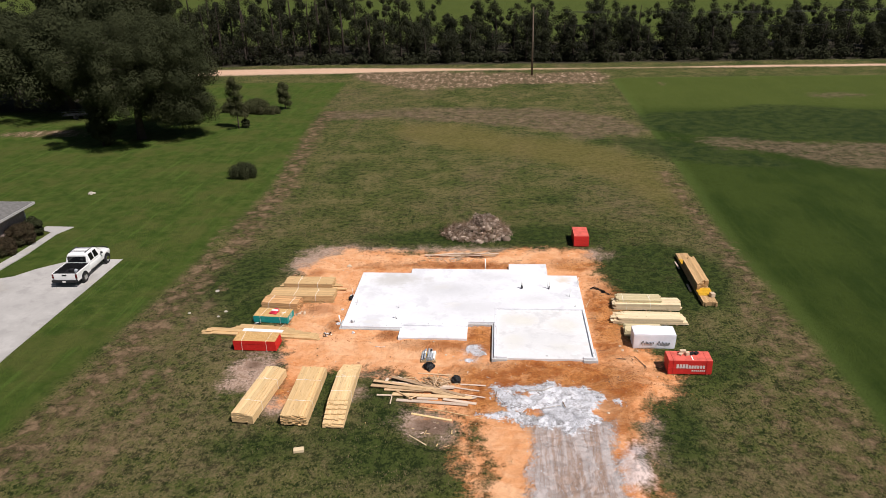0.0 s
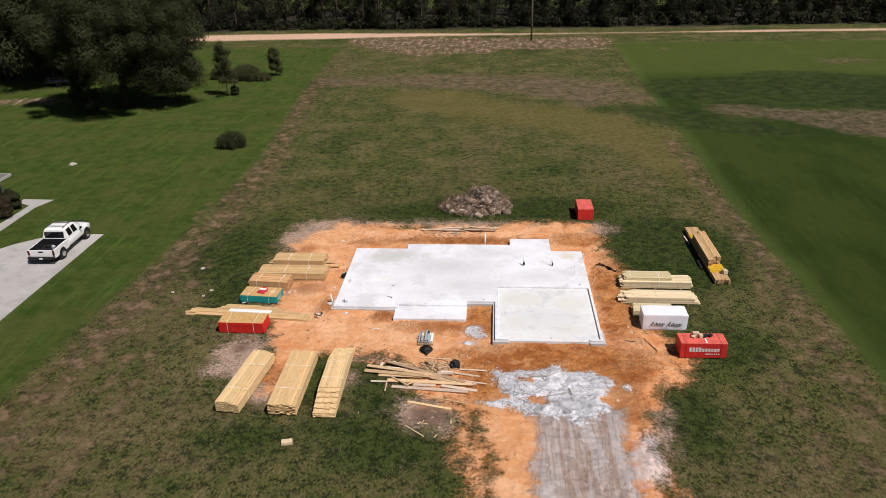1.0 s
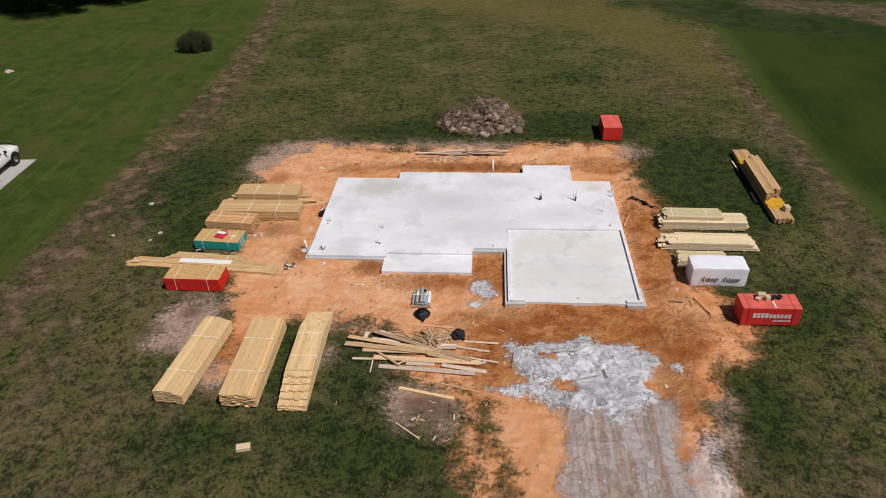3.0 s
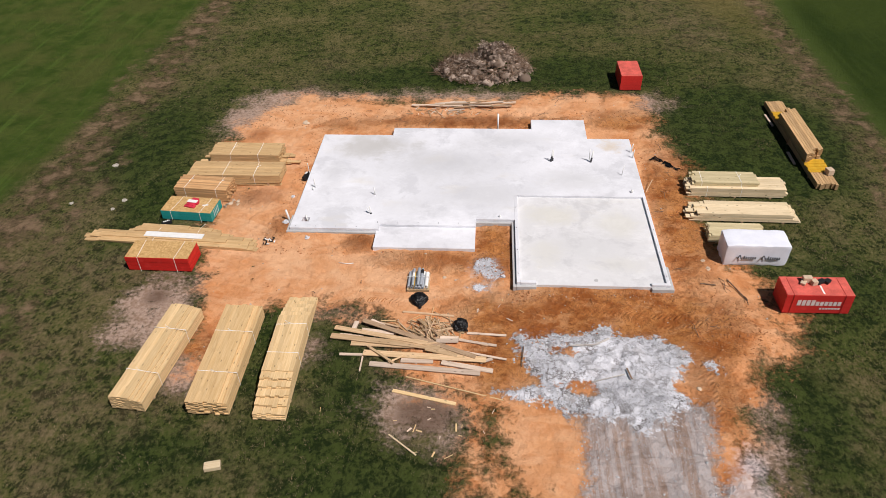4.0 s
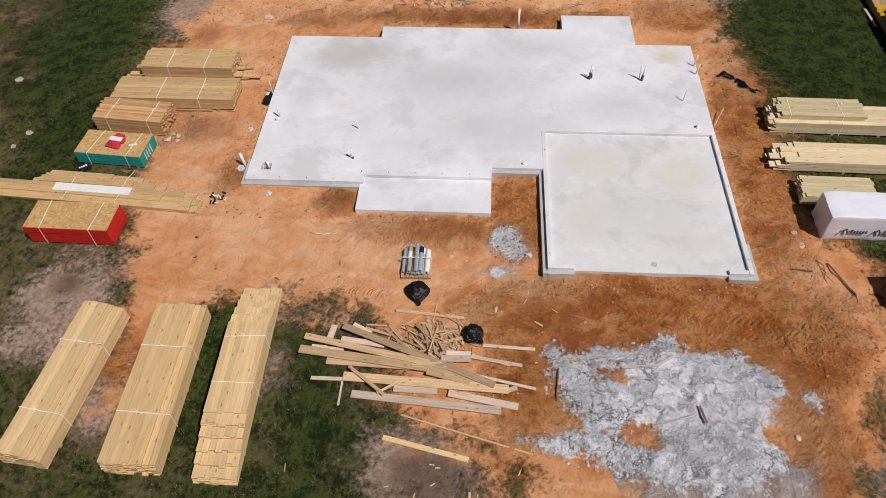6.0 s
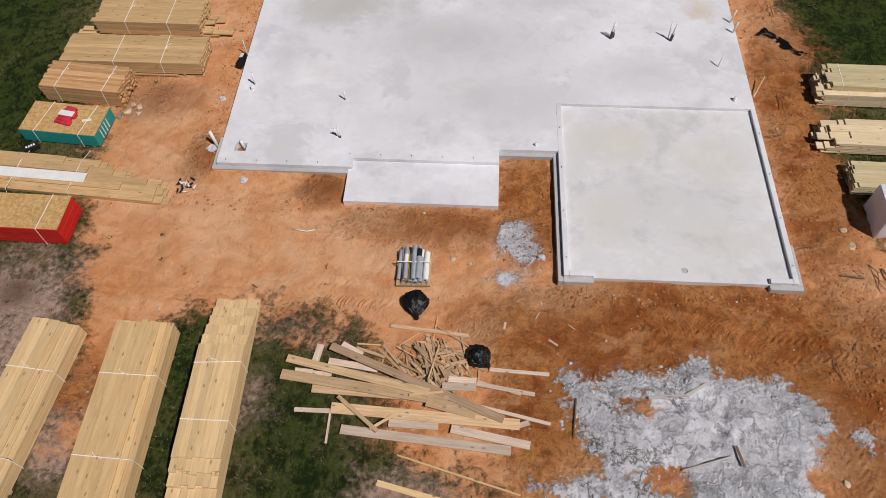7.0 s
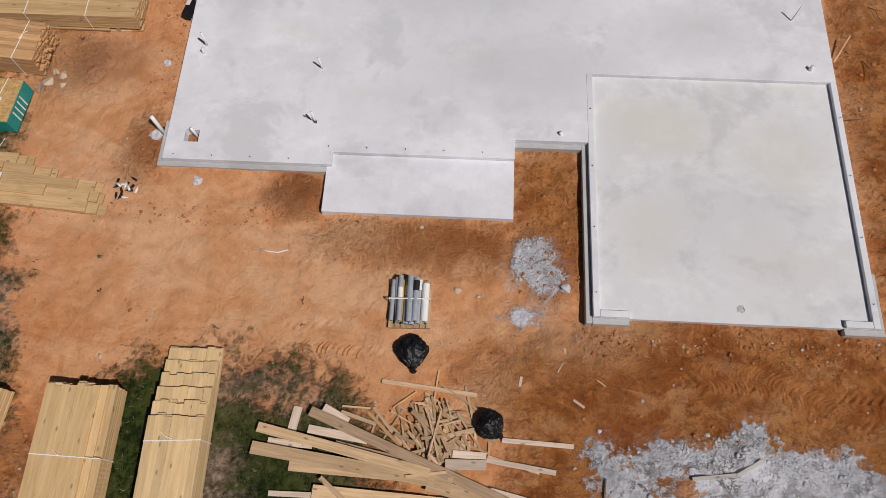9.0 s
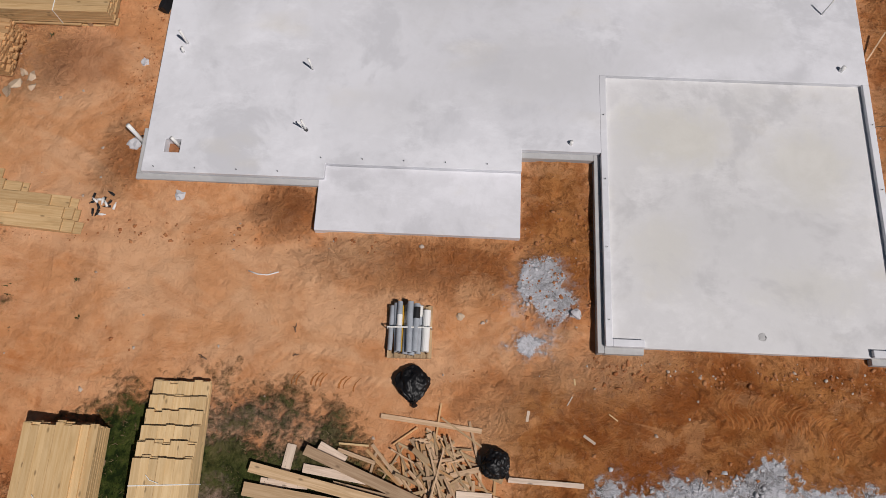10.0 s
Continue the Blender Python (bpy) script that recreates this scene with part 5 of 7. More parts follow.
# pack in white wrap
wrapped = thing("wrapped_pack", "pack of boards in creased white printed wrap, on grass", "wrapped pack", (10.82, 30.27, gz(10.82, 30.27) - 0.02), -0.5)
bm = bmesh.new()
soft_box(bm, -1.19, 1.19, -0.53, 0.53, 0.02, 0.98, 0.035)
bmesh.ops.subdivide_edges(bm, edges=bm.edges[:], cuts=7, use_grid_fill=True)
for v in bm.verts:
    p = v.co.copy()
    low = max(0.0, 1 - p.z / 0.55)
    fold = noise.noise(Vector((p.x * 7, p.y * 7, p.z * 1.2))) * (0.02 + 0.055 * low) + 0.012 * noise.noise(p * 15)
    side = Vector((math.copysign(max(0, abs(p.x) - 1.05) / 0.14, p.x), math.copysign(max(0, abs(p.y) - 0.40) / 0.13, p.y), 0))
    droop = 0.035 * noise.noise(Vector((p.x * 3, p.y * 3, 5))) * (p.z > 0.9)
    v.co = p + side * fold + Vector((0, 0, droop + (0.07 * abs(noise.noise(Vector((p.x * 4, p.y * 4, 2)))) if p.z < 0.1 else 0)))
part("wrap", bm, WRAP, wrapped, smooth=True)
bm = bmesh.new()
for x0 in (-0.66, 0.24):
    for turn, off in ((20, -0.045), (-20, 0.045)):
        box(bm, -0.018, 0.018, -0.592, -0.578, -0.11, 0.11, pose(x0 + off, 0, 0.46, 0, turn, 0))
    for i in range(6):
        xx = x0 + 0.15 + i * 0.082
        box(bm, xx, xx + 0.055, -0.592, -0.578, 0.38, 0.49 if i else 0.53)
part("print", bm, WRAP_PRINT, wrapped, "dark printed bars")
bm = bmesh.new()
for bx in (-0.8, 0.0, 0.8):
    soft_box(bm, bx - 0.05, bx + 0.05, -0.5, 0.5, -0.02, 0.06, 0.006)
part("bearer", bm, OLD_WOOD, wrapped)

# ---- pallet with rolls, rubbish bags, scrap ----
pallet = thing("pallet", "small wooden pallet on bare soil under a load of rolls", "pallet", (-2.08, 28.24, gz(-2.08, 28.24) - 0.01), 1.5)
for i in range(3):
    bm = bmesh.new()
    soft_box(bm, -0.42, 0.42, -0.5 + i * 0.46, -0.42 + i * 0.46, 0.0, 0.09, 0.006)
    part("bearer", bm, PALLET_WOOD, pallet)
for i in range(7):
    piece("slat", board_mesh(1.02, 0.085, 0.02, PALLET_WOOD), pallet, pose(-0.38 + i * 0.127, 0, 0.09, 0, 0, 90))
rngr = random.Random(8)
for i, (x, r, y, ln, z, mt, lab) in enumerate(((-0.36, 0.045, 0.02, 0.86, 0, ROLL_GREY, "grey"), (-0.25, 0.055, 0.03, 0.95, 0, ROLL_GREY, "grey"), (-0.06, 0.06, 0.0, 0.95, 0, ROLL_GREY, "grey"), (0.06, 0.065, 0.0, 0.98, 0, ROLL_GREY, "grey"), (0.18, 0.05, 0.0, 0.92, 0, ROLL_GREY, "grey"),
                                              (0.31, 0.075, -0.02, 0.80, 0, PVC, "white"), (-0.15, 0.028, 0.02, 0.9, 0, YELLOW, "yellow"), (-0.20, 0.05, 0.04, 0.96, 0.09, ROLL_GREY, "grey"), (0.0, 0.06, 0.03, 0.98, 0.11, ROLL_GREY, "grey"), (0.12, 0.06, 0.02, 0.92, 0.11, ROLL_GREY, "grey"))):
    ob = thing("membrane_roll", f"{lab} roll of plastic sheeting lying on a pallet", "roll", (-2.08 + x, 28.27 + y, gz(-2.08, 28.24) + 0.10 + z), rngr.uniform(-1.5, 3.5), "rolls on the pallet")
    bm = bmesh.new()
    tube(bm, [(0, -ln / 2, r), (0, 0, r + 0.004), (0, ln / 2, r)], [r, r * 1.02, r], 14)
    part("film", bm, mt, ob, smooth=False)
    bm = bmesh.new()
    tube(bm, [(0, -ln / 2 - 0.006, r), (0, ln / 2 + 0.006, r)], [r * 0.4] * 2, 8)
    part("core", bm, BLACK, ob)
    if i in (2, 4, 7, 9):
        bm = bmesh.new()
        yy = rngr.uniform(-0.2, 0.25)
        tube(bm, [(0, yy, r + 0.002), (0, yy + 0.22, r + 0.002)], [r * 1.06] * 2, 14)
        part("label_band", bm, PAPER if i != 9 else BLACK, ob, "printed paper band" if i != 9 else "black band")
bm = bmesh.new()
box(bm, -0.42, 0.42, 0.03, 0.055, 0.325, 0.333)
box(bm, -0.425, -0.417, 0.03, 0.055, 0.1, 0.333)
box(bm, 0.417, 0.425, 0.03, 0.055, 0.1, 0.333)
part("strap", bm, STRAP, pallet)


def rubbish_bag(x, y, rx, ry, h, rz, neck):
    ob = thing("rubbish_bag", "full black plastic rubbish bag with a tied neck, on soil", "rubbish bag", (x, y, gz(x, y) - 0.02), rz, "rubbish bags")
    bm = bmesh.new()
    bmesh.ops.create_icosphere(bm, subdivisions=5, radius=1.0)
    for v in bm.verts:
        p = v.co.copy()
        pull = max(0.0, -p.y)
        k = 1 + 0.14 * noise.noise(p * 2.1 + Vector((rz, 0, 0))) - 0.16 * abs(noise.noise(p * 4.2 + Vector((3, 1, rz)))) - 0.06 * abs(noise.noise(p * 8 + Vector((1, rz, 2)))) + 0.05 * math.sin(math.atan2(p.x, p.z) * 13) * pull
        wx = 1 - 0.7 * pull ** 1.4 * neck
        v.co = Vector((p.x * rx * k * wx, p.y * ry * k, max(0.0, (p.z * 0.55 + 0.45) * h * k * (1 - 0.3 * pull * neck))))
    part("sack", bm, BAG, ob, smooth=True)
    bm = bmesh.new()
    tube(bm, [(0, -ry * 0.85, h * 0.32), (0.02, -ry * 1.0, h * 0.28), (0.03, -ry * 1.08, h * 0.33)], [0.08, 0.035, 0.06], 9)
    part("neck", bm, BAG, ob)


rubbish_bag(-1.97, 27.24, 0.33, 0.36, 0.32, 4, 1.0)
rubbish_bag(-0.38, 25.88, 0.30, 0.27, 0.42, 40, 0.5)


def laid_board(name, label, a, b, width, thick, material, z=0.0, za=None, group="scrap boards"):
    """A board lying from a to b on the plan, its ends at heights z and za above ground."""
    ax, ay = a
    bx, by = b
    ln = math.hypot(bx - ax, by - ay)
    z0 = gz(ax, ay) + z
    z1 = gz(bx, by) + (z if za is None else za)
    ob = tagged(new(name, board_mesh(ln, width, thick, material)), label, "board", group)
    ob.matrix_world = pose((ax + bx) / 2, (ay + by) / 2, (z0 + z1) / 2, 0, -math.degrees(math.atan2(z1 - z0, ln)), math.degrees(math.atan2(by - ay, bx - ax)))
    return ob


GREYED, FRESHER = "weathered grey-brown scrap board in a heap on soil", "yellowish scrap board in a heap on soil"
for a, b, w, z, za, mt in (((-4.48, 24.45), (-2.79, 24.46), 0.1, 0.02, 0.03, SCRAP_PALE), ((-3.39, 24.05), (0.34, 23.74), 0.21, 0.05, 0.04, SCRAP_PALE), ((-0.97, 24.16), (0.76, 23.89), 0.19, 0.06, 0.02, SCRAP_PALE),
                           ((-3.67, 24.59), (-3.68, 23.73), 0.05, 0.01, 0.01, SCRAP_PALE), ((-2.35, 24.25), (-1.25, 24.23), 0.2, 0.03, 0.03, SCRAP_PALE), ((-3.66, 24.52), (0.53, 24.32), 0.25, 0.08, 0.08, SCRAP),
                           ((-4.16, 24.96), (-1.94, 24.87), 0.19, 0.05, 0.07, SCRAP), ((-3.88, 25.66), (-2.71, 25.50), 0.16, 0.03, 0.05, SCRAP_PALE), ((-3.32, 25.39), (-1.18, 24.98), 0.15, 0.06, 0.08, OLD_WOOD),
                           ((-1.54, 24.75), (-0.30, 24.49), 0.25, 0.11, 0.09, SCRAP), ((-4.91, 25.26), (-1.06, 24.77), 0.24, 0.1, 0.12, SCRAP), ((-4.83, 25.64), (-1.50, 24.94), 0.19, 0.13, 0.15, SCRAP),
                           ((-3.85, 25.98), (0.18, 24.41), 0.19, 0.17, 0.12, OLD_WOOD), ((-3.53, 24.77), (-2.57, 24.01), 0.09, 0.14, 0.14, SCRAP), ((-3.61, 26.07), (-3.11, 25.82), 0.16, 0.1, 0.08, SCRAP_PALE),
                           ((-4.12, 26.07), (-4.21, 25.52), 0.17, 0.02, 0.02, SCRAP_PALE), ((-3.27, 26.01), (-2.57, 25.80), 0.07, 0.06, 0.06, OLD_WOOD), ((-3.26, 26.12), (-2.71, 26.10), 0.035, 0.04, 0.04, PINE),
                           ((-1.21, 25.12), (-0.44, 25.14), 0.19, 0.1, 0.1, SCRAP_PALE), ((-1.08, 25.32), (-0.44, 25.30), 0.14, 0.06, 0.06, SCRAP_PALE), ((-0.44, 25.24), (0.88, 25.07), 0.1, 0.05, 0.02, SCRAP_PALE),
                           ((-0.42, 25.31), (0.57, 25.05), 0.05, 0.03, 0.02, OLD_WOOD), ((-0.15, 25.62), (1.22, 25.57), 0.09, 0.02, 0.02, SCRAP_PALE), ((-2.53, 26.65), (-0.65, 26.45), 0.09, 0.01, 0.01, OLD_WOOD),
                           ((-0.35, 24.71), (1.21, 24.37), 0.08, 0.06, 0.02, SCRAP_PALE), ((0.33, 24.25), (0.74, 24.39), 0.12, 0.04, 0.04, SCRAP_PALE), ((-4.63, 25.39), (-4.22, 25.36), 0.15, 0.01, 0.01, SCRAP_PALE),
                           ((-4.22, 25.36), (-3.77, 25.34), 0.1, 0.01, 0.01, SCRAP_PALE), ((-1.94, 24.86), (-1.18, 24.98), 0.05, 0.16, 0.16, SCRAP), ((-2.74, 24.06), (-2.23, 24.41), 0.06, 0.12, 0.12, SCRAP)):
    laid_board("scrap_board", GREYED if mt is OLD_WOOD else FRESHER, a, b, w, 0.035, mt, z, za)
laid_board("loose_board", "single tan board lying on bare soil", (-2.48, 22.94), (-0.41, 22.48), 0.13, 0.035, PINE, 0.0, group="loose boards")
laid_board("loose_board", "long thin tan lath lying on bare soil", (-2.1, 23.55), (1.1, 22.68), 0.04, 0.03, PINE, 0.0, group="loose boards")
laid_board("loose_board", "thin bleached plank lying on crushed concrete", (3.96, 23.5), (5.05, 23.84), 0.035, 0.02, GREY_WOOD, 0.06, group="loose boards")
laid_board("loose_board", "bleached plank bedded in the rim of crushed concrete", (3.4, 25.08), (4.3, 25.2), 0.07, 0.02, GREY_WOOD, 0.05, group="loose boards")
laid_board("loose_board", "bleached plank end bedded in the rim of crushed concrete", (4.25, 25.18), (4.75, 25.48), 0.07, 0.02, GREY_WOOD, 0.06, group="loose boards")
laid_board("loose_board", "thin dark stake at the rim of crushed concrete", (1.7, 24.1), (1.8, 25.0), 0.03, 0.03, STICK, 0.02, group="loose boards")
laid_board("loose_board", "thin dark stick on the spoil heap", (9.55, 28.8), (10.0, 27.65), 0.04, 0.03, STICK, 0.03, group="loose boards")
laid_board("loose_board", "short dark stick on the spoil heap", (8.5, 28.55), (9.05, 28.48), 0.04, 0.03, STICK, 0.03, group="loose boards")
laid_board("loose_board", "dark short stake lying on crushed concrete", (5.14, 24.06), (5.25, 23.63), 0.05, 0.03, STICK, 0.07, group="loose boards")
laid_board("loose_board", "pale lath in the grass", (-2.4, 21.2), (-1.5, 20.5), 0.05, 0.03, PINE_PALE, 0.02, group="loose boards")
laid_board("loose_board", "thin stake by the slab edge", (7.45, 34.6), (7.8, 35.2), 0.03, 0.03, OLD_WOOD, 0.05, 0.3, group="loose boards")
# the knot of offcuts behind the boards
rngo = random.Random(21)
for i in range(120):
    x, y = rngo.gauss(-1.45, 0.46), rngo.gauss(25.72, 0.30)
    ln, a = rngo.choice((0.25, 0.4, 0.55, 0.7, 0.9)), rngo.choice((rngo.uniform(0, 180), rngo.gauss(118, 14), rngo.gauss(-25, 14)))
    ob = tagged(new("offcut", board_mesh(ln, rngo.choice((0.03, 0.035, 0.045, 0.06, 0.1)), 0.03, rngo.choice((OLD_WOOD, PALLET_WOOD, STUD, OLD_WOOD, PALLET_WOOD)))), "short weathered timber offcut tossed on a heap", "offcut", "offcut heap")
    up = max(0, 0.24 - 0.3 * math.hypot(x + 1.45, (y - 25.72) * 1.5))
    ob.matrix_world = pose(x, y, gz(x, y) + 0.015 + rngo.uniform(0, up), 0, rngo.uniform(-10, 10) if up > 0.08 else 0, a)
for i in range(24):
    x, y = rngo.choice(((0.9, 21.9), (0.9, 21.9), (-1.6, 21.6), (0.2, 26.3), (-4.6, 22.0), (-0.6, 21.2), (1.2, 27.0))), 0
    x, y = x[0] + rngo.gauss(0, 0.55), x[1] + rngo.gauss(0, 0.35)
    ob = tagged(new("offcut", board_mesh(rngo.choice((0.12, 0.2, 0.3)), rngo.choice((0.02, 0.03, 0.05)), 0.015, rngo.choice((SCRAP_PALE, PINE)))), "small pale splinter of timber on the ground", "offcut", "scattered splinters")
    ob.matrix_world = pose(x, y, gz(x, y), 0, 0, rngo.uniform(0, 180))
# scrap behind the slab
for i in range(22):
    x, y = rngo.uniform(-2.6, 1.5), rngo.gauss(42.7, 0.2)
    ln = rngo.uniform(0.8, 2.8)
    x = max(min(x, 1.9 - ln / 2), -3.9 + ln / 2)
    laid_board("scrap_board", "pale grey scrap board heaped behind the slab", (x - ln / 2, y - 0.08), (x + ln / 2, y + rngo.uniform(-0.25, 0.45)), rngo.choice((0.07, 0.09, 0.14)), 0.035, rngo.choice((OLD_WOOD, SCRAP_PALE, SCRAP_PALE)), rngo.uniform(0, 0.22), rngo.uniform(0, 0.26), "scrap behind the slab")
for i in range(60):
    x, y, a, ln = rngo.gauss(-1.9, 1.0), rngo.gauss(42.0, 0.3), rngo.uniform(0, 3.1), rngo.uniform(0.15, 0.4)
    laid_board("offcut", "small offcut heaped behind the slab", (x, y), (x + ln * math.cos(a), y + ln * math.sin(a)), 0.04, 0.03, rngo.choice((OLD_WOOD, SCRAP_PALE, PALLET_WOOD)), 0.02, 0.05, "scrap behind the slab")
bm = bmesh.new()
soft_box(bm, -0.24, 0.24, -0.13, 0.13, 0, 0.16, 0.02)
tagged(part("wood_block", bm, PINE_PALE), "pale block of timber lying alone in grass", "wood block").matrix_world = pose(-7.45, 19.85, gz(-7.45, 19.85), 0, 0, 14)
# bottles and litter at the end of the board spread
for i in range(16):
    x, y = rngo.gauss(-8.5, 0.12), rngo.gauss(30.62, 0.13)
    bm = bmesh.new()
    tube(bm, [(-0.06, 0, 0.03), (0.04, 0, 0.03), (0.07, 0, 0.03), (0.10, 0, 0.03)], [0.026, 0.026, 0.011, 0.011], 8)
    tagged(part("drinks_bottle", bm, rngo.choice((BLACK, BLACK, PVC)), smooth=True), "small discarded bottle in a litter heap on soil", "bottle", "litter heap").matrix_world = pose(x, y, gz(x, y) + rngo.uniform(0, 0.07), 0, 0, rngo.uniform(0, 360))
for x, y, r, mt, lab in ((-6.95, 30.85, 0.10, GRAVEL, "grey lump of concrete on soil"), (-8.1, 32.0, 0.15, GRAVEL, "grey lump of spilled concrete by the slab"), (-8.25, 34.0, 0.09, GRAVEL, "grey lump of concrete on soil"), (1.12, 28.75, 0.11, GRAVEL, "broken grey concrete lump on soil"),
                         (-17.5, 36.4, 0.15, FIELDSTONE, "pale stone in rough grass"), (-15.85, 33.5, 0.12, FIELDSTONE, "pale stone in rough grass"), (-16.1, 32.8, 0.09, FIELDSTONE, "pale stone in rough grass"), (-18.2, 33.2, 0.1, FIELDSTONE, "pale stone in rough grass"), (-9.1, 40.8, 0.18, CARD, "pale stone on bare soil"),
                         (8.9, 33.2, 0.10, CARD, "pale stone on bare soil"), (8.92, 29.95, 0.08, CARD, "pale lump on bare soil"), (8.98, 29.45, 0.10, CARD, "pale lump on bare soil"), (-1.13, 28.6, 0.08, CARD, "small pale stone on bare soil"), (-37.9, 57.2, 0.33, FIELDSTONE, "pale rock on the lawn"), (7.35, 23.4, 0.08, CARD, "small pale stone on bare soil")):
    bm = bmesh.new()
    bmesh.ops.create_icosphere(bm, subdivisions=2, radius=r)
    for v in bm.verts:
        v.co *= 1 + 0.7 * noise.noise(v.co * (1.6 / r) + Vector((x, y, 0)))
        v.co.z = max(v.co.z * 0.55, -0.02)
    tagged(part("stone", bm, mt), lab, "stone", "stones").matrix_world = pose(x, y, gz(x, y) + r * 0.12, 0, 0, x * 50)
for i, (x, y, s, a) in enumerate(((-10.95, 33.3, 0.17, 20), (-10.65, 33.5, 0.13, 75), (-10.85, 33.6, 0.11, 130), (-10.55, 33.25, 0.10, 50), (-11.1, 33.15, 0.14, 100))):
    bm = bmesh.new()
    v = [bm.verts.new((s * math.cos(q) * (1 + 0.3 * math.sin(q * 3 + i)), s * 0.7 * math.sin(q), 0.015 + 0.03 * math.sin(q * 2 + i))) for q in (k * math.pi / 4 for k in range(8))]
    face = bm.faces.new(v)
    bmesh.ops.solidify(bm, geom=[face], thickness=0.006)
    tagged(part("cardboard_scrap", bm, CARD), "torn piece of tan cardboard on soil", "cardboard", "cardboard scraps").matrix_world = pose(x, y, gz(x, y) + 0.02, 0, 0, a)
# torn black sheeting
bm = bmesh.new()
grid = {}
for i in range(17):
    for j in range(6):
        x, y = i * 0.1 - 0.8, (j - 2.5) * 0.075 * (0.9 + 0.9 * noise.noise(Vector((i * 0.45, 1.5, 0)))) + 0.07 * math.sin(i * 0.4)
        grid[i, j] = bm.verts.new((x, y, 0.03 + 0.07 * abs(noise.noise(Vector((x * 4, y * 7, 0.3))))))
for i in range(16):
    for j in range(5):
        if noise.noise(Vector((i * 0.5, j * 0.7, 4))) > -0.15:
            bm.faces.new((grid[i, j], grid[i + 1, j], grid[i + 1, j + 1], grid[i, j + 1]))
bmesh.ops.solidify(bm, geom=bm.faces[:], thickness=0.006)
tagged(part("black_sheeting", bm, BAG), "torn strip of black plastic sheeting on soil", "plastic sheet").matrix_world = pose(8.8, 37.05, gz(8.8, 37.05), 0, 0, -42)
# dry sticks on the soil
for i in range(29):
    x, y, ln, a = (rngo.uniform(7.8, 10.4), rngo.uniform(25, 40), rngo.uniform(0.3, 0.9), rngo.uniform(0, 6.28)) if i < 18 else (rngo.uniform(-9, 8.5), rngo.uniform(41, 43.4), rngo.uniform(0.3, 0.9), rngo.uniform(0, 6.28)) if i < 26 else (rngo.uniform(-10, -3), rngo.uniform(27.5, 30), rngo.uniform(0.10, 0.22), rngo.uniform(0, 6.28))
    if 10.0 < x and y < 29:
        x -= 1.2
    bm = bmesh.new()
    p = [Vector((0, 0, 0.02)), Vector((ln * 0.35, 0.04 * ln, 0.06 + 0.06 * ln)), Vector((ln * 0.7, -0.05 * ln, 0.04)), Vector((ln, 0.06 * ln, 0.02))]
    tube(bm, p, [0.013, 0.012, 0.009, 0.005], 5)
    tube(bm, [p[1], p[1] + Vector((0.18 * ln, 0.22 * ln, 0.05 * ln))], [0.009, 0.004], 5)
    tagged(part("stick", bm, STICK), "dry forked stick lying on soil", "stick", "dry sticks").matrix_world = pose(x, y, gz(x, y), 0, 0, math.degrees(a))
# white bent strip near the porch
bm = bmesh.new()
tube(bm, [(-5.35, 29.33, gz(-5.35, 29.33) + 0.02), (-5.15, 29.26, gz(-5.15, 29.26) + 0.05), (-4.95, 29.26, gz(-4.95, 29.26) + 0.04), (-4.75, 29.33, gz(-4.75, 29.33) + 0.02)], [0.014] * 4, 6)
tagged(part("plastic_strip", bm, PVC, smooth=True), "bent white plastic strip on soil", "strip")


# ---- loose stuff: stones, clods, brush, grass ----
ICO = [(0, 0, 1), (0.894, 0, 0.447), (0.276, 0.851, 0.447), (-0.724, 0.526, 0.447), (-0.724, -0.526, 0.447), (0.276, -0.851, 0.447), (0.724, 0.526, -0.447), (-0.276, 0.851, -0.447), (-0.894, 0, -0.447), (-0.276, -0.851, -0.447), (0.724, -0.526, -0.447), (0, 0, -1)]
ICO_F = np.array([(0, 1, 2), (0, 2, 3), (0, 3, 4), (0, 4, 5), (0, 5, 1), (1, 6, 2), (2, 7, 3), (3, 8, 4), (4, 9, 5), (5, 10, 1), (6, 7, 2), (7, 8, 3), (8, 9, 4), (9, 10, 5), (10, 6, 1)])


def pebbles(name, label, category, x, y, r, material, flat=0.6, cap=0.045):
    """Many small broken lumps in one mesh, half sunk in the ground."""
    rng = np.random.default_rng(len(x))
    r = np.minimum(r, cap)
    base = np.array(ICO)
    n = len(x)
    v = base[None] * (1 + rng.uniform(-0.5, 0.45, (n, 12, 1)))
    a = rng.uniform(0, 6.28, n)
    c, s = np.cos(a)[:, None], np.sin(a)[:, None]
    sx = rng.uniform(0.7, 1.4, (n, 1))
    vx, vy = v[..., 0] * sx, v[..., 1]
    v = np.stack([(vx * c - vy * s) * r[:, None] + x[:, None], (vx * s + vy * c) * r[:, None] + y[:, None], v[..., 2] * r[:, None] * flat + (height(x, y) + r * 0.15)[:, None]], -1)
    faces = (ICO_F[None] + 12 * np.arange(n)[:, None, None]).reshape(-1, 3)
    return tagged(new(name, mesh_arrays(name, v.reshape(-1, 3), faces, material)), label, category, kind="stuff")


rng = np.random.default_rng(4)


def scatter(n, x0, x1, y0, y1, want):
    x, y = rng.uniform(x0, x1, n), rng.uniform(y0, y1, n)
    keep = rng.random(n) < want(x, y)
    return x[keep], y[keep]


def on_slab(x, y):
    return ((x > -7.95) & (x < 7.5) & (y > 31.1) & (y < 40.9)) | ((x > 1.45) & (x < 7.5) & (y > 27.9) & (y < 32)) | ((x > -4.2) & (x < 0.05) & (y > 30.1) & (y < 32))


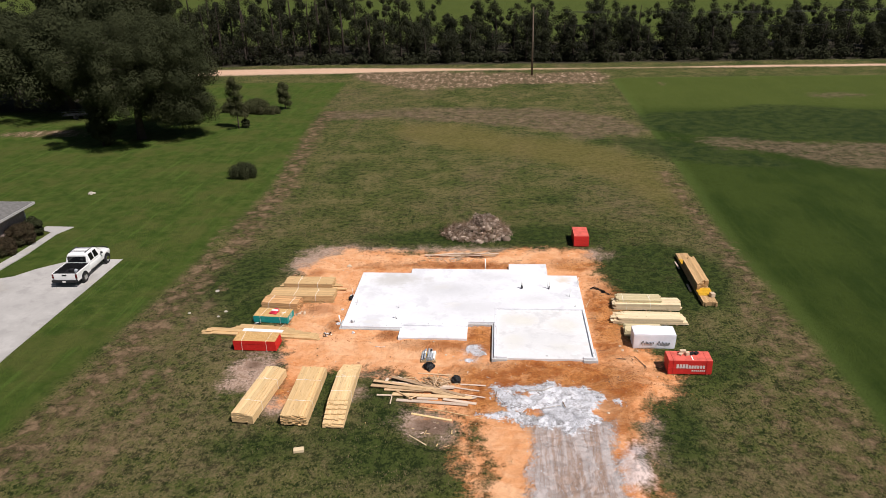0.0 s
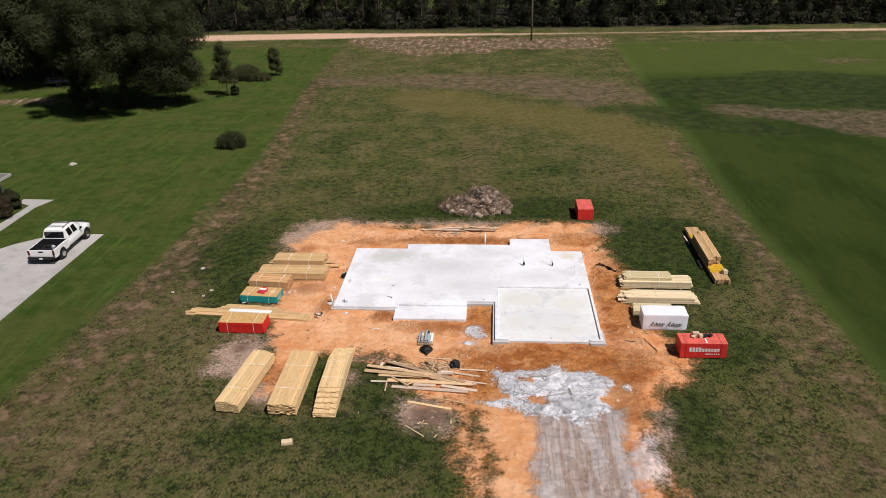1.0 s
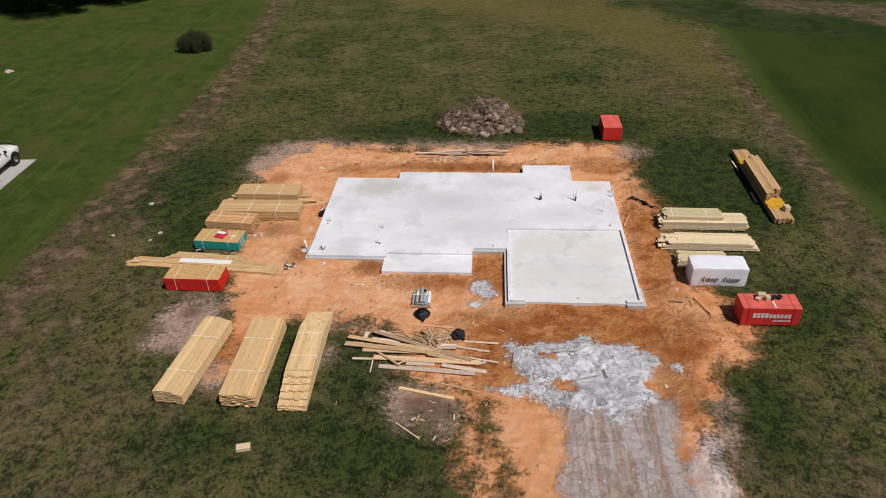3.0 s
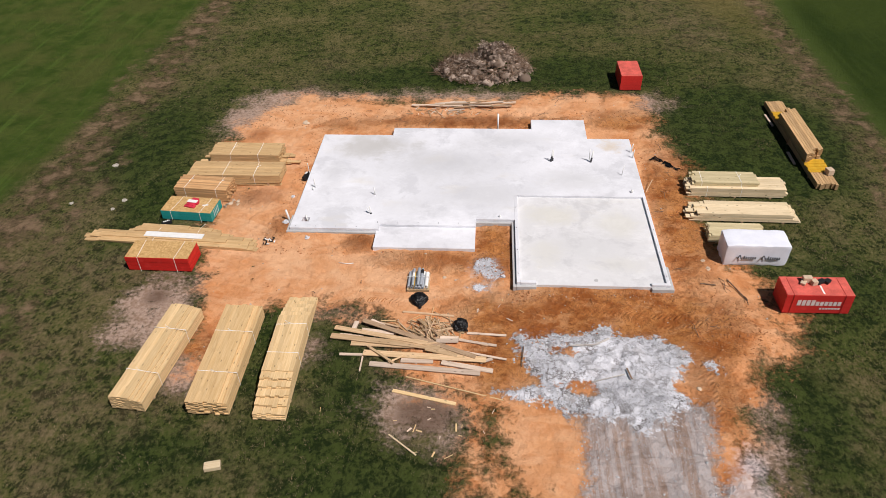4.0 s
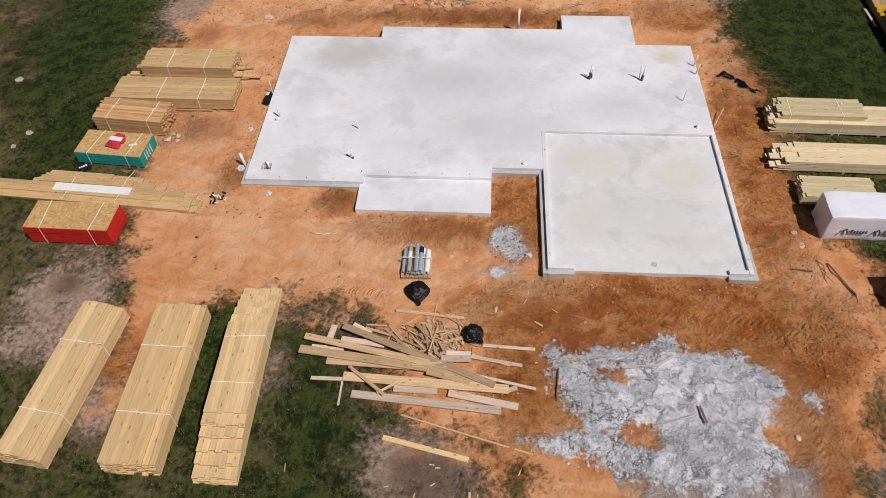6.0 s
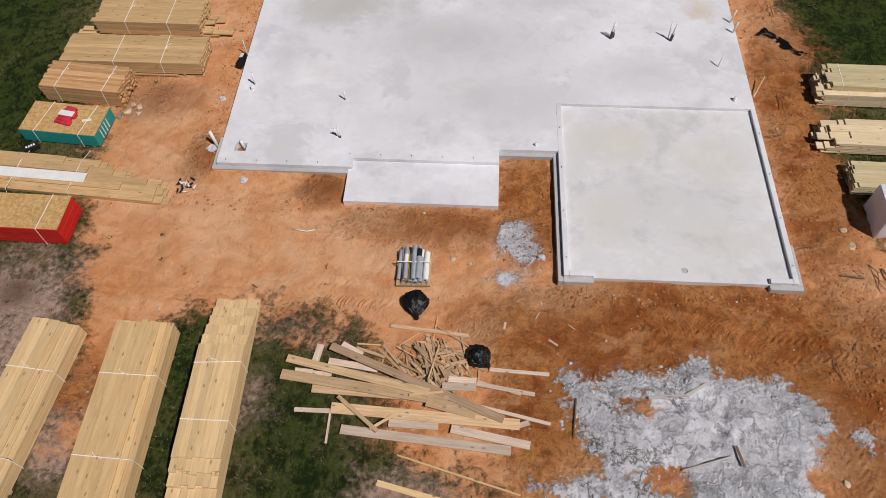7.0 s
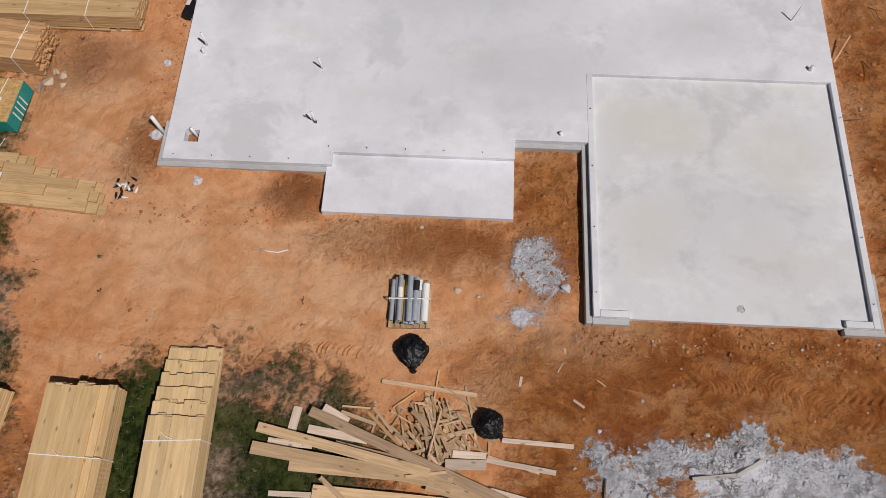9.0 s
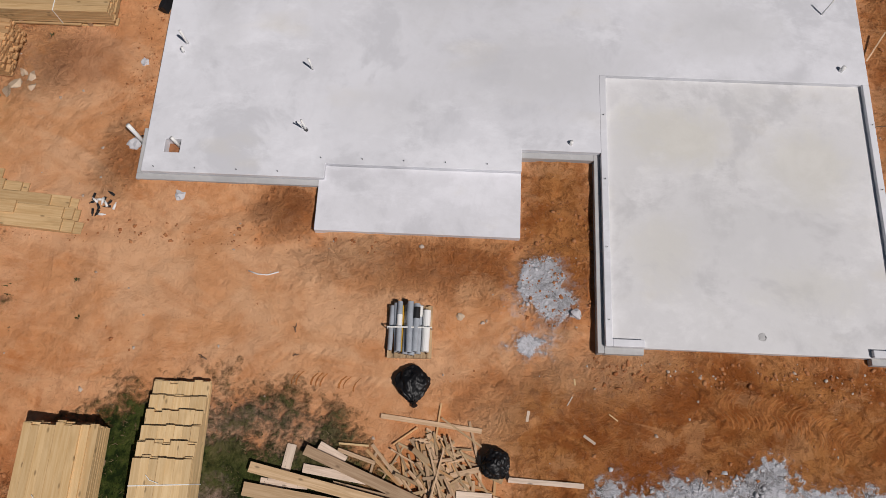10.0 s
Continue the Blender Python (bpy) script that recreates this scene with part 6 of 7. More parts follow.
x, y = scatter(30000, 0.3, 8.6, 12, 26.6, lambda x, y: np.clip(inside_by(RUB, x, y) * 2.5 + 0.4, 0, 1) * (0.08 + 0.22 * vnoise(x, y, 0.5, 41)) + np.clip(inside_by(GRAV, x, y) + 0.3, 0, 0.28))
pebbles("gravel", "grey-white crushed concrete and gravel spread over the drive", "gravel", x, y, rng.gamma(1.4, 0.006, len(x)) + 0.007, GRAVEL, 0.45)
x, y = scatter(240, 1.0, 8.0, 22, 26.3, lambda x, y: np.clip(0.5 - np.abs(inside_by(RUB, x, y)) * 1.6, 0, 1))
pebbles("rubble", "larger broken lumps of old concrete at the gravel's rim", "rubble", x, y, rng.gamma(1.5, 0.010, len(x)) + 0.014, GRAVEL, 0.3)
cx = np.array([1.8, 2.3, 3.3, 4.0, 4.5, 2.2, 2.8, 3.2, 3.6, 6.3, 1.7, 2.5])
cy = np.array([25.4, 25.3, 25.7, 25.7, 25.9, 22.6, 22.8, 22.9, 22.7, 25.3, 24.6, 24.4])
pick = rng.integers(0, 12, 150)
pebbles("rubble", "small broken crumbs of old concrete at the gravel's rim", "rubble", cx[pick] + rng.normal(0, 0.25, 150), cy[pick] + rng.normal(0, 0.14, 150), rng.gamma(1.6, 0.011, 150) + 0.014, GRAVEL, 0.4)
x, y = scatter(90, -0.6, 1.2, 27.8, 30, lambda x, y: blobs(x, y, [(0.35, 29.3, 0.36, 0.5), (0.6, 28.95, 0.42, 0.26)]) > 0.02)
pebbles("rubble", "grey crumbs of spilled concrete by the porch", "rubble", x, y, rng.uniform(0.015, 0.05, len(x)), GRAVEL, 0.5)


def clod_want(x, y):
    w = 0.006 + 0.45 * (np.hypot((x - 9.0) / 1.6, (y - 26.2) / 1.5) < 1) + 0.16 * (np.abs(x - 8.3) < 0.9) * (y > 27.5) * (y < 39) + 0.35 * (np.abs(y - 27.6) < 0.35) * (x > 1.5) * (x < 7.6) + 0.02 * (np.abs(y - 26.7) < 1.0) * (x > 1.2) * (x < 8) + 0.25 * (np.abs(y - 41.4) < 1.0) + 0.55 * (x > 0) * (x < 1.5) * (y > 28.5) * (y < 32) + 0.3 * (np.abs(y - 30.05) < 0.25) * (x < 0) + 0.35 * (np.abs(x + 8.2) < 0.4) * (y > 31)
    return w * (inside_by(DIRT, x, y) > 0.2) * ~on_slab(x, y) * (inside_by(RUB, x, y) < 0)


x, y = scatter(80000, -13, 11, 22, 44.5, clod_want)
pebbles("soil_clods", "crumbled red-brown clods of subsoil round the slab", "soil", x, y, rng.gamma(1.1, 0.010, len(x)) + 0.006, CLODS, 0.5)
x, y = scatter(900, 7.4, 10.8, 24.3, 28.0, lambda x, y: np.clip(1.1 - np.hypot((x - 8.9) / 1.2, (y - 26.0) / 1.1), 0, 1))
pebbles("soil_clods", "large dark clods on the spoil heap", "soil", x, y, rng.gamma(1.4, 0.012, len(x)) + 0.014, CLODS, 0.55)

x, y = scatter(46, 2.3, 7.4, 27.6, 27.95, lambda x, y: 0.8 + 0 * x)
pebbles("rubble", "pale and grey lumps along the garage footing", "rubble", x, y, rng.gamma(1.4, 0.010, len(x)) + 0.012, RUBCHIP, 0.45)
x, y = scatter(170, 1.4, 7.8, 27.4, 27.95, lambda x, y: 0.5 + 0.5 * vnoise(x, y, 0.8, 61))
pebbles("soil_clods", "dark clods thrown up along the garage footing", "soil", x, y, rng.gamma(1.4, 0.014, len(x)) + 0.012, CLODS, 0.6)
x, y = scatter(260, 7.5, 9.6, 28, 40.5, lambda x, y: 0.4 + 0.5 * vnoise(x, y, 0.7, 91))
pebbles("soil_clods", "lumps of red-brown subsoil along the slab", "soil", x, y, rng.gamma(1.4, 0.013, len(x)) + 0.014, CLODS, 0.6)
x, y = scatter(800, -12.5, 10.5, 22, 44, lambda x, y: (inside_by(DIRT, x, y) > 0.1) * ~on_slab(x, y) * (inside_by(RUB, x, y) < 0) * 0.5)
pebbles("pale_chips", "small pale stones and chips scattered over bare soil", "stones", x, y, rng.gamma(1.2, 0.012, len(x)) + 0.01, RUBCHIP, 0.5)


def tyre_print(line, half, lean):
    """Soil squeezed up between the lugs of a tyre: bent ridges across one half of the track, worn away here and there."""
    line = [Vector((px, py, 0)) for px, py in line]
    verts, faces, along = [], [], 0.0
    for a, b in zip(line, line[1:]):
        d = (b - a).normalized()
        side = Vector((-d.y, d.x, 0))
        while along < (b - a).length:
            c = a + d * along
            along += 0.092 + rng.uniform(-0.006, 0.006)
            if rng.random() < 0.24:
                continue
            thick, rise = rng.uniform(0.020, 0.030), rng.uniform(0.010, 0.028)
            k = len(verts)
            for q in (-1.0, -0.4, 0.3, 1.0):
                p = c + side * (q * half * rng.uniform(0.9, 1.05)) + d * (lean * half * (q * 0.6 + q * q * 0.5))
                z = gz(p.x, p.y)
                verts += [(p.x - d.x * thick, p.y - d.y * thick, z - 0.01), (p.x, p.y, z + rise * (1.1 - 0.5 * abs(q))), (p.x + d.x * thick, p.y + d.y * thick, z - 0.01)]
            for i in range(3):
                m = k + i * 3
                faces += [(m, m + 1, m + 4, m + 3), (m + 1, m + 2, m + 5, m + 4)]
        along -= (b - a).length
    tagged(new("tyre_ridges", mesh_arrays("tyre_ridges", np.array(verts), np.array(faces), DAMP_SOIL)), "ridges of damp orange soil left by a lugged tyre", "tyre print", kind="stuff")


tyre_print(((3.68, 27.20), (4.43, 27.20), (4.99, 27.08), (5.75, 26.82), (6.47, 26.45)), 0.15, 0.8)
tyre_print(((3.81, 26.85), (4.5, 26.87), (5.18, 26.78), (5.7, 26.53), (6.1, 26.2)), 0.15, -0.8)
tyre_print(((-4.25, 27.29), (-3.53, 27.26), (-3.0, 27.2)), 0.13, 0.7)

# brush pile: roots, leaves, sticks and lumps on a low uneven mound
n = 500
a, q = rng.uniform(0, 6.28, n), np.sqrt(rng.random(n))
bx, by = np.cos(a) * q * 2.7 + 0.1, np.sin(a) * q * 1.8 + 47.3
pebbles("brush_pile", "low pile of grey-brown roots, brush and lumps of earth in grass", "brush pile", bx, by, rng.gamma(1.5, 0.05, n) + 0.03, RUBBISH, 0.8, 0.3)
x, y = rng.normal(1.3, 0.6, 90), rng.normal(47.0, 0.5, 90)
pebbles("brush_pile", "pale lumps of earth and root on the brush pile", "brush pile", x, y, rng.gamma(2.0, 0.045, 90) + 0.05, RUBBISH, 0.8, 0.35)
n = 7000
a, q = rng.uniform(0, 6.28, n), np.sqrt(rng.random(n)) * (0.85 + 0.25 * rng.random(n))
bx, by = np.cos(a) * q * 2.7 + 0.15, np.sin(a) * q * 1.85 + 47.3
bz = height(bx, by) + rng.random(n) * 0.22 * np.clip(1.3 - q, 0, 1) * (1 + 1.6 * (np.hypot(bx - 0.9, by - 47.6) < 1.1))
u = rng.normal(0, 1, (n, 3)) * (1, 1, 0.6)
u /= np.linalg.norm(u, axis=1, keepdims=True)
w = np.cross(u, rng.normal(0, 1, (n, 3)))
w /= np.linalg.norm(w, axis=1, keepdims=True)
ln = rng.gamma(2.0, 0.032, (n, 1)) + 0.025
p = np.stack([bx, by, bz], 1)
v = np.stack([p - u * ln, p + w * ln * 0.3, p + u * ln, p - w * ln * 0.3], 1).reshape(-1, 3)
tagged(new("brush_litter", mesh_arrays("brush_litter", v, np.arange(4 * n).reshape(-1, 4), RUBBISH)), "dry leaves, bark and chips lying over the brush pile", "brush", kind="stuff")
verts, faces = [], []
for i in range(1500):
    a, q = rng.uniform(0, 6.28), math.sqrt(rng.random())
    p = np.array([math.cos(a) * q * 2.8, math.sin(a) * q * 1.95 + 47.3, 0])
    p[2] = gz(p[0], p[1]) + rng.uniform(0, 0.15)
    d = rng.normal(0, 1, 3) * (1, 1, 0.55)
    d[2] = abs(d[2])
    d = d / np.linalg.norm(d) * rng.uniform(0.25, 1.0)
    w = np.cross(d, (0.3, 0.2, 1))
    w = w / np.linalg.norm(w) * rng.uniform(0.008, 0.03)
    u = np.cross(w, d)
    u = u / np.linalg.norm(u) * np.linalg.norm(w)
    k = len(verts)
    verts += [p + w, p - w * 0.5 + u, p - w * 0.5 - u, p + d]
    faces += [(k, k + 1, k + 3), (k + 1, k + 2, k + 3), (k + 2, k, k + 3)]
tagged(new("brush_sticks", mesh_arrays("brush_sticks", np.array(verts), np.array(faces), STICK)), "tangle of dry sticks and roots on the brush pile", "brush", kind="stuff")


def grass(name, label, n, x0, x1, y0, y1, want, h, blades=4, w=0.012, fresh=None):
    """Tufts of leaning blades over a stretch of ground."""
    x, y = scatter(n, x0, x1, y0, y1, want)
    m = len(x)
    a = rng.uniform(0, 6.28, (m, blades))
    hh = rng.uniform(0.5, 1.0, (m, blades)) * (h * (0.6 + 0.8 * rng.random((m, 1))))
    lean = rng.uniform(0.3, 1.1, (m, blades)) * hh
    px = x[:, None] + rng.normal(0, 0.03, (m, blades))
    py = y[:, None] + rng.normal(0, 0.03, (m, blades))
    z = np.repeat(height(x, y)[:, None] - 0.005, blades, 1)
    sx, sy = -np.sin(a) * w, np.cos(a) * w
    v = np.stack([np.stack([px + sx, py + sy, z], -1), np.stack([px - sx, py - sy, z], -1), np.stack([px + np.cos(a) * lean, py + np.sin(a) * lean, z + hh], -1)], 2).reshape(-1, 3)
    f = np.arange(len(v)).reshape(-1, 3)
    lush = np.repeat(np.clip(fresh(x, y), 0, 1) if fresh else np.zeros(m), blades * 3)
    return tagged(new(name, mesh_arrays(name, v, f, BLADES, {"fresh": lush, "dry": np.repeat(np.clip(parched(x, y), 0, 1), blades * 3)})), label, "grass", kind="stuff")


def parched(x, y):
    return vnoise(x, y, 1.4, 35) * 0.9 + vnoise(x, y, 0.45, 36) * 0.7 + vnoise(x, y, 6, 37) * 0.5 - 0.05 + 0.4 * np.clip((28 - y) / 4, 0, 1)


def lot_want(x, y):
    z = zones(x, y)
    bare = np.maximum(np.maximum(z["dirt"], z["grav"]), z["pale"] * 1.2)
    thin = 0.15 + 0.85 * np.clip(vnoise(x, y, 0.8, 31) * 1.5 + 0.4 - 0.35 * np.clip(parched(x, y), 0, 1), 0, 1)
    thin = thin * np.clip(np.minimum(np.minimum(19 - np.abs(x), y - 9), 56 - y) / 6 + 0.1, 0, 1)
    return np.clip(0.25 - bare * 2.2, 0.0, 1) * thin * (1 - 0.5 * (z["straw"] > 0)) * (z["lawn"] < 0) * (z["field"] < 0) + 0.02 * (z["pale"] > 0) * (z["dirt"] < 1)


grass("rough_grass", "rough patchy grass of the lot, green and straw coloured", 130000, -19, 19, 9, 56, lot_want, 0.085, 4, 0.011, lambda x, y: np.clip(zones(x, y)["green"] * 0.8 + 0.2 + vnoise(x, y, 2.2, 33) * 0.4, 0, 1))


def weed(x, y, r):
    bm = bmesh.new()
    g = random.Random(x * 7 + y)
    for i in range(14):
        a, ln = g.uniform(0, 6.28), g.uniform(0.5, 1.0) * r
        d, s = Vector((math.cos(a), math.sin(a), 0)), Vector((-math.sin(a), math.cos(a), 0)) * 0.012
        v = [bm.verts.new(d * 0.01 + s), bm.verts.new(d * 0.01 - s), bm.verts.new(d * ln * 0.6 + Vector((0, 0, ln * 0.6)) - s * 0.7), bm.verts.new(d * ln * 0.6 + Vector((0, 0, ln * 0.6)) + s * 0.7), bm.verts.new(d * ln + Vector((0, 0, ln * 0.5)))]
        bm.faces.new(v[:4])
        bm.faces.new((v[3], v[2], v[4]))
    tagged(part("weed", bm, BLADES), "small green weed growing in bare soil", "weed", "weeds in the soil").matrix_world = pose(x, y, gz(x, y))


for x, y in ((-8.72, 29.0), (-8.55, 28.25), (-10.45, 34.6)):
    weed(x, y, 0.08)


# chip on the garage floor
bm = bmesh.new()
bmesh.ops.create_icosphere(bm, subdivisions=2, radius=0.075)
for v in bm.verts:
    v.co *= 1 + 0.6 * noise.noise(v.co * 16)
    v.co.z = max(v.co.z * 0.14, 0.0)
tagged(part("stone", bm, CONCRETE_EDGE), "flat grey chip lying on the garage floor", "stone", "stones").matrix_world = pose(4.61, 28.41, GAR_Z)


# ---- the neighbour's drive, house corner and pickup ----
def flat_slab(name, label, outline, z0, z1, material, category):
    bm = bmesh.new()
    lo = [bm.verts.new((x, y, z0)) for x, y in outline]
    hi = [bm.verts.new((x, y, z1)) for x, y in outline]
    bm.faces.new(hi)
    for i in range(len(lo)):
        j = (i + 1) % len(lo)
        bm.faces.new((lo[i], lo[j], hi[j], hi[i]))
    bm.normal_update()
    return tagged(part(name, bm, material), label, category, kind="structure")


flat_slab("driveway", "pale concrete driveway with a rounded edge beside the lawn", [(-26.9, 8), (-26.9, 41.6), (-29.5, 41.45), (-31.2, 40.9), (-32.6, 39.7), (-33.6, 38.3), (-36, 37.2), (-46, 36.8), (-46, 8)], -0.3, 0.05, DRIVE, "driveway")
flat_slab("walkway", "narrow pale concrete path by the house corner", [(-34.6, 48.3), (-37.2, 48.4), (-37.2, 47.6), (-35.9, 47.0), (-36.0, 42.0), (-36.3, 39.0), (-35.4, 39.0), (-35.1, 42.5), (-35.2, 46.6)], -0.3, 0.055, DRIVE, "path")

house = thing("house", "corner of a single-storey pale brick house with grey shingle roof", "house", (-37.7, 46.9, 0))
bm = bmesh.new()
box(bm, -12, 0, -14, 0, -0.1, 2.6)
part("wall", bm, BRICK, house)
bm = bmesh.new()
ridge = [(-6, -13.9, 4.9), (-6, -5.0, 4.9)]
lo = [bm.verts.new(c) for c in ((-12.6, -14.6, 2.55), (0.6, -14.6, 2.55), (0.6, 0.6, 2.55), (-12.6, 0.6, 2.55))]
top = [bm.verts.new(c) for c in ridge]
for f in ((lo[0], lo[1], top[0]), (lo[1], lo[2], top[1], top[0]), (lo[2], lo[3], top[1]), (lo[3], lo[0], top[0], top[1]), (lo[3], lo[2], lo[1], lo[0])):
    bm.faces.new(f)
part("roof", bm, ROOF, house)
for x0, x1, y0, y1 in ((-12.6, 0.6, 0.6, 0.66), (0.6, 0.66, -14.6, 0.66)):
    bm = bmesh.new()
    box(bm, x0, x1, y0, y1, 2.42, 2.6)
    part("gutter", bm, GUTTER, house, "greyish white gutter")
bm = bmesh.new()
tube(bm, [(0.06, -0.15, 2.5), (0.06, -0.15, 0.1)], [0.05] * 2, 8)
part("downpipe", bm, PVC, house, "white downpipe")


def pickup(x, y, rz):
    """A crew-cab pickup along y, its tailgate at y = 0."""
    ob = thing("pickup_truck", "white crew-cab pickup with open bed and dark windows, on a driveway", "pickup truck", (x, y, 0.05), rz)
    bm = bmesh.new()

    def loft(sections):
        """Rounded cross-sections along y: half width, bottom, top, crown of the top face."""
        rings = []
        for yy, hw, z0, z1, crown in sections:
            ring = []
            for q in range(20):
                a = 2 * math.pi * (q + 0.5) / 20
                c, d = math.cos(a), math.sin(a)
                px = math.copysign(abs(c) ** 0.38, c) * hw
                pz = (z0 + z1) / 2 + math.copysign(abs(d) ** 0.38, d) * (z1 - z0) / 2
                ring.append(bm.verts.new((px, yy, pz + (crown * (1 - (px / hw) ** 2) if d > 0 else 0))))
            rings.append(ring)
        for a, b in zip(rings, rings[1:]):
            for q in range(20):
                bm.faces.new((a[q], a[(q + 1) % 20], b[(q + 1) % 20], b[q]))
        bm.faces.new(rings[0][::-1])
        bm.faces.new(rings[-1])

    loft([(1.85, 0.90, 0.42, 1.03, 0.0), (2.0, 0.92, 0.40, 1.04, 0.0), (3.4, 0.92, 0.40, 1.06, 0.0), (3.9, 0.92, 0.40, 1.07, 0.03), (4.4, 0.91, 0.41, 1.04, 0.05), (4.8, 0.88, 0.43, 0.98, 0.05), (5.05, 0.80, 0.46, 0.90, 0.04), (5.2, 0.66, 0.50, 0.78, 0.02)])
    bmesh.ops.recalc_face_normals(bm, faces=bm.faces[:])
    part("body", bm, CAR_WHITE, ob, smooth=True)
    CAB = [(1.87, 1.02, 1.08), (1.98, 1.02, 1.60), (2.12, 1.02, 1.70), (2.7, 1.02, 1.745), (3.15, 1.02, 1.72), (3.42, 1.02, 1.62), (4.02, 1.02, 1.09)]

    def cab_side(f):
        return 0.89 - 0.21 * f

    bm = bmesh.new()
    rings = []
    for yy, z0, z1 in CAB:
        top = cab_side((z1 - z0) / 0.72)
        rings.append([bm.verts.new(p) for p in ((-0.89, yy, z0), (0.89, yy, z0), (top + 0.01, yy, z1 - 0.05), (top - 0.06, yy, z1 - 0.005), (0.25, yy, z1 + 0.015), (-0.25, yy, z1 + 0.015), (-top + 0.06, yy, z1 - 0.005), (-top - 0.01, yy, z1 - 0.05))])
    for a, b in zip(rings, rings[1:]):
        for q in range(8):
            bm.faces.new((a[q], a[(q + 1) % 8], b[(q + 1) % 8], b[q]))
    bm.faces.new(rings[0][::-1])
    bm.faces.new(rings[-1])
    bmesh.ops.recalc_face_normals(bm, faces=bm.faces[:])
    part("cab", bm, CAR_WHITE, ob)
    bm = bmesh.new()
    tube(bm, [(-0.78, 4.86, 0.98), (-0.4, 5.06, 1.0), (0, 5.11, 1.01), (0.4, 5.06, 1.0), (0.78, 4.86, 0.98)], [0.035] * 5, 8)
    part("hood_guard", bm, BLACK, ob, "black strip along the bonnet's rim", smooth=True)
    bm = bmesh.new()
    soft_box(bm, -0.55, 0.55, 5.12, 5.24, 0.55, 0.74, 0.02)
    part("grille", bm, BLACK, ob, "black grille")
    for s in (-1, 1):
        bm = bmesh.new()
        soft_box(bm, s * 0.87 - 0.05, s * 0.87 + 0.05, 0.05, 1.84, 0.45, 1.04, 0.025)
        part("bed_side", bm, CAR_WHITE, ob)
        for y0, y1 in ((2.12, 2.62), (2.72, 3.28)):
            bm = bmesh.new()
            slant = [(s * (cab_side(f) + 0.012), yy, 1.02 + f * 0.72) for yy, f in ((y0, 0.14), (y1, 0.14), (y1 - (0.12 if y0 > 2.7 else 0.0), 0.80), (y0 + 0.03, 0.80))]
            face = bm.faces.new([bm.verts.new(p) for p in slant])
            bmesh.ops.solidify(bm, geom=[face], thickness=0.012)
            part("side_window", bm, GLASS_DARK, ob)
        bm = bmesh.new()
        soft_box(bm, s * 0.84 - 0.06, s * 0.84 + 0.06, -0.02, 0.05, 0.68, 0.98, 0.01)
        part("tail_light", bm, TAIL_RED, ob, "dark red lamp")
        bm = bmesh.new()
        soft_box(bm, s * 1.02 - 0.07, s * 1.02 + 0.07, 3.42, 3.52, 1.1, 1.26, 0.02)
        part("mirror", bm, BLACK, ob)
        bm = bmesh.new()
        soft_box(bm, s * 0.58 - 0.02, s * 0.58 + 0.02, 2.1, 3.2, 1.75, 1.79, 0.008)
        part("roof_rail", bm, STEEL, ob)
        for wy in (0.95, 4.25):
            wheel = part("wheel", bmesh.new(), BLACK, ob)
            wheel.location = (s * 0.84, wy, 0.37)
            bm = bmesh.new()
            tube(bm, [(-0.13, 0, 0), (-0.11, 0, 0), (0.11, 0, 0), (0.13, 0, 0)], [0.32, 0.37, 0.37, 0.32], 24)
            part("tyre", bm, BLACK, wheel)
            bm = bmesh.new()
            tube(bm, [(s * 0.10, 0, 0), (s * 0.142, 0, 0)], [0.22, 0.20], 16)
            part("rim", bm, CHROME, wheel)
            bm = bmesh.new()
            tube(bm, [(s * 0.0, 0, 0.0), (s * 0.088, 0, 0)], [0.43, 0.43], 20)
            arch = part("wheel_arch", bm, BLACK, ob)
            arch.location = (s * 0.84, wy, 0.39)
    bm = bmesh.new()
    box(bm, -0.82, 0.82, 0.06, 1.84, 0.5, 0.58)
    box(bm, -0.815, -0.775, 0.07, 1.82, 0.58, 1.05)
    box(bm, 0.775, 0.815, 0.07, 1.82, 0.58, 1.05)
    box(bm, -0.77, 0.77, 1.78, 1.82, 0.58, 1.05)
    part("bed_liner", bm, BLACK, ob, "black bed liner")
    bm = bmesh.new()
    soft_box(bm, -0.78, 0.78, 0.0, 0.06, 0.56, 1.03, 0.012)
    part("tailgate", bm, CAR_WHITE, ob)
    bm = bmesh.new()
    soft_box(bm, -0.16, 0.16, -0.012, -0.002, 0.86, 0.96, 0.004)
    part("tailgate_handle", bm, BLACK, ob)
    bm = bmesh.new()
    soft_box(bm, -0.92, 0.92, -0.16, 0.0, 0.42, 0.58, 0.03)
    part("rear_bumper", bm, BLACK, ob)
    bm = bmesh.new()
    box(bm, -0.66, 0.66, 1.86, 1.95, 1.10, 1.52)
    part("rear_window", bm, GLASS_DARK, ob)
    bm = bmesh.new()
    v = [bm.verts.new(c) for c in ((-0.78, 3.99, 1.135), (0.78, 3.99, 1.135), (0.66, 3.45, 1.615), (-0.66, 3.45, 1.615))]
    face = bm.faces.new(v)
    bmesh.ops.solidify(bm, geom=[face], thickness=0.01)
    part("windscreen", bm, GLASS_DARK, ob)
    for yy in (2.3, 2.9):
        bm = bmesh.new()
        soft_box(bm, -0.58, 0.58, yy - 0.025, yy + 0.025, 1.785, 1.815, 0.006)
        part("roof_bar", bm, STEEL, ob)
    bm = bmesh.new()
    soft_box(bm, -0.12, 0.12, -0.17, -0.165, 0.44, 0.54, 0.002)
    part("plate", bm, PAPER, ob, "small white plate")
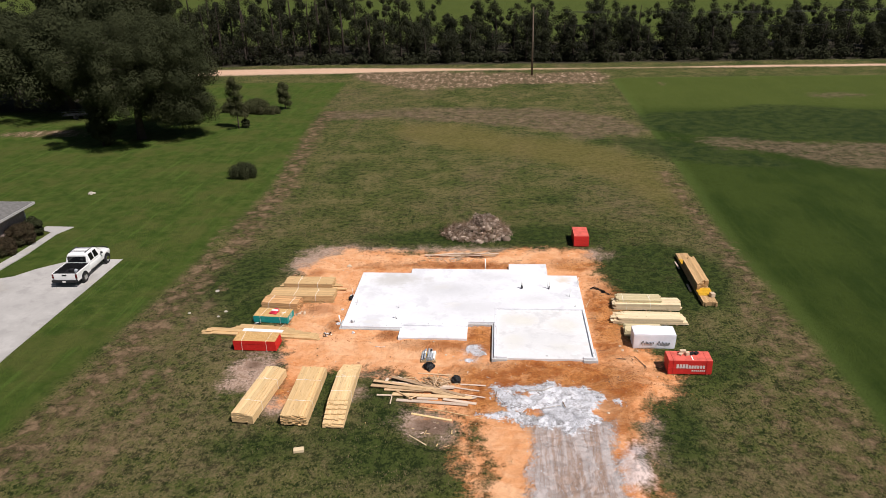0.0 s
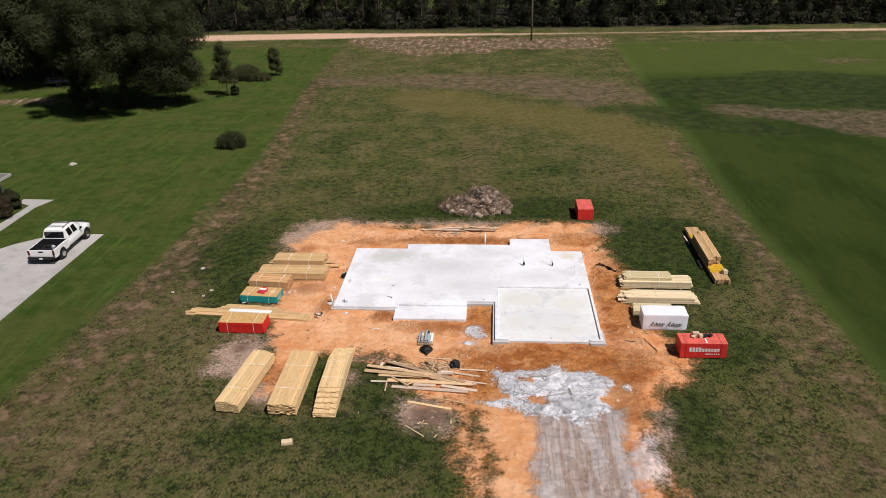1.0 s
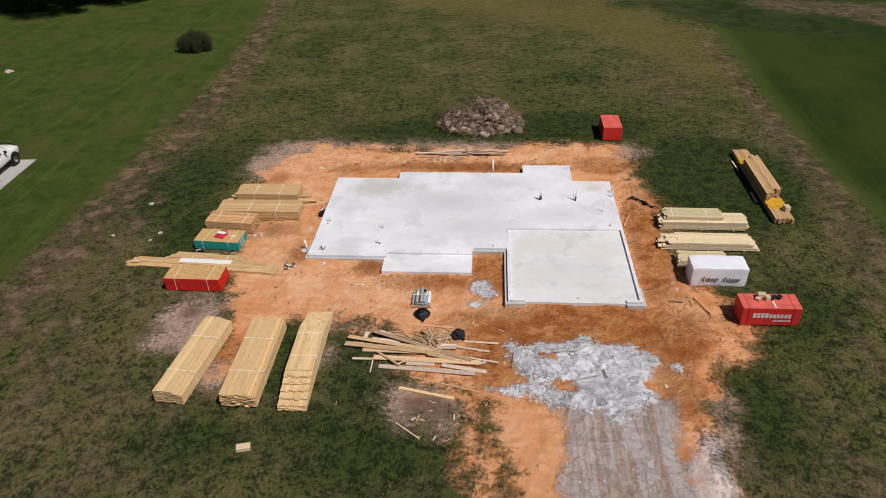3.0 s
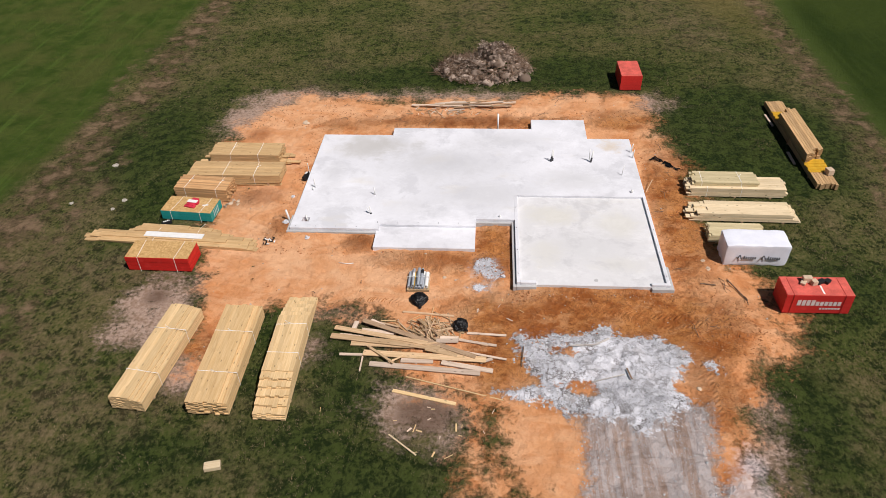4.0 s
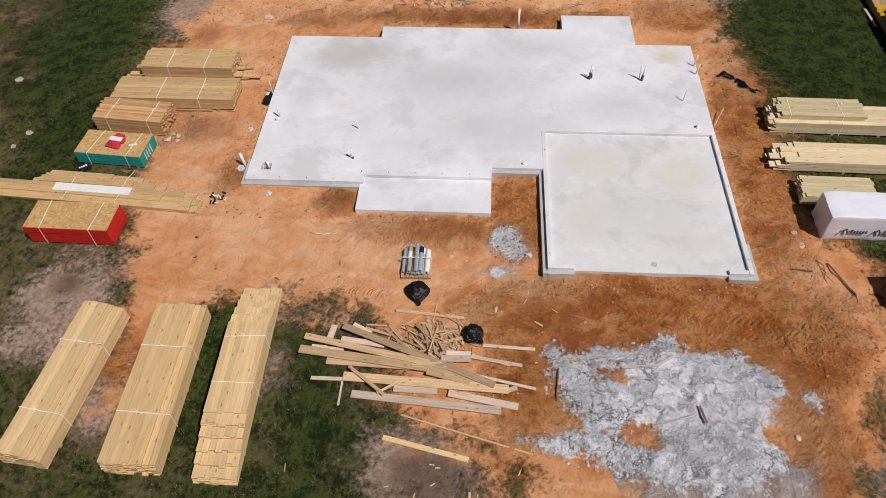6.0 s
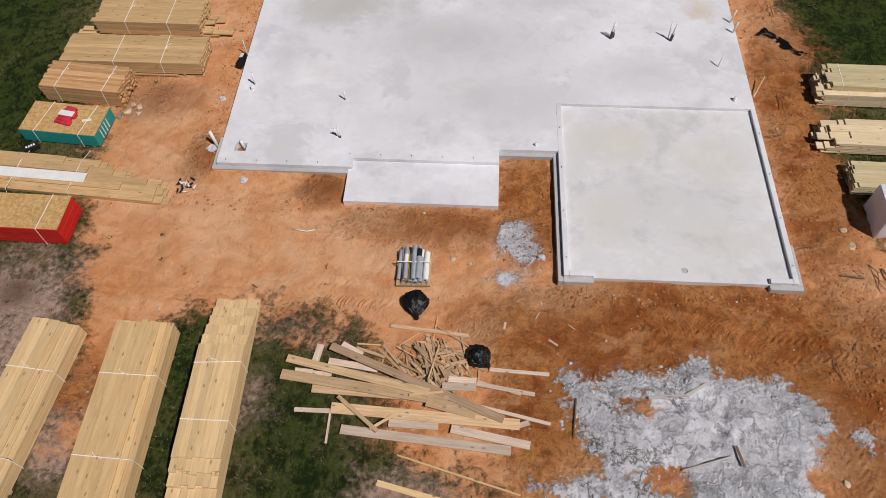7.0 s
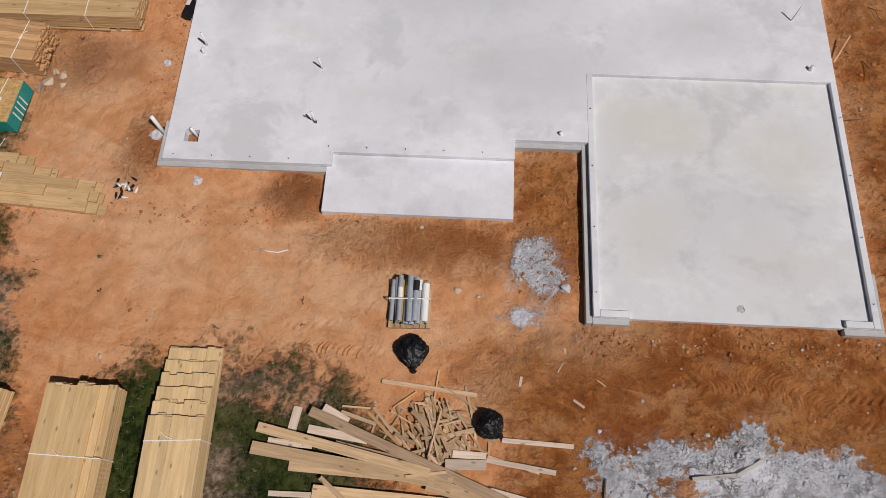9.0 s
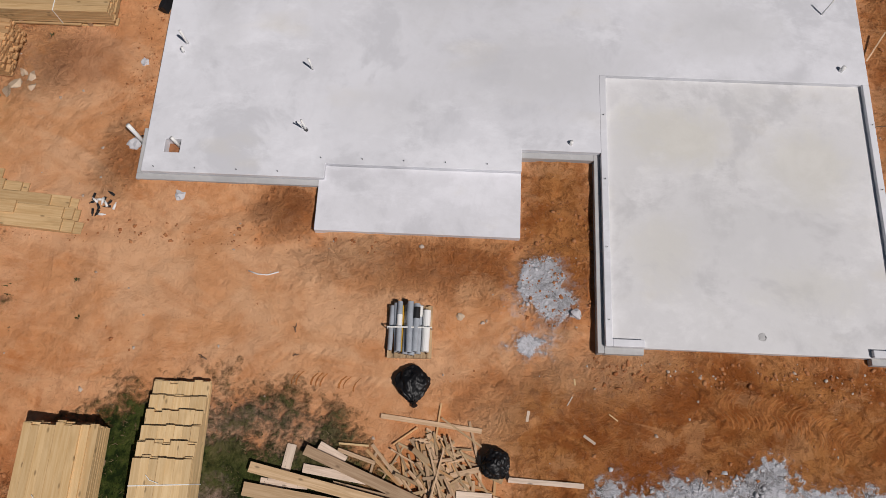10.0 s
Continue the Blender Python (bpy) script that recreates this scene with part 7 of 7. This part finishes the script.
    for xx, yy, r, h in ((0.25, 1.1, 0.13, 0.32), (-0.3, 1.45, 0.2, 0.2), (-0.5, 0.5, 0.12, 0.18)):
        bm = bmesh.new()
        tube(bm, [(xx, yy, 0.58), (xx, yy, 0.58 + h * 0.8), (xx, yy, 0.58 + h)], [r, r, r * 0.5], 10)
        tub = tagged(part("bucket", bm, ROLL_GREY if r < 0.15 else BLACK), "small grey bucket in the truck bed", "bucket")
        tub.matrix_world = ob.matrix_world.copy()


pickup(-28.5, 36.65, 1.5)


# ---- trees ----
def leaves(rng, centres, radii, per, size):
    """Leaf sprays: small bent quads thickest near the outside of each clump."""
    n = len(centres)
    d = rng.normal(0, 1, (n, per, 3))
    d /= np.linalg.norm(d, axis=2, keepdims=True)
    p = centres[:, None] + d * np.asarray(radii)[:, None, None] * (rng.random((n, per, 1)) ** 0.45)
    face = d + rng.normal(0, 0.20, d.shape) + (0, 0, 0.25)
    face /= np.linalg.norm(face, axis=2, keepdims=True)
    u = np.cross(face, rng.normal(0, 1, (n, per, 3)))
    u /= np.linalg.norm(u, axis=2, keepdims=True) + 1e-6
    w = np.cross(face, u)
    s = size * rng.uniform(0.6, 1.4, (n, per, 1))
    v = np.stack([p - u * s, p + w * s * 0.55, p + u * s, p - w * s * 0.55], 2).reshape(-1, 3)
    return v, np.arange(len(v)).reshape(-1, 4)


def limbs(rng, h, fork, reach, count, base_r):
    """Trunk and limbs as tubes; gives the bmesh and the limb ends."""
    bm = bmesh.new()
    top = Vector((rng.normal(0, 0.02) * h, rng.normal(0, 0.02) * h, h * 0.86))
    tube(bm, [(0, 0, -0.3), (0, 0, h * 0.08), tuple(top * 0.5), tuple(top)], [base_r * 1.25, base_r, base_r * 0.62, base_r * 0.15], 10)
    ends = []
    for i in range(count):
        f = fork + (0.92 - fork) * i / max(1, count - 1)
        a = i * 2.4 + rng.uniform(-0.4, 0.4)
        s = top * f
        ln = reach * rng.uniform(0.65, 1.05) * math.sqrt(max(0.08, 1 - ((f - fork) / (1.02 - fork)) ** 2))
        e = s + Vector((math.cos(a) * ln, math.sin(a) * ln, ln * rng.uniform(0.05, 0.45)))
        m = (s + e) / 2 + Vector((0, 0, ln * 0.10))
        tube(bm, [tuple(s), tuple(m), tuple(e)], [base_r * 0.34 * (1.1 - f * 0.6), base_r * 0.2, base_r * 0.06], 6)
        ends += [e, m + Vector((rng.normal(0, ln * 0.12), rng.normal(0, ln * 0.12), ln * 0.08)), (m + e) / 2 + Vector((rng.normal(0, ln * 0.2), rng.normal(0, ln * 0.2), rng.normal(0, ln * 0.08)))]
    ends.append(top)
    return bm, np.array([tuple(e) for e in ends])


def tree(name, label, x, y, h, reach, fork=0.3, count=16, base_r=0.35, clump=1.6, per=150, leaf=0.22, material=None, seed=1, group="garden trees", category="tree", droop=()):
    g = np.random.default_rng(seed)
    ob = thing(name, label, category, (x, y, 0), 0, group)
    bm, ends = limbs(g, h, fork, reach, count, base_r)
    for e in droop:
        tube(bm, [(0, 0, h * 0.22), (e[0] * 0.5, e[1] * 0.5, max(h * 0.3, e[2] + 0.8)), e], [base_r * 0.3, base_r * 0.18, base_r * 0.06], 6)
    if droop:
        ends = np.concatenate([ends, np.array(droop), np.array(droop) * (0.72, 0.72, 1.0) + (0, 0, 0.9)])
    part("trunk", bm, BARK, ob, smooth=True)
    v, f = leaves(g, ends, clump * g.uniform(0.65, 1.25, len(ends)), per, leaf)
    crown = new("crown", mesh_arrays("crown", v, f, material or LEAF_OAK))
    crown.parent = ob
    return ob


tree("oak_tree", "large dark spreading tree with low limbs over the lawn", -43.2, 79.2, 15.5, 8.8, 0.33, 66, 0.5, 1.75, 1200, 0.105, seed=3,
     droop=((4.5, -1.5, 2.9), (6.2, 0.5, 2.6), (7.8, -0.8, 3.0), (8.6, 1.2, 3.4), (5.4, 2.2, 2.8), (3.2, 1.6, 3.4), (7.0, 2.8, 3.6), (9.0, -0.2, 4.8), (6.6, -2.4, 4.2), (2.4, -2.2, 4.0)))
tree("oak_tree", "dark spreading tree at the lawn's edge", -60, 93, 14.5, 8.0, 0.16, 24, 0.5, 2.4, 1000, 0.16, seed=4)
tree("oak_tree", "dark spreading tree at the lawn's edge", -71, 97, 15, 8.5, 0.16, 22, 0.5, 2.5, 900, 0.17, seed=5)
tree("oak_tree", "dark spreading tree at the lawn's edge", -54, 104, 19, 8.5, 0.2, 24, 0.5, 2.5, 850, 0.17, seed=6)
tree("oak_tree", "dark spreading tree at the lawn's edge", -83, 100, 15, 8.5, 0.2, 20, 0.5, 2.6, 420, 0.27, seed=7)
tree("oak_tree", "dark spreading tree at the lawn's edge", -66, 112, 20, 8.5, 0.24, 20, 0.5, 2.6, 420, 0.27, seed=8)
tree("young_tree", "slim young tree with sparse foliage on the lawn", -32.3, 84.2, 7.6, 1.3, 0.22, 16, 0.08, 0.55, 130, 0.085, LEAF_SHRUB, 9, "young trees")
tree("young_tree", "short young tree with a narrow crown beyond the lawn", -29.4, 96.2, 4.2, 0.8, 0.2, 10, 0.08, 0.6, 200, 0.09, LEAF_SHRUB, 10, "young trees")
tree("young_tree", "small tree low under the large tree", -46.2, 75.4, 6.4, 1.5, 0.15, 14, 0.12, 0.9, 320, 0.11, LEAF_OAK, 12, "young trees")


def shrub(x, y, rx, h, n, leaf, material, label, seed):
    """A round bush: a fan of stems and leaves in an uneven crown."""
    g = np.random.default_rng(seed)
    ob = thing("bush", label, "bush", (x, y, 0), 0, "bushes")
    bm = bmesh.new()
    tips = []
    for i in range(14):
        a, q = i * 2.4, math.sqrt((i + 0.5) / 14) * rx * 0.8
        e = (math.cos(a) * q, math.sin(a) * q, h * (0.78 - 0.35 * (q / rx) ** 2) * g.uniform(0.85, 1.1))
        tube(bm, [(0, 0, -0.05), (e[0] * 0.4, e[1] * 0.4, e[2] * 0.5), e], [0.03, 0.02, 0.008], 5)
        tips.append(e)
    part("stems", bm, BARK, ob)
    tips = np.array(tips)
    tips = np.concatenate([tips, tips * (1, 1, 0.45)])
    v, f = leaves(g, tips, np.full(len(tips), rx * 0.36), n, leaf)
    v[:, 2] = np.maximum(v[:, 2], 0.01)
    crown = new("crown", mesh_arrays("crown", v, f, material))
    crown.parent = ob


shrub(-24.5, 62.8, 1.5, 1.4, 420, 0.055, LEAF_OAK, "round dark green bush on the mown lawn", 1)
shrub(-31.5, 84.7, 0.55, 1.4, 60, 0.10, LEAF_OAK, "small dark bush beside the slim young tree", 2)
shrub(-36.9, 44.6, 1.2, 1.9, 420, 0.065, LEAF_RED, "dense bronze-green bush at the house corner", 3)
shrub(-37.0, 42.4, 1.1, 1.4, 380, 0.06, LEAF_RED, "dense bronze-green bush beside the path", 4)
shrub(-36.9, 46.4, 0.8, 1.8, 260, 0.06, LEAF_OAK, "narrow dark bush at the house corner", 5)
for i, (x, y, r, h) in enumerate(((-34.6, 93.4, 1.7, 1.6), (-32.4, 93.6, 1.6, 2.0), (-30.6, 93.4, 1.3, 1.0), (-36.8, 94.5, 1.5, 1.8), (-33.3, 95, 1.6, 2.2))):
    shrub(x, y, r, h * 0.85, 240, 0.085, LEAF_SHRUB, "overgrown olive-green bush at the lawn's end", 20 + i)

# trailer under the trees
trailer = thing("utility_trailer", "small dark steel utility trailer with railings, parked under trees", "trailer", (-58.2, 91.0, 0), 12)
bm = bmesh.new()
soft_box(bm, -1.9, 1.9, -0.8, 0.8, 0.5, 0.6, 0.02)
part("deck", bm, STEEL, trailer)
for yy in (-0.8, 0.8):
    for zz in (0.85, 1.1):
        bm = bmesh.new()
        tube(bm, [(-1.9, yy, zz), (1.9, yy, zz)], [0.03] * 2, 6)
        part("rail", bm, STEEL, trailer)
    for k in range(7):
        bm = bmesh.new()
        tube(bm, [(-1.9 + k * 0.633, yy, 0.6), (-1.9 + k * 0.633, yy, 1.1)], [0.025] * 2, 6)
        part("post", bm, STEEL, trailer)
    bm = bmesh.new()
    tube(bm, [(0, yy * 1.15 - 0.1, 0.33), (0, yy * 1.15 + 0.1, 0.33)], [0.33] * 2, 16)
    part("wheel", bm, BLACK, trailer)

# belt of woods beyond the dirt road
g = np.random.default_rng(12)
cs, rs, trunks = [], [], bmesh.new()
for row in range(4):
    for i in range(86):
        x = -150 + i * 3.7 + g.uniform(-1.9, 1.9)
        y = 141 + row * 7 + g.uniform(-3, 3) + (x > 0) * x * 0.01
        h = g.uniform(6.4, 11.6) * (0.85 if row == 0 else 1.0) * (1.0 + 0.7 * min(1, max(0, (-12 - x) / 20)))
        w = h * g.uniform(0.19, 0.28)
        for k in range(12 if row < 3 else 8):
            f = (0.06 if (i + row) % 3 else 0.26) + 0.68 * k / 11 if row < 3 else 0.1 + 0.85 * k / 7
            a, q = g.uniform(0, 6.28), w * math.sqrt(max(0.1, 1 - (f * 2 - 1) ** 2)) * g.uniform(0.3, 0.95)
            cs.append((x + math.cos(a) * q, y + math.sin(a) * q, h * f))
            rs.append(g.uniform(0.7, 1.9) * (1.15 - f * 0.45))
        if row < 2:
            tube(trunks, [(x, y, -0.2), (x + g.normal(0, 0.2), y, h * 0.5), (x + g.normal(0, 0.3), y, h * 0.85)], [0.24, 0.18, 0.06], 5)
v, f = leaves(g, np.array(cs), np.array(rs) * 1.0, 165, 0.185)
v[:, 2] = np.maximum(v[:, 2], 0.05)
woods = tagged(new("woods", mesh_arrays("woods", v, f, LEAF_WOODS)), "dense belt of dark woodland trees beyond a dirt road", "woods", kind="stuff")
part("trunks", trunks, BARK, woods)["kind"] = "stuff"
n = 900
ux, uy = g.uniform(-150, 165, n), 139 + g.uniform(-1.2, 2.5, n)
v, f = leaves(g, np.stack([ux, uy, g.uniform(0.3, 1.4, n)], 1), g.uniform(0.6, 1.3, n), 40, 0.26)
v[:, 2] = np.maximum(v[:, 2], 0.02)
tagged(new("undergrowth", mesh_arrays("undergrowth", v, f, LEAF_WOODS)), "low scrub along the edge of the woods", "undergrowth", kind="stuff")


# utility poles and their wires along the road
def utility_pole(x, y):
    ob = thing("utility_pole", "tall weathered wooden utility pole beside a dirt road", "utility pole", (x, y, 0), 0, "utility poles")
    bm = bmesh.new()
    tube(bm, [(0, 0, -0.2), (0, 0, 6), (0, 0, 11.5)], [0.17, 0.14, 0.11], 10)
    part("mast", bm, POLE_WOOD, ob, smooth=True)
    bm = bmesh.new()
    soft_box(bm, -0.06, 0.06, -1.0, 1.0, 10.7, 10.82, 0.01)
    part("crossarm", bm, POLE_WOOD, ob)


utility_pole(7.7, 123.3)
utility_pole(96, 126)
for yy, zz in ((-0.9, 10.85), (0.9, 10.85), (0.0, 8.6)):
    bm = bmesh.new()
    tube(bm, [(7.7 + 88.3 * t, 123.3 + 2.7 * t + yy, zz - 3.4 * t * (1 - t)) for t in (i / 14 for i in range(15))], [0.022] * 15, 5)
    tagged(part("overhead_wire", bm, BLACK), "thin dark overhead wire slung between poles", "wire", "overhead wires")
